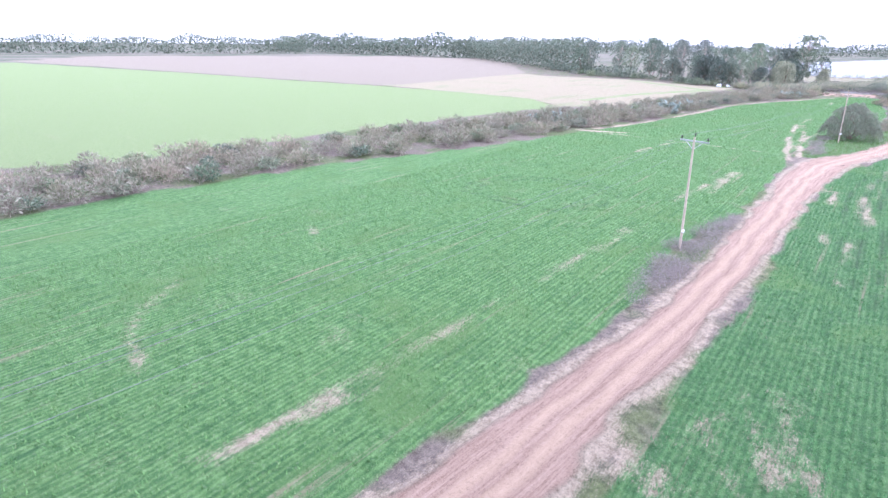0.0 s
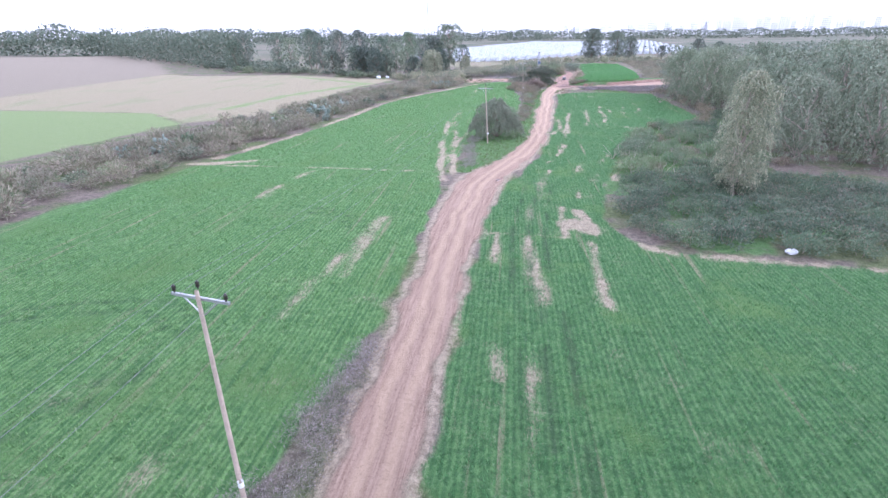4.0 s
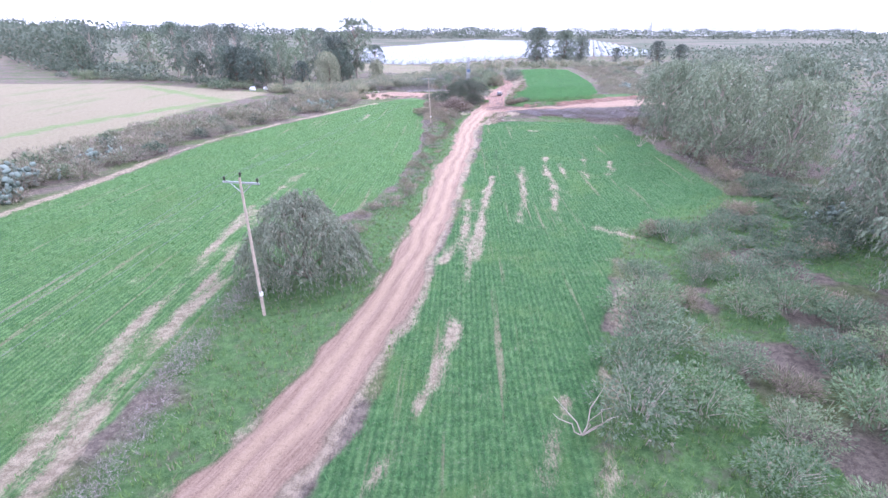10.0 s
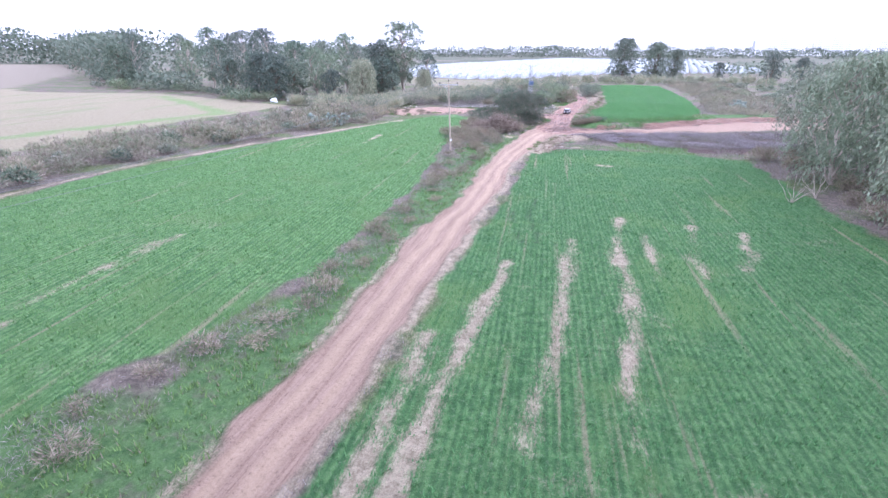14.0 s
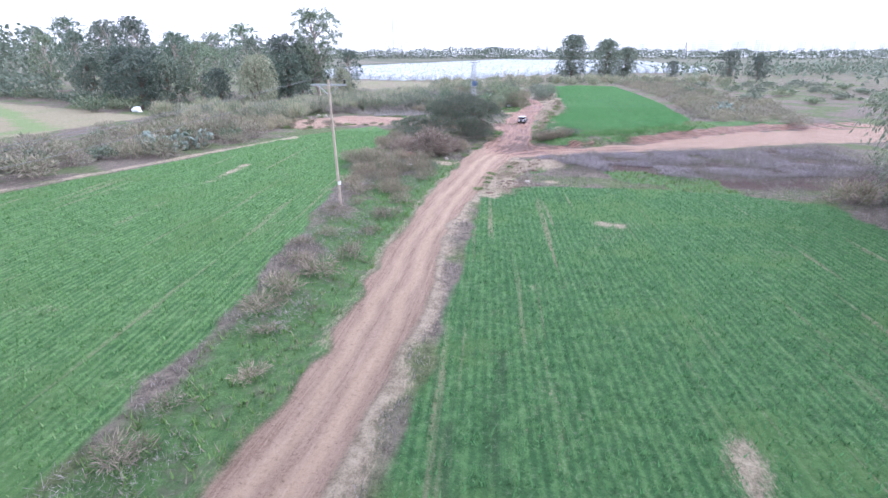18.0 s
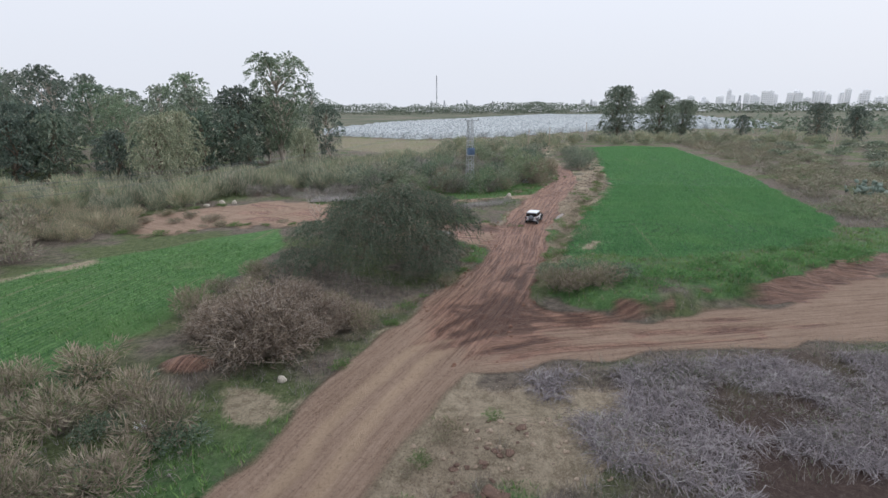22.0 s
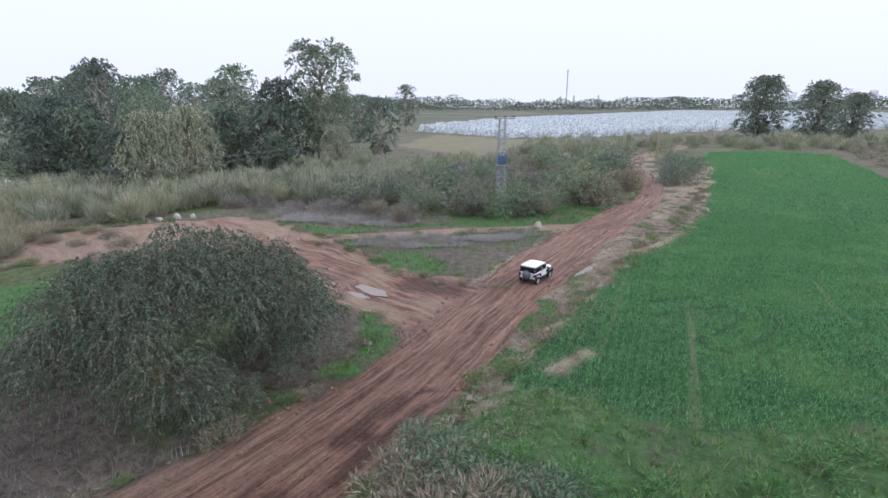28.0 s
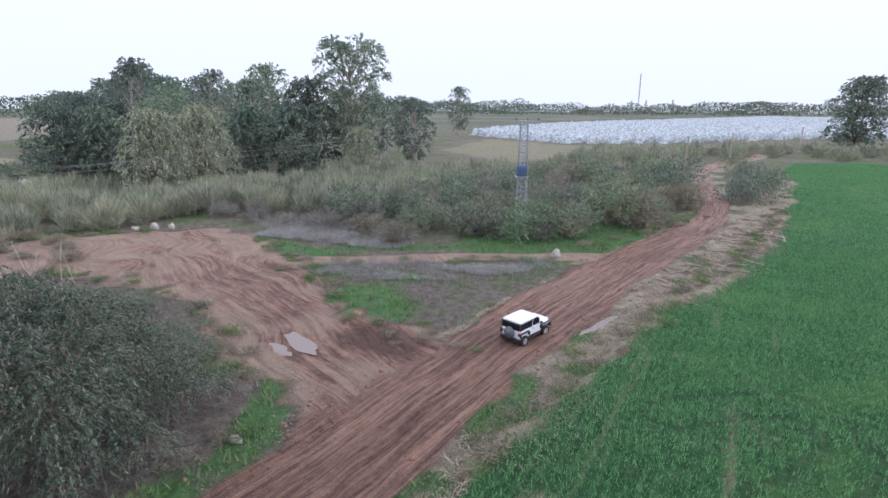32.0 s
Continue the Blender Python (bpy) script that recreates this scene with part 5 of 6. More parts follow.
leaf_straw = leafy("straw_litter", (0.19, 0.15, 0.11), (0.46, 0.39, 0.30), (0.12, 0.08, 0.06), 0.9, 0.2)
stalks(R0(41), LITTER, 700, 0.55, "pale broken stalks strewn along the field", leaf_straw)
brush = [(-7, 171.5), (-4.5, 173), (0, 172.6), (2.8, 171), (3.8, 169), (4, 167.6), (2.6, 166.2), (-1, 165.5), (-4.6, 167)]
grow("brush_dry", dry_bush, ("dry_shrub", "branchwork", "foliage"), scatter(R0(39), brush, 1.9, 0.95, (0.75, 1.2), (0.8, 1.2)) + scatter(R0(42), [(-3.4, 166), (-2.8, 156), (0.6, 156), (2.4, 166)], 2.4, 0.8, (0.55, 1.0), (0.8, 1.2)), "dry brown brush beside the track", "shrub", "brush")
grow("brush_green", bramble, ("bramble", "branchwork", "foliage"), scatter(R0(40), brush, 2.6, 0.8, (0.45, 0.75), (0.6, 0.9)), "low green bramble among dry brush", "bramble", "brush brambles")


def beside(rng, line, gap, reach, size, stretch):
    """Places strewn along a line, up to reach from it."""
    p = curve_points(line, gap)
    q = p[:, :2] + rng.normal(size=(len(p), 2)) * reach
    return [(a[0], a[1], size[0] + rng.rand() * (size[1] - size[0]), stretch[0] + rng.rand() * (stretch[1] - stretch[0])) for a in q]


green_clump = [shrub_meshes("green_clump", R0(195 + i), 0.8, 0.45, 360, 0.26, twig_grey, leaf_grass, 6, 0, 1.0, 2, 0.45, 0.1) for i in range(3)]
edges = [CLEARING[2:10], CLEARING[11:], [(15.6, 189), (17.2, 198), (18.6, 208), (21, 220), (24, 233), (26.4, 252)], [(6.0, 176), (7.9, 183), (9.5, 190), (10.4, 195)], [(13, 226), (16.6, 236), (18.2, 246), (17.6, 258)], [(9.2, 160), (10.2, 166), (12.4, 172)], [(-3, 209.5), (1, 212.8), (5.5, 216.6), (11.5, 220.6)]]
for i, line in enumerate(edges):
    grow("edge_dry%d" % i, dry_clump, ("dry_clump", "stem", "foliage"), beside(R0(240 + i), line, 1.5, 0.45, (0.35, 0.9), (0.6, 1.1)), "brown dry weed clump at the edge of the bare earth", "weeds", "edge clumps")
    grow("edge_green%d" % i, green_clump, ("grass_clump", "stem", "blade"), beside(R0(250 + i), line, 2.0, 0.6, (0.4, 1.0), (0.6, 1.1)), "green grass clump at the edge of the bare earth", "grass", "edge grass clumps")
mauve_field = [(15, 175), (17.5, 166), (30, 164), (52, 168), (52, 186), (32, 181), (25, 179.8), (18.5, 177.4)]
weeds(R0(15), mauve_field, 3500, 0.6, "grey mauve dry weeds in the hollow")
grow("bank_bush", dry_bush + bramble, ("dry_bush", "branchwork", "foliage"), [(16.4, 187.0, 1.0, 0.85), (17.6, 186.2, 0.9, 0.8), (18.9, 186.4, 1.0, 0.8), (17.6, 187.8, 1.0, 0.9), (20.0, 187.4, 0.9, 0.8), (16.2, 188.8, 0.8, 0.9)], "dull green and brown bush on the bank by the junction", "bush", "junction bushes")
leaf_lush = leafy("lush_grass", (0.05, 0.135, 0.042), (0.15, 0.31, 0.095), (0.22, 0.26, 0.13), 0.6, 0.1)
green_tuft = [shrub_meshes("green_tuft", R0(181 + i), 1.2, 0.8, 560, 0.3, twig_grey, leaf_lush, 7, 0, 1.2, 2, 0.42, 0.12) for i in range(3)]
grow("bank_weeds", green_tuft, ("weed_tuft", "branchwork", "foliage"), scatter(R0(16), [(17, 188), (22, 185.5), (34, 191.5), (41, 197.5), (39, 200.5), (24, 191.5)], 1.5, 0.85, (0.7, 1.1), (0.5, 0.9)), "low green weeds on the bank of the field", "weeds", "bank weeds")
island = [(-3, 209.8), (1, 213.2), (5.5, 217), (11.5, 221), (12.6, 219), (9, 214), (4, 210.5)]
weeds(R0(17), island, 1000, 0.5, "grey dry weeds between the two tracks", leaf_bleached)
weeds(R0(18), [(-17, 218), (-8, 215.5), (0, 217), (-2, 222), (-14, 222)], 1000, 0.6, "pale dry weeds behind the clearing", leaf_bleached)
thicket = [(-8, 221), (0, 219), (6, 224.5), (13, 228), (18, 238), (17, 256), (12, 272), (-2, 262), (-8, 245), (-12, 232)]
grow("thicket_olive", bushy, ("thicket_bush", "branchwork", "foliage"), scatter(R0(19), thicket, 3.9, 0.95, (0.8, 1.75), (0.7, 1.05)), "grey green bush in the thicket by the track", "bush", "thicket bushes")
grow("thicket_dry", dry_bush, ("dry_bush", "branchwork", "foliage"), scatter(R0(20), thicket, 4.5, 0.9, (1.0, 1.7), (0.9, 1.3)), "reddish dry bush in the thicket by the track", "bush", "thicket dry bushes")
grow("bend_bush", bushy, ("bend_bush", "branchwork", "foliage"), [(24.6, 260, 1.5, 0.9), (25.5, 268, 1.2, 0.9), (22.6, 270, 1.0, 1.0), (22.6, 255.5, 1.35, 0.85), (23, 277, 1.1, 1), (21, 284, 1.2, 1)] , "grey green bush at the bend of the track", "bush", "bend bushes")
reeds_poly = [(-45, 206), (-36, 204), (-29.8, 204.6), (-26, 209.5), (-24.6, 215), (-20, 221.5), (-12, 224.5), (-8, 228), (-8, 240), (-6, 250), (-3, 256), (-3, 268), (-16, 262), (-28, 244), (-36, 226), (-44, 216), (-56, 214)]
mauve_bush = [shrub_meshes("mauve_bush", R0(171 + i), 1.7, 1.7, 1500, 0.36, twig_grey, leaf_mauve, 10, 0, 0.7, 20, 0.36, 0.09) for i in range(3)]
grow("mauve_bush", mauve_bush, ("dry_shrub", "branchwork", "foliage"), scatter(R0(31), [(-23, 217.5), (-20, 219), (-12, 219.6), (-3, 219), (-4, 223), (-12, 223.5), (-20, 222)], 2.0, 0.95, (0.7, 1.1), (0.6, 1.0)) + scatter(R0(32), thicket, 4.4, 0.85, (1.0, 1.6), (0.9, 1.3)), "bare mauve brown shrub before the reeds", "shrub", "mauve scrub")
grow("left_brush", dry_bush, ("dry_shrub", "branchwork", "foliage"), scatter(R0(33), [(-14, 201.5), (-16, 200), (-22, 197.5), (-28, 199), (-28, 206), (-21, 206)], 2.6, 0.75, (0.5, 0.8), (0.6, 0.9)), "low dry shrub beside the clearing", "shrub", "clearing shrubs")
grow("reed", reed, ("reed_clump", "stalk", "plume"), scatter(R0(21), reeds_poly, 2.15, 0.97, (0.75, 1.1), (0.75, 1.05)), "tall green reeds with pale plumes", "reeds", "reed bed")
leaf_gold = leafy("dry_reed_blades", (0.19, 0.165, 0.11), (0.50, 0.435, 0.31), (0.20, 0.23, 0.13), 0.7, 0.2, 0.3)
gold_reed = [shrub_meshes("gold_reed", R0(145 + i), 1.6, 1.9, 800, 0.9, twig_grey, leaf_gold, 8, 0, 2.2, 3, 0.42, 0.035) for i in range(2)]
grow("gold_reed", gold_reed, ("reed_clump", "stalk", "plume"), scatter(R0(38), [(-27, 191), (-23.6, 193), (-22.6, 197), (-24, 200.5), (-29, 205), (-34, 204.5), (-44, 204), (-40, 196), (-32, 190)], 1.9, 0.95, (0.75, 1.05), (0.7, 1.0)), "golden dry reeds beside the clearing", "reeds", "dry reeds")
grow("reed_far", reed, ("reed_clump", "stalk", "plume"), scatter(R0(22), [(-10, 275), (10, 275), (15, 300), (24, 322), (60, 328), (110, 340), (110, 352), (20, 345), (0, 320), (-12, 300)], 5.0, 0.9, (1.0, 1.5), (0.6, 0.9)), "far green reeds below the netted orchard", "reeds", "far reed bed")
grow("east_dry", dry_lite, ("weed_clump", "branchwork", "foliage"), scatter(R0(23), [(44, 202), (50, 228), (55, 258), (60, 330), (80, 330), (76, 250), (60, 205)], 3.8, 0.9, (1.0, 1.6), (0.5, 0.8)), "dry brown weeds east of the far field", "weeds", "east dry weeds")
grow("east_green", bushy_lite, ("low_shrub", "branchwork", "foliage"), scatter(R0(24), [(76, 250), (66, 280), (80, 330), (130, 340), (130, 250)], 7.5, 0.9, (0.9, 1.4), (0.4, 0.6)), "low green growth beyond the far field", "shrub", "east shrubs")
grow("wood_under", bushy_lite, ("undergrowth_bush", "branchwork", "foliage"), scatter(R0(25), [(-150, 258), (-110, 250), (-62, 222), (-58, 216), (-70, 216), (-100, 240), (-150, 250)], 4.5, 0.9, (0.9, 1.4), (0.7, 1.0)), "shrub along the foot of the wood", "shrub", "wood edge shrubs")


weeds(R0(26), [(15.5, 186), (19, 188), (20, 207), (24, 224), (27.5, 240), (23.5, 242), (20, 225), (17, 207)], 2600, 0.22, "pale trampled straw along the track", leaf_straw)
weeds(R0(27), [(9.8, 158), (12.5, 160), (14, 170), (18.5, 173), (18, 176), (11.5, 174), (10, 168)], 900, 0.2, "pale straw beside the track", leaf_straw)
weeds(R0(28), [(8.6, 183.6), (10.4, 184.5), (11.8, 196), (10.6, 197.5), (9.8, 190)], 500, 0.25, "dry litter on the track's bank", leaf_straw)

# ---- prickly pears ----
pear_mat = leafy("cactus_pads", (0.10, 0.15, 0.12), (0.26, 0.32, 0.27), (0.34, 0.33, 0.24), 0.6, 0.1)
bm = bmesh.new()
bmesh.ops.create_icosphere(bm, subdivisions=1, radius=1, matrix=Matrix.Diagonal((0.24, 0.06, 0.32, 1)))
pad_me = from_bm("pad", bm, pear_mat, True)


def prickly_pear(x, y, s, rng, pads=46):
    """A clump of flat pads that grow out of one another."""
    root = new("prickly_pear")
    spots = [(rng.normal() * 1.0, rng.normal() * 0.7, 0.25) for _ in range(pads // 4)]
    for i in range(pads):
        if i < pads // 4:
            x1, y1, z1 = spots[i]
        else:
            x1, y1, z1 = spots[rng.randint(len(spots))]
            x1, y1, z1 = x1 + rng.normal() * 0.28, y1 + rng.normal() * 0.28, z1 + 0.32 + 0.1 * rng.rand()
            if z1 < 1.7:
                spots.append((x1, y1, z1))
        part("pad", pad_me, root, "", pose(x1, y1, z1, rng.normal() * 25, rng.normal() * 25, rng.rand() * 360))
    root.location, root.scale, root.rotation_euler[2] = (x, y, ground_z(x, y)), (s * 1.3, s, s), rng.rand() * 6
    tagged(root, "grey green prickly pear clump in the hedge", "cactus", "prickly pears")


for i, (x, y, s) in enumerate([(-60.4, 67.8, 1.3), (-63.5, 66, 1.1), (-48.6, 108.6, 1.45), (-46.4, 104.6, 1.3), (-50.6, 112.5, 1.2), (-47.6, 121, 1.25), (-47, 124.5, 1.15), (-28.6, 177.2, 1.35), (-30.6, 175.5, 1.2),
                               (-52.5, 93, 1.0), (56.5, 228, 1.1), (58.8, 231, 1.0), (41.8, 100.5, 1.0), (43.6, 99.4, 1.0)]):
    prickly_pear(x, y, s, R0(300 + i))


# ---- blades on the fields and verges ----
def blades(name, rng, x, y, height, width, count, mat, label, category, lean=0.35, loose=0.07):
    """Tufts of upright blades at the places given, one triangle a blade."""
    z = covers(x, y)["z"]
    x, y, z = (np.repeat(a, count) for a in (x, y, z))
    n = len(x)
    x, y = x + rng.normal(size=n) * loose, y + rng.normal(size=n) * loose
    a, h = rng.rand(n) * 6.283, height * (0.6 + 0.7 * rng.rand(n))
    dx, dy = np.cos(a) * width / 2, np.sin(a) * width / 2
    # each blade bends over to one side, and its upper face looks up
    bend = h * (0.35 + lean * rng.rand(n))
    lx, ly = np.sin(a) * bend, -np.cos(a) * bend
    v = np.stack([np.stack([x - dx, y - dy, z - 0.02], 1), np.stack([x + dx, y + dy, z - 0.02], 1), np.stack([x + lx, y + ly, z + h], 1)], 1)
    v = v[:, ::-1].reshape(-1, 3)
    me = raw_mesh(name, v, np.arange(n * 3).reshape(n, 3), mat)
    return tagged(new(name, me), label, category, kind="stuff")


def field_spots(rng, poly, x0, x1, y0, y1, row, along, ang):
    """Places in drilled rows inside a field, left out where the earth is bare."""
    u = np.arange(-260, 260, row)
    w = np.arange(-260, 260, along)
    U, W = np.meshgrid(u, w)
    U, W = U.ravel() + rng.normal(size=U.size) * row * 0.2, W.ravel() + rng.rand(W.size) * along * 3
    x, y = U * math.cos(ang) - W * math.sin(ang) + (x0 + x1) / 2, U * math.sin(ang) + W * math.cos(ang) + (y0 + y1) / 2
    k = (x > x0) & (x < x1) & (y > y0) & (y < y1)
    x, y = x[k], y[k]
    k = area_distance(x, y, poly) < -0.1
    x, y = x[k], y[k]
    c = covers(x, y)
    k = (c["soil"] < 0.3) & (c["pale"] < 0.35 + 0.3 * rng.rand(len(x))) & (c["crop"] > 0.5) & (c["tracks"] < 0.4) 
    return x[k], y[k]


fx, fy = field_spots(R0(201), CROP_A, -52, -2, -45, 195, 0.45, 0.5, -0.12)
leaf_young = leafy("young_blades", (0.046, 0.135, 0.046), (0.098, 0.228, 0.080), (0.12, 0.24, 0.09), 0.7, 0.06)
leaf_thin = leafy("thin_blades", (0.060, 0.150, 0.044), (0.148, 0.285, 0.090), (0.18, 0.27, 0.11), 0.7, 0.08)
blades("cereal_field", R0(211), fx, fy, 0.16, 0.07, 4, leaf_thin, "young green cereal in drilled rows", "crop", 0.5, 0.16)
fx, fy = field_spots(R0(202), CROP_B, -10, 37, -30, 162, 0.45, 0.42, -0.05)
blades("cereal_field", R0(212), fx, fy, 0.16, 0.07, 4, leaf_young, "young green cereal with bare strips", "crop", 0.5, 0.16)
fx, fy = field_spots(R0(203), CROP_C, 16, 56, 190, 236, 0.30, 0.14, -0.22)
blades("cereal_field", R0(213), fx, fy, 0.13, 0.036, 7, leaf_crop, "young green cereal in fine drilled rows", "crop", 0.5, 0.11)
fx, fy = field_spots(R0(205), CROP_C, 16, 56, 236, 322, 0.42, 0.24, -0.22)
blades("cereal_field", R0(216), fx, fy, 0.13, 0.075, 4, leaf_crop, "young green cereal at the far end of the field", "crop", 0.5, 0.2)
rg = R0(204)
vx, vy = -14 + rg.rand(60000) * 58, 60 + rg.rand(60000) * 185
c = covers(vx, vy)
k = (c["verge"] > 0.4) & (c["soil"] < 0.3) & (c["crop"] < 0.4) & (c["pale"] < 0.6)
blades("verge_grass", R0(214), vx[k], vy[k], 0.24, 0.06, 4, leaf_grass, "rough green grass on the verges", "grass", 0.6)
vx, vy = -6 + rg.rand(60000) * 60, 95 + rg.rand(60000) * 140
c = covers(vx, vy)
k = (c["verge"] < 0.4) & (c["soil"] < 0.25) & (c["crop"] < 0.3) & (c["pale"] < 0.5) & (rough_noise(vx, vy, 3) > 0.35)
blades("dry_grass", R0(215), vx[k], vy[k], 0.4, 0.02, 4, leaf_mauve, "thin dry grass and weed stalks", "grass", 0.6)


# ---- poles and wires ----
wood_pole = plain("weathered_pole_wood", (0.40, 0.33, 0.26), 0.85, 0, 1.5, 0.25, 0.4)
steel = plain("galvanised_steel", (0.42, 0.43, 0.44), 0.5, 0.7, 6.0, 0.2)
ceramic = plain("dark_ceramic", (0.05, 0.045, 0.04), 0.3)
white_paint = plain("white_paint", (0.75, 0.75, 0.74), 0.55, 0, 5, 0.08)
pole_tops = []


def lean_tube(a, b, r0, r1, sides=10):
    return tube([a, (np.array(a) * 2 + np.array(b)) / 3, (np.array(a) + 2 * np.array(b)) / 3, b], np.linspace(r0, r1, 4), sides)


def power_pole(x, y, top, arm_turn, height):
    """A wooden pole with a crossarm, two braces and three insulators."""
    root = new("power_pole")
    z = ground_z(x, y)
    root.location = (x, y, z)
    v, f = lean_tube((0, 0, -0.4), (top[0], top[1], height), 0.115, 0.075)
    part("shaft", raw_mesh("shaft", v, f, wood_pole, True), root)
    arm = Matrix.Translation((top[0], top[1], height - 0.35)) @ pose(0, 0, 0, 0, 0, arm_turn)
    bm = bmesh.new()
    box(bm, (0, 0.1, 0), (2.5, 0.10, 0.12), 0.015)
    part("crossarm", from_bm("crossarm", bm, steel), root, "steel crossarm", arm)
    for s in (-1, 1):
        v, f = tube([(s * 0.75, 0.1, -0.05), (s * 0.4, 0.1, -0.35), (s * 0.06, 0.1, -0.65)], [0.03] * 3, 6)
        part("brace", raw_mesh("brace", v, f, steel), root, "", arm)
    ends = []
    for s in (-1.12, 0, 1.12):
        lift = 0.06 if s else 0.38
        v, f = tube([(s, 0.1, lift), (s, 0.1, lift + 0.08), (s, 0.1, lift + 0.1), (s, 0.1, lift + 0.2), (s, 0.1, lift + 0.22), (s, 0.1, lift + 0.3)], [0.035, 0.035, 0.085, 0.05, 0.085, 0.03], 8)
        part("insulator", raw_mesh("insulator", v, f, ceramic, True), root, "", arm)
        ends.append(root.location + arm @ Vector((s, 0.1, lift + 0.3)))
    v, f = tube([(0.012 * top[0], 0, 1.5), (0.014 * top[0], 0, 1.75)], [0.118, 0.117], 10)
    part("number_band", raw_mesh("number_band", v, f, white_paint), root, "white painted band")
    tagged(root, "leaning wooden power pole with a steel crossarm", "power pole", "power line")
    pole_tops.append(ends)
    return root


power_pole(-14.9, 5.2, (-0.65, 0.75), -12, 9.6)
power_pole(-8.85, 80.9, (-0.62, 0.75), -9, 9.3)
power_pole(-1.8, 152.1, (-0.45, 0.5), 3, 8.8)


def lattice_mast(name, x, y, height, base, top, mat, bays, bar, label, category, extra=True):
    root = new(name)
    root.location = (x, y, ground_z(x, y))
    legs, rings = [], []
    for k in range(bays + 1):
        s = k / bays
        h = base + (top - base) * s
        rings.append([np.array((sx * h / 2, sy * h / 2, s * height)) for sx, sy in ((-1, -1), (1, -1), (1, 1), (-1, 1))])
    for c in range(4):
        v, f = tube([rings[0][c] - (0, 0, 0.2), rings[bays // 2][c], rings[bays][c]], [bar * 1.5] * 3, 5)
        part("leg", raw_mesh("leg", v, f, mat), root)
    braces = []
    for k in range(bays):
        for c in range(4):
            a, b = rings[k][c], rings[k + 1][(c + 1) % 4]
            braces.append(tube([a, (a + b) / 2, b], [bar] * 3, 4))
            braces.append(tube([rings[k + 1][c], (rings[k + 1][c] + b) / 2, b], [bar * 0.8] * 3, 4))
    part("bracing", raw_mesh("bracing", *joined(braces), mat), root)
    return tagged(root, label, category)


mast = lattice_mast("transformer_mast", 5.8, 229.6, 9.5, 0.95, 0.6, steel, 14, 0.032, "galvanised lattice mast with a transformer", "mast")
tank_paint = plain("blue_grey_paint", (0.13, 0.19, 0.30), 0.5, 0, 4, 0.15)
bm = bmesh.new()
box(bm, (-0.15, -0.75, 5.3), (0.95, 0.6, 0.95), 0.05)
for i in range(6):
    box(bm, (-0.5 + i * 0.14, -1.1, 5.25), (0.03, 0.12, 0.7))
part("transformer", from_bm("transformer", bm, tank_paint), mast, "blue grey transformer tank with cooling fins")
bm = bmesh.new()
box(bm, (-0.1, -0.5, 4.72), (1.1, 1.1, 0.08), 0.01)
part("platform", from_bm("platform", bm, steel), mast)
bm = bmesh.new()
box(bm, (0, -0.5, 1.6), (0.5, 0.25, 0.7), 0.03)
part("switch_box", from_bm("switch_box", bm, plain("grey_cabinet", (0.45, 0.46, 0.46), 0.5)), mast, "grey switch box")
bm = bmesh.new()
box(bm, (0.25, 0, 9.45), (2.1, 0.09, 0.11), 0.012)
part("crossarm", from_bm("crossarm", bm, steel), mast)
for s in (-0.7, 0.25, 1.2):
    v, f = tube([(s, 0, 9.5), (s, 0, 9.6), (s, 0, 9.62), (s, 0, 9.75)], [0.03, 0.03, 0.08, 0.03], 8)
    part("insulator", raw_mesh("insulator", v, f, ceramic, True), mast)
    v, f = tube([(s * 0.35 - 0.2, -0.75, 5.75), (s * 0.35 - 0.2, -0.75, 6.0), (s * 0.35 - 0.2, -0.75, 6.05)], [0.05, 0.03, 0.05], 8)
    part("bushing", raw_mesh("bushing", v, f, ceramic, True), mast)
mast.rotation_euler[2] = 0.5
mast_tops = [mast.location + Matrix.Rotation(0.5, 3, "Z") @ Vector((s, 0, 9.75)) for s in (-0.7, 0.25, 1.2)]

cable_mat = plain("aluminium_cable", (0.16, 0.16, 0.16), 0.6, 0.3)


def cable(a, b, sag, r=0.007):
    a, b = np.array(a), np.array(b)
    s = np.linspace(0, 1, 25)[:, None]
    path = a + (b - a) * s - np.array([0, 0, 4 * sag]) * s * (1 - s)
    tagged(new("power_cable", raw_mesh("power_cable", *tube(path, [r] * 25, 4), cable_mat)), "thin grey power cable between poles", "cable", "power line cables")


behind = [p + Vector((-4.5, -75, 0.2)) for p in pole_tops[0]]
for i in range(3):
    cable(behind[i], pole_tops[0][i], 1.2)
    cable(pole_tops[0][i], pole_tops[1][i], 1.2)
    cable(pole_tops[1][i], pole_tops[2][i], 1.1)
    cable(pole_tops[2][i], mast_tops[i], 1.3)
root = power_pole(-20.5, -70, (0, 0), -4, 9.6)


def plain_pole(x, y, height):
    root = new("utility_pole")
    root.location = (x, y, 0)
    v, f = lean_tube((0, 0, -0.3), (0.05, 0.05, height), 0.14, 0.10, 8)
    part("shaft", raw_mesh("shaft", v, f, wood_pole, True), root)
    bm = bmesh.new()
    box(bm, (0.05, 0.05, height - 0.3), (0.9, 0.08, 0.1), 0.01)
    part("bracket", from_bm("bracket", bm, steel), root)
    tagged(root, "plain wooden utility pole beyond the thicket", "utility pole", "far poles")
    return Vector((x + 0.05, y + 0.05, height - 0.2))


far_pts = [plain_pole(13.5, 282, 6.2), plain_pole(19.0, 306, 6.0), plain_pole(33, 350, 6.2), plain_pole(88, 300, 6.5)]
cable(mast_tops[1] - Vector((0, 0, 3)), far_pts[0], 0.6)
cable(far_pts[0], far_pts[1], 0.4)
cable(far_pts[1], far_pts[2], 0.6)

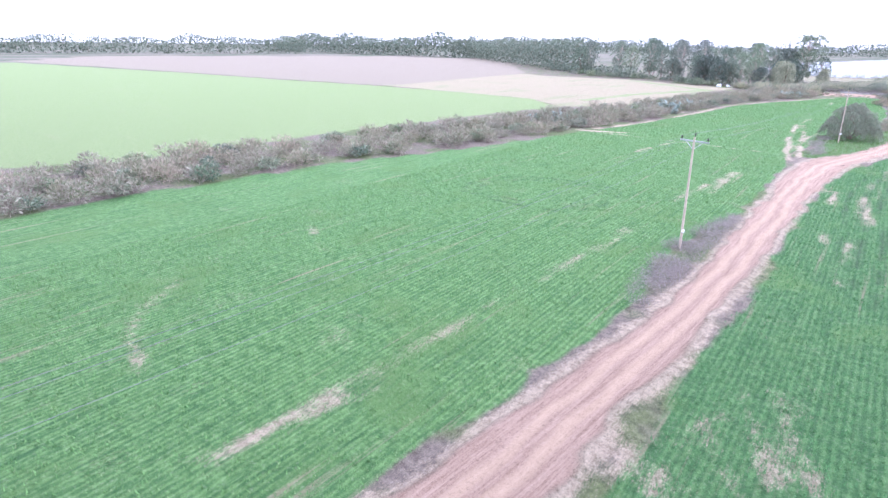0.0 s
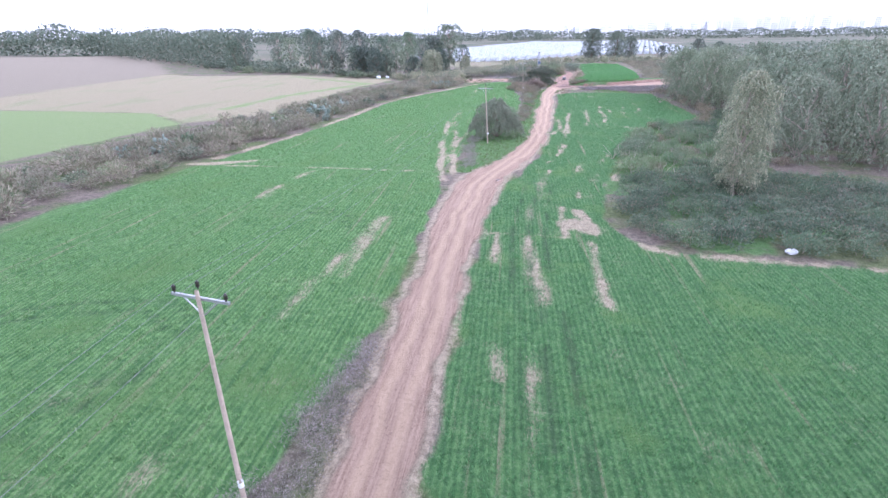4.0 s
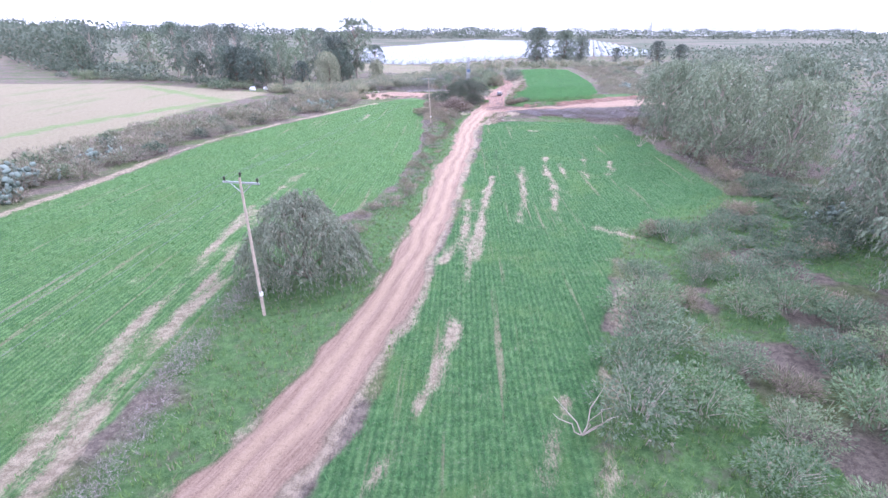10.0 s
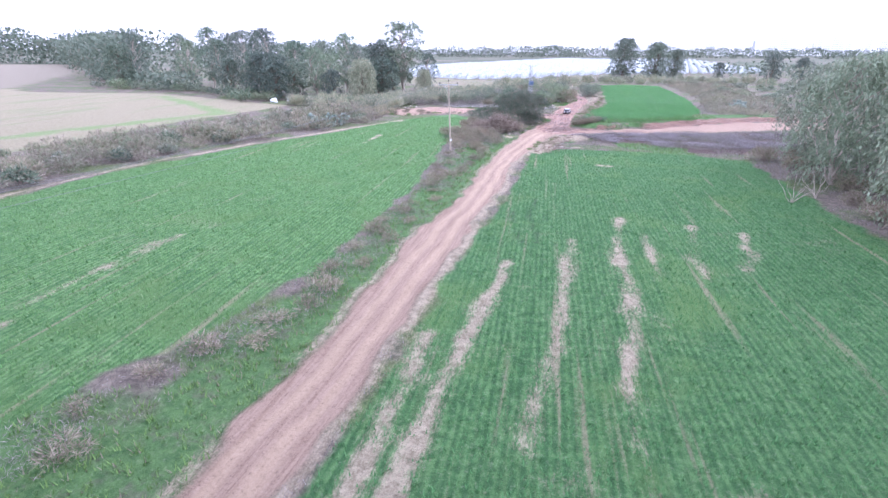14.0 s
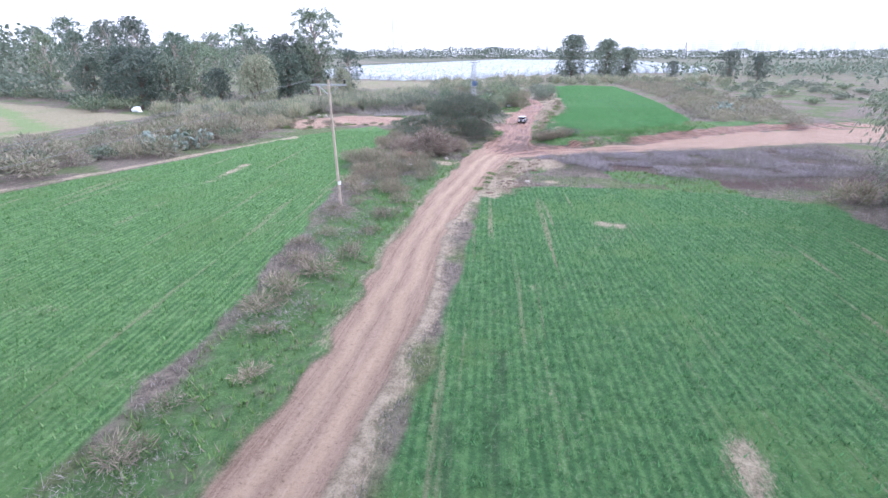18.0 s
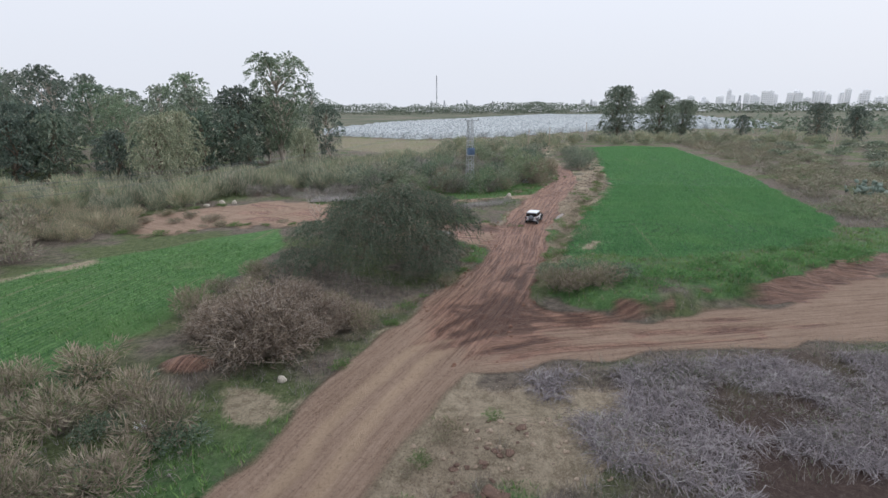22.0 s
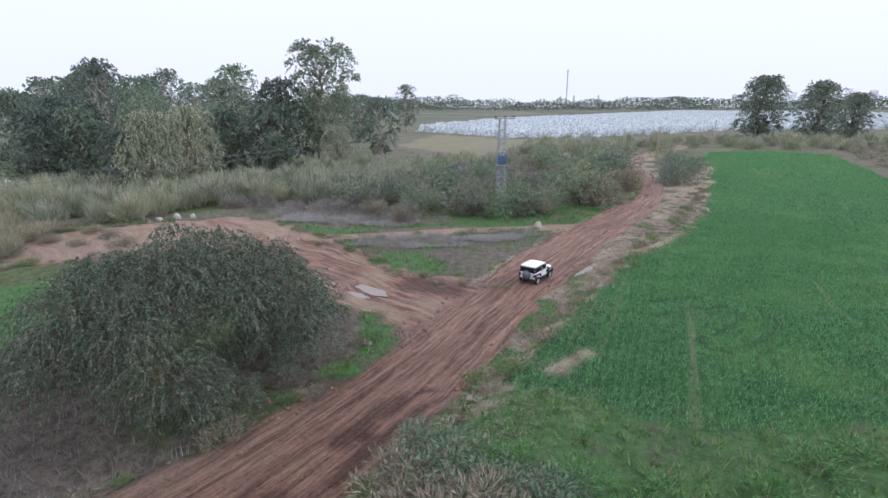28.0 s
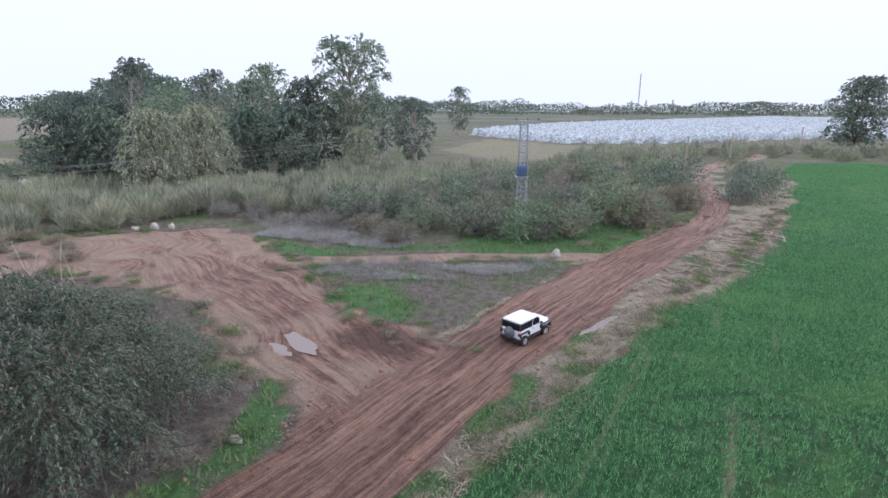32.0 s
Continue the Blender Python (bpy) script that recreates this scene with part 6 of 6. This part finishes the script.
# ---- puddles ----
m, nt, p = nodes_of("muddy_water")
p.inputs["Base Color"].default_value = (0.17, 0.125, 0.10, 1)
p.inputs["Roughness"].default_value = 0.06
p.inputs["Specular IOR Level"].default_value = 0.6
bumped(nt, p, noise_of(nt, 3.0, 3, 0.5, place_vec(nt)), 0.05, 0.02)
for i, (px, py, rx, ry, ang) in enumerate(PUDDLES):
    rp = R0(400 + i)
    a = np.arange(28) * 2 * math.pi / 28
    r = 1 + 0.16 * np.sin(2 * a + rp.rand() * 6) + 0.1 * np.sin(5 * a + rp.rand() * 6)
    ox, oy = rx * r * np.cos(a), ry * r * np.sin(a)
    x, y = px + ox * math.cos(ang) - oy * math.sin(ang), py + ox * math.sin(ang) + oy * math.cos(ang)
    z0 = ground_z(px, py) + 0.055
    bm = bmesh.new()
    top = [bm.verts.new((q, w, z0)) for q, w in zip(x, y)]
    low = [bm.verts.new((q, w, z0 - 0.12)) for q, w in zip(x, y)]
    bm.faces.new(top)
    for k in range(28):
        bm.faces.new((top[k], low[k], low[(k + 1) % 28], top[(k + 1) % 28]))
    tagged(new("puddle", from_bm("puddle", bm, m)), "shallow muddy puddle in the dirt track", "puddle", "puddles", "structure")

# ---- stones, sacks and litter ----
stone_mat = plain("pale_limestone", (0.40, 0.36, 0.30), 0.85, 0, 3, 0.25, 0.6)
sack_mat = plain("white_plastic_sack", (0.72, 0.74, 0.76), 0.4, 0, 4, 0.12, 0.5)
clod_mat = plain("red_clod", (0.20, 0.11, 0.075), 0.95, 0, 3, 0.3, 0.5)


def lump_mesh(name, rng, size, mat, rough=0.25, sub=3):
    bm = bmesh.new()
    bmesh.ops.create_icosphere(bm, subdivisions=sub, radius=1)
    off = Vector(rng.rand(3) * 50)
    for v in bm.verts:
        k = 1 + rough * (noise.noise(v.co * 1.3 + off) + 0.5 * noise.noise(v.co * 3.1 + off))
        v.co = Vector((v.co.x * size[0] * k, v.co.y * size[1] * k, max(-0.35, v.co.z) * size[2] * k))
    return from_bm(name, bm, mat, True)


for i, (x, y, sx, sy, sz) in enumerate([(-22.4, 212.4, 0.42, 0.32, 0.45), (-21.3, 213.3, 0.3, 0.24, 0.36), (-23.8, 211.4, 0.4, 0.28, 0.22), (11.75, 222.1, 0.32, 0.28, 0.5), (9.9, 195.6, 0.3, 0.16, 0.14),
                                        (4.4, 173.9, 0.22, 0.18, 0.2), (12.8, 163.7, 0.3, 0.22, 0.15)]):
    ob = new("stone", lump_mesh("stone", R0(500 + i), (sx, sy, sz), stone_mat, 0.3))
    ob.location = (x, y, ground_z(x, y) + sz * 0.3)
    tagged(ob, "pale weathered stone lying on the bare ground", "stone", "pale stones")
for x, y, s, lab in ((18.9, 35.0, 0.45, "crumpled white plastic sack at the bramble's edge"), (-61.5, 218.0, 0.9, "white sack of rubbish beside the field"), (-58.5, 221.0, 0.7, "white sack of rubbish beside the field"), (13.6, 236.5, 0.45, "white litter caught in the bushes"), (0.9, 169.9, 0.26, "crumpled white litter lying in the brush")):
    ob = new("plastic_sack", lump_mesh("plastic_sack", R0(int(x * 7) % 97 + 3), (s, s * 0.75, s * 0.8), sack_mat, 0.6))
    ob.location = (x, y, ground_z(x, y) + s * 0.28)
    tagged(ob, lab, "sack", "white sacks")
rc = R0(77)
clod_me = [lump_mesh("clod", R0(600 + i), (0.16, 0.13, 0.11), clod_mat, 0.5, 2) for i in range(4)]
made = 0
qx, qy = 8 + rc.rand(2500) * 16, 176 + rc.rand(2500) * 48
d, w, off, arc = line_distance(qx, qy, ROAD_LINE, ROAD_LINE[:, 2])
k = np.abs(d - w / 2) < 0.9
qx, qy = qx[k][:170], qy[k][:170]
qz = covers(qx, qy)["z"]
for x, y, z in zip(qx, qy, qz):
    ob = new("clod", clod_me[made % 4])
    s = 0.25 + rc.rand() * 0.5
    ob.location, ob.scale, ob.rotation_euler[2] = (x, y, z), (s, s, s), rc.rand() * 6
    tagged(ob, "red clod of dried mud on the track's edge", "clod", "mud clods")
    made += 1
rub = R0(78)
rubble_mat = plain("tan_rubble", (0.29, 0.225, 0.165), 0.9, 0, 3, 0.3, 0.5)
rubble_me = [lump_mesh("rubble", R0(610 + i), (0.17, 0.13, 0.1), rubble_mat, 0.6, 2) for i in range(4)]
rx, ry = 16 + rub.normal(size=110) * 2.0, 170.8 + rub.normal(size=110) * 1.0
for i, (x, y, z) in enumerate(zip(rx, ry, covers(rx, ry)["z"])):
    ob = new("rubble_stone", rubble_me[i % 4])
    s = 0.2 + rub.rand() ** 2 * 0.6
    ob.location, ob.scale, ob.rotation_euler[2] = (x, y, z), (s, s, s), rub.rand() * 6
    tagged(ob, "tan stone of the rubble heap beside the track", "stone", "rubble heap")
sod = R0(79)
sod_mat = plain("dark_sod", (0.12, 0.075, 0.055), 0.95, 0, 3, 0.35, 0.6)
sod_me = [lump_mesh("sod", R0(620 + i), (0.34, 0.24, 0.06), sod_mat, 0.7, 2) for i in range(4)]
t = sod.rand(80)
sx, sy = 10.2 + 3.6 * t + sod.normal(size=80) * 0.7, 160 + 12 * t + sod.normal(size=80) * 0.9
for i, (x, y, z) in enumerate(zip(sx, sy, covers(sx, sy)["z"])):
    ob = new("sod", sod_me[i % 4])
    q = 0.25 + sod.rand() ** 3 * 1.0
    ob.location, ob.scale, ob.rotation_euler[2] = (x, y, z), (q, q, q), sod.rand() * 6
    tagged(ob, "dark red sod lying on pale sandy earth", "clod", "dark sods")
stick = R0(80)
stick_mat = [bark_pale, twig_grey, bark_dark]
t = stick.rand(70)
kx, ky = 21.2 + 4.6 * t + stick.normal(size=70) * 0.9, 221 + 24 * t + stick.normal(size=70) * 1.2
for i, (x, y, z) in enumerate(zip(kx, ky, covers(kx, ky)["z"])):
    ln = 0.5 + 1.1 * stick.rand()
    a = -0.9 + stick.normal() * 0.6
    path = limb(stick, (-ln * math.cos(a), -ln * math.sin(a), 0.03), (ln * math.cos(a), ln * math.sin(a), 0.05), 0.03, 5)
    ob = new("fallen_branch", raw_mesh("fallen_branch", *tube(path, np.linspace(0.05, 0.02, 5), 5), stick_mat[i % 3], True))
    ob.location = (x, y, z)
    tagged(ob, "broken bare branch lying beside the track", "branch", "fallen branches")
# bare branches sticking out of the scrub
for i, (x, y) in enumerate([(14.4, 59.6), (10.2, 70.5), (16.2, 57.8), (33.5, 137.5), (36.5, 139.6), (-2.6, 196.5), (0.6, 194.4)]):
    rb = R0(700 + i)
    ob, base = new("dead_branch"), (1.2 if i < 5 else 3.6)
    for k in range(7):
        a = rb.rand() * 6.28
        v, f = tube(limb(rb, (0, 0, 0.0), (1.5 * math.cos(a), 1.5 * math.sin(a), base + rb.rand() * 1.6), 0.2), np.linspace(0.04, 0.01, 5), 5)
        part("branch", raw_mesh("branch", v, f, bark_pale, True), ob)
    ob.location = (x, y, ground_z(x, y) - 0.05)
    tagged(ob, "bare pale dead branches rising from the scrub", "branch", "dead branches")

# ---- netted orchard ----
m, nt, p = nodes_of("white_netting")
v = object_vec(nt)
fold = noise_of(nt, 1.3, 4, 0.7, v)
weave = noise_of(nt, 9.0, 3, 0.8, v)
tone = math_of(nt, "MULTIPLY_ADD", fold, 0.7, math_of(nt, "MULTIPLY", weave, 0.3))
nt.links.new(mixed(nt, ranged(nt, tone, 0.35, 0.62), (0.13, 0.15, 0.15), (0.50, 0.53, 0.54)), p.inputs["Base Color"])
p.inputs["Roughness"].default_value = 0.8
bumped(nt, p, tone, 0.6, 0.3)
NET = [(-78, 376), (-28, 346), (0, 364), (46, 430), (100, 455), (150, 475), (212, 960), (70, 1080), (-80, 500)]
net_dir = np.array([0.22, 0.975])
net_side = np.array([0.975, -0.22])
rn = R0(88)
for k in range(64):
    origin = np.array([-170, 430.0]) + net_side * k * 5.4
    s = np.arange(-260, 700, 1.8)
    px, py = origin[0] + net_dir[0] * s, origin[1] + net_dir[1] * s
    inside = area_distance(px, py, NET) < 0
    if inside.sum() < 6:
        continue
    s = s[inside][:300]
    hump = 0.72 + 0.2 * rn.rand(len(s)) + 0.3 * np.sin(s * 1.745)
    arc = np.linspace(0, math.pi, 8)
    cx, cy = origin[0] + net_dir[0] * s, origin[1] + net_dir[1] * s
    wob = rn.normal(size=(len(s), 8)) * 0.16
    rad = (1.95 * hump)[:, None] + wob
    vx = cx[:, None] + net_side[0] * np.cos(arc) * rad
    vy = cy[:, None] + net_side[1] * np.cos(arc) * rad
    vz = np.sin(arc) ** 0.7 * (2.7 * hump)[:, None] + wob * 0.5 - 0.15
    vz[0] = vz[-1] = 0
    grid = np.arange(len(s) * 8).reshape(len(s), 8)
    fq = np.stack([grid[:-1, :-1], grid[1:, :-1], grid[1:, 1:], grid[:-1, 1:]], -1).reshape(-1, 4)
    tagged(new("orchard_net", raw_mesh("orchard_net", np.stack([vx, vy, vz], -1).reshape(-1, 3), fq, m, True)), "row of fruit trees wrapped in white netting", "orchard row", "netted orchard")

# ---- far distance ----
leaf_far = leafy("far_leaves", (0.105, 0.135, 0.10), (0.185, 0.225, 0.16), (0.22, 0.23, 0.17), 0.7)


def far_belt(name, rng, a, b, depth, height, n, mat, label, leaf=3.0):
    a, b = np.array(a, float), np.array(b, float)
    s = rng.rand(n, 1)
    q = a + (b - a) * s + (rng.rand(n, 2) - 0.5) * depth
    top = height * (0.55 + 0.75 * rough_noise(q[:, 0], q[:, 1], height * 1.4))
    pts = np.column_stack([q, top * rng.rand(n) ** 0.7])
    v, f = leaf_quads(rng, pts, leaf, leaf * 0.6)
    tagged(new(name, raw_mesh(name, v, f, mat)), label, "trees", kind="stuff")


far_belt("far_woods", R0(801), (-160, 290), (-420, 520), 24, 19, 16000, leaf_far, "far belt of gum trees behind the ploughed field", 1.7)
far_belt("far_woods", R0(802), (-400, 500), (-900, 560), 30, 25, 10000, leaf_far, "far belt of gum trees on the skyline", 3.0)
far_belt("far_woods", R0(803), (-700, 480), (-900, 100), 30, 21, 8000, leaf_far, "far belt of trees on the skyline", 3.0)
far_belt("far_woods", R0(804), (-620, 960), (60, 1190), 40, 19, 15000, leaf_far, "dark woodland beyond the orchard", 2.6)
far_belt("far_woods", R0(805), (-20, 1250), (900, 1300), 40, 17, 11000, leaf_far, "dark woodland below the towers", 3.5)
far_belt("far_woods", R0(806), (120, 420), (420, 560), 60, 7, 4200, leaf_far, "green orchards beyond the far field", 2.0)
far_belt("far_woods", R0(807), (150, 300), (420, 330), 70, 8, 3600, leaf_far, "green orchards beyond the weeds", 2.0)
far_belt("far_woods", R0(808), (110, 200), (330, 215), 60, 11, 12000, leaf_far, "woodland beyond the weeping trees", 1.1)
far_belt("far_woods", R0(809), (118, 80), (280, 130), 50, 13, 12000, leaf_far, "woodland east of the scrub", 1.1)
far_belt("far_woods", R0(810), (400, 650), (1000, 700), 60, 16, 3500, leaf_far, "far tree belts on the plain", 3.0)
far_belt("far_woods", R0(811), (-190, 300), (-110, 250), 12, 5, 2600, leaf_far, "low scrub below the wood", 1.2)
far_belt("far_woods", R0(812), (-1400, 900), (-500, 1500), 60, 30, 9000, leaf_far, "far woods on the western plain", 4.5)

tower_mat = plain("pale_render", (0.88, 0.88, 0.89), 0.8, 0, 0.05, 0.04)
tower_dark = plain("window_bands", (0.42, 0.44, 0.47), 0.5, 0, 0.05, 0.15)
rb = R0(90)


def apartment_tower(x, y, w, d, h, turn):
    root = new("apartment_tower")
    bm = bmesh.new()
    box(bm, (0, 0, h / 2), (w, d, h))
    box(bm, (0, 0, h + 1.5), (w * 0.4, d * 0.5, 5))
    part("wall", from_bm("wall", bm, tower_mat), root)
    for s in (-0.3, 0.02, 0.31):
        bm = bmesh.new()
        box(bm, (0, 0, 0), (w * 0.16, 0.8, 2.6))
        pane = from_bm("window", bm, tower_dark)
        for k in range(int(h / 6.4)):
            part("window", pane, root, "", pose(s * w, -d / 2 - 0.3, 4 + k * 6.4))
    root.location, root.rotation_euler[2] = (x, y, 0), turn
    tagged(root, "pale high apartment tower on the skyline", "building", "city towers")


for i in range(64):
    s = i / 63 + rb.normal() * 0.01
    x, y = 350 + s * 1050, 2330 - s * 300
    apartment_tower(x, y + rb.rand() * 160, 15 + rb.rand() * 9, 18, 30 + rb.rand() * 30 + 16 * (0.35 < s < 0.75) - 14 * (i % 4 == 0), -0.3)
for i in range(12):
    apartment_tower(190 + i * 26 + rb.rand() * 14, 2250 + rb.rand() * 150, 16 + rb.rand() * 10, 18, 18 + rb.rand() * 22, -0.1)
for i in range(16):
    bm = bmesh.new()
    w, h = 40 + rb.rand() * 60, 7 + rb.rand() * 8
    box(bm, (0, 0, h / 2), (w, 30, h), 0.5)
    root = new("warehouse")
    part("wall", from_bm("wall", bm, tower_mat), root)
    bm = bmesh.new()
    box(bm, (0, 0, h + 0.4), (w + 1, 31, 0.8), 0.2)
    part("roof", from_bm("roof", bm, white_paint), root)
    root.location = (-900 + i * 125 + rb.rand() * 60, 1750 + rb.rand() * 250, 0)
    tagged(root, "low pale warehouse on the far plain", "building", "far warehouses")
pylon_steel = plain("far_pylon_steel", (0.42, 0.43, 0.45), 0.7, 0.2)
for x, y, h in ((-210, 1500, 30), (-150, 1480, 30), (-255, 1560, 30), (-90, 1520, 28), (150, 1500, 30), (430, 1350, 34), (-640, 1100, 28)):
    lattice_mast("pylon", x, y, h, 7, 1.6, pylon_steel, 6, 0.35, "far steel pylon of a power line", "pylon")
lattice_mast("pylon", 150, 185, 26, 5, 1.2, pylon_steel, 8, 0.09, "steel pylon above the wood", "pylon")
lattice_mast("radio_mast", -275, 1750, 104, 2.4, 2.0, pylon_steel, 20, 0.25, "thin high radio mast on the plain", "mast")


# ---- the white off-road car ----
car_white = plain("white_car_paint", (0.78, 0.79, 0.80), 0.25, 0, 2, 0.04)
car_black = plain("black_plastic", (0.03, 0.03, 0.032), 0.6, 0, 4, 0.2)
rubber = plain("tyre_rubber", (0.022, 0.021, 0.021), 0.85, 0, 8, 0.3, 0.3)
rim_metal = plain("alloy_rim", (0.62, 0.62, 0.63), 0.35, 0.8)
cover_grey = plain("grey_wheel_cover", (0.13, 0.135, 0.15), 0.6, 0, 6, 0.12)
red_lamp = plain("red_lamp_glass", (0.30, 0.02, 0.02), 0.25)
m, nt, p = nodes_of("tinted_glass")
p.inputs["Base Color"].default_value, p.inputs["Roughness"].default_value = (0.012, 0.013, 0.016, 1), 0.06
dark_glass = m
car = new("offroad_car")


def car_part(name, mat, boxes, bevel=0.03, parent=None, label="", smooth=False):
    bm = bmesh.new()
    for c, s in boxes:
        box(bm, c, s, min(bevel, min(s) * 0.4))
    return part(name, from_bm(name, bm, mat, smooth), parent or car, label)


# forward is +y; wheelbase 2.4 m, width 1.7 m, height 1.8 m
body = car_part("body", car_white, [((0, -0.55, 0.86), (1.5, 2.1, 0.56)), ((0, 0.62, 0.80), (1.46, 0.5, 0.5))], 0.05, None, "white steel body tub")
car_part("hood", car_white, [((0, 1.18, 1.0), (1.24, 1.15, 0.24))], 0.07)
car_part("grille", car_white, [((0, 1.78, 0.88), (1.2, 0.08, 0.5))], 0.03)
for sx in (-1, 1):
    for k in range(3):
        car_part("grille_slot", car_black, [((sx * (0.08 + k * 0.13), 1.825, 0.92), (0.06, 0.012, 0.3))], 0.005)
    car_part("headlight", rim_metal, [((sx * 0.47, 1.82, 0.95), (0.2, 0.05, 0.2))], 0.05)
    car_part("front_fender", car_white, [((sx * 0.72, 1.15, 0.98), (0.36, 1.0, 0.1))], 0.04)
    car_part("wheel_flare", car_black, [((sx * 0.80, 1.15, 1.0), (0.2, 1.02, 0.07)), ((sx * 0.80, 0.66, 0.86), (0.2, 0.07, 0.3)), ((sx * 0.80, 1.64, 0.88), (0.2, 0.07, 0.26))], 0.025)
    car_part("wheel_flare", car_black, [((sx * 0.80, -1.15, 1.0), (0.18, 0.86, 0.07)), ((sx * 0.80, -1.6, 0.86), (0.18, 0.07, 0.3)), ((sx * 0.80, -0.7, 0.86), (0.18, 0.07, 0.3))], 0.025)
    car_part("side_step", car_black, [((sx * 0.80, 0.0, 0.5), (0.14, 1.3, 0.07))], 0.02)
    door = car_part("door", car_white, [((sx * 0.755, 0.12, 0.9), (0.035, 0.86, 0.56)), ((sx * 0.735, 0.55, 1.35), (0.03, 0.05, 0.36)), ((sx * 0.735, -0.27, 1.35), (0.03, 0.06, 0.36))], 0.012)
    car_part("window", dark_glass, [((sx * 0.735, 0.14, 1.36), (0.02, 0.76, 0.36))], 0.005, door)
    car_part("handle", car_black, [((sx * 0.782, -0.2, 1.02), (0.02, 0.14, 0.035))], 0.006, door)
    car_part("mirror", car_black, [((sx * 0.92, 0.5, 1.26), (0.2, 0.1, 0.16))], 0.03)
    car_part("side_window", dark_glass, [((sx * 0.735, -0.95, 1.38), (0.03, 1.15, 0.42))], 0.01, None, "dark tinted side window")
    car_part("tail_light", red_lamp, [((sx * 0.66, -1.625, 0.92), (0.14, 0.05, 0.2))], 0.015, None, "red tail light")
    for y in (-1.15, 1.2):
        wheel = new("wheel")
        wheel.parent, wheel.location = car, (sx * 0.75, y, 0.39)
        prof = [(-0.11, 0.22), (-0.125, 0.34), (-0.10, 0.385), (0.0, 0.392), (0.10, 0.385), (0.125, 0.34), (0.11, 0.22)]
        a = np.arange(24) * 2 * math.pi / 24
        vv = np.array([[(o, r * math.cos(t), r * math.sin(t)) for t in a] for o, r in prof]).reshape(-1, 3)
        ii = np.arange(7 * 24).reshape(7, 24)
        ff = np.stack([ii[:-1], np.roll(ii[:-1], -1, 1), np.roll(ii[1:], -1, 1), ii[1:]], -1).reshape(-1, 4)
        part("tyre", raw_mesh("tyre", vv, ff, rubber, True), wheel)
        bm = bmesh.new()
        bmesh.ops.create_cone(bm, cap_ends=True, segments=24, radius1=0.225, radius2=0.225, depth=0.2, matrix=Matrix.Rotation(math.pi / 2, 4, "Y"))
        for k in range(5):
            q = k * 2 * math.pi / 5
            box(bm, (sx * 0.105, 0.11 * math.cos(q), 0.11 * math.sin(q)), (0.03, 0.05, 0.05), 0.01)
        part("rim", from_bm("rim", bm, rim_metal), wheel, "bright alloy rim")
car_part("hardtop", car_white, [((0, -0.62, 1.69), (1.46, 1.98, 0.14)), ((0, 0.40, 1.69), (1.4, 0.12, 0.08))], 0.06, None, "white hard top")
car_part("top_frame", car_black, [((sx * 0.735, -1.56, 1.38), (0.05, 0.1, 0.5)) for sx in (-1, 1)] + [((sx * 0.735, -0.34, 1.38), (0.045, 0.08, 0.5)) for sx in (-1, 1)] + [((0, -1.6, 1.6), (1.46, 0.06, 0.09))], 0.015)
car_part("rear_window", dark_glass, [((0, -1.585, 1.37), (1.36, 0.04, 0.42))], 0.012, None, "dark tinted rear window")
screen = car_part("windscreen", dark_glass, [((0, 0, 0), (1.34, 0.03, 0.42))], 0.01)
screen.matrix_local = pose(0, 0.53, 1.42, 14, 0, 0)
car_part("screen_frame", car_white, [((0, 0.60, 1.18), (1.42, 0.07, 0.08)), ((0, 0.44, 1.64), (1.42, 0.07, 0.07))], 0.02)
car_part("tailgate", car_white, [((0, -1.612, 0.88), (1.0, 0.03, 0.5))], 0.012)
car_part("rear_bumper", car_black, [((0, -1.72, 0.56), (1.5, 0.18, 0.16))], 0.03)
car_part("front_bumper", car_black, [((0, 1.93, 0.6), (1.55, 0.18, 0.16))], 0.03)
car_part("number_plate", white_paint, [((-0.5, -1.635, 0.8), (0.3, 0.015, 0.13))], 0.004)
bm = bmesh.new()
bmesh.ops.create_cone(bm, cap_ends=True, segments=32, radius1=0.385, radius2=0.37, depth=0.24, matrix=Matrix.Translation((0.0, -1.80, 0.98)) @ Matrix.Rotation(math.pi / 2, 4, "X"))
bmesh.ops.bevel(bm, geom=[e for e in bm.edges if abs((e.verts[0].co - e.verts[1].co).y) < 0.01], offset=0.04, segments=2, affect="EDGES")
part("spare_wheel", from_bm("spare_wheel", bm, cover_grey, True), car, "spare wheel in a grey cover")
car_part("chassis", car_black, [((0, 0.1, 0.46), (0.9, 3.3, 0.16)), ((0, 1.2, 0.39), (1.4, 0.09, 0.09)), ((0, -1.15, 0.39), (1.4, 0.09, 0.09))], 0.02)
car.location = (CAR[0], CAR[1], ground_z(CAR[0], CAR[1]) + 0.02)
car.rotation_euler[2] = radians(CAR[2])
tagged(car, "white two-door off-road car with a hard top", "car")

# ---- true size ----
# the plan above is drawn at 1 : PLAN; the car is already at its true size
for ob in list(scene.objects):
    if ob.parent is None and ob.type in ("MESH", "EMPTY"):
        ob.matrix_basis = (Matrix.Translation(ob.location * (PLAN - 1)) if ob is car else Matrix.Scale(PLAN, 4)) @ ob.matrix_basis
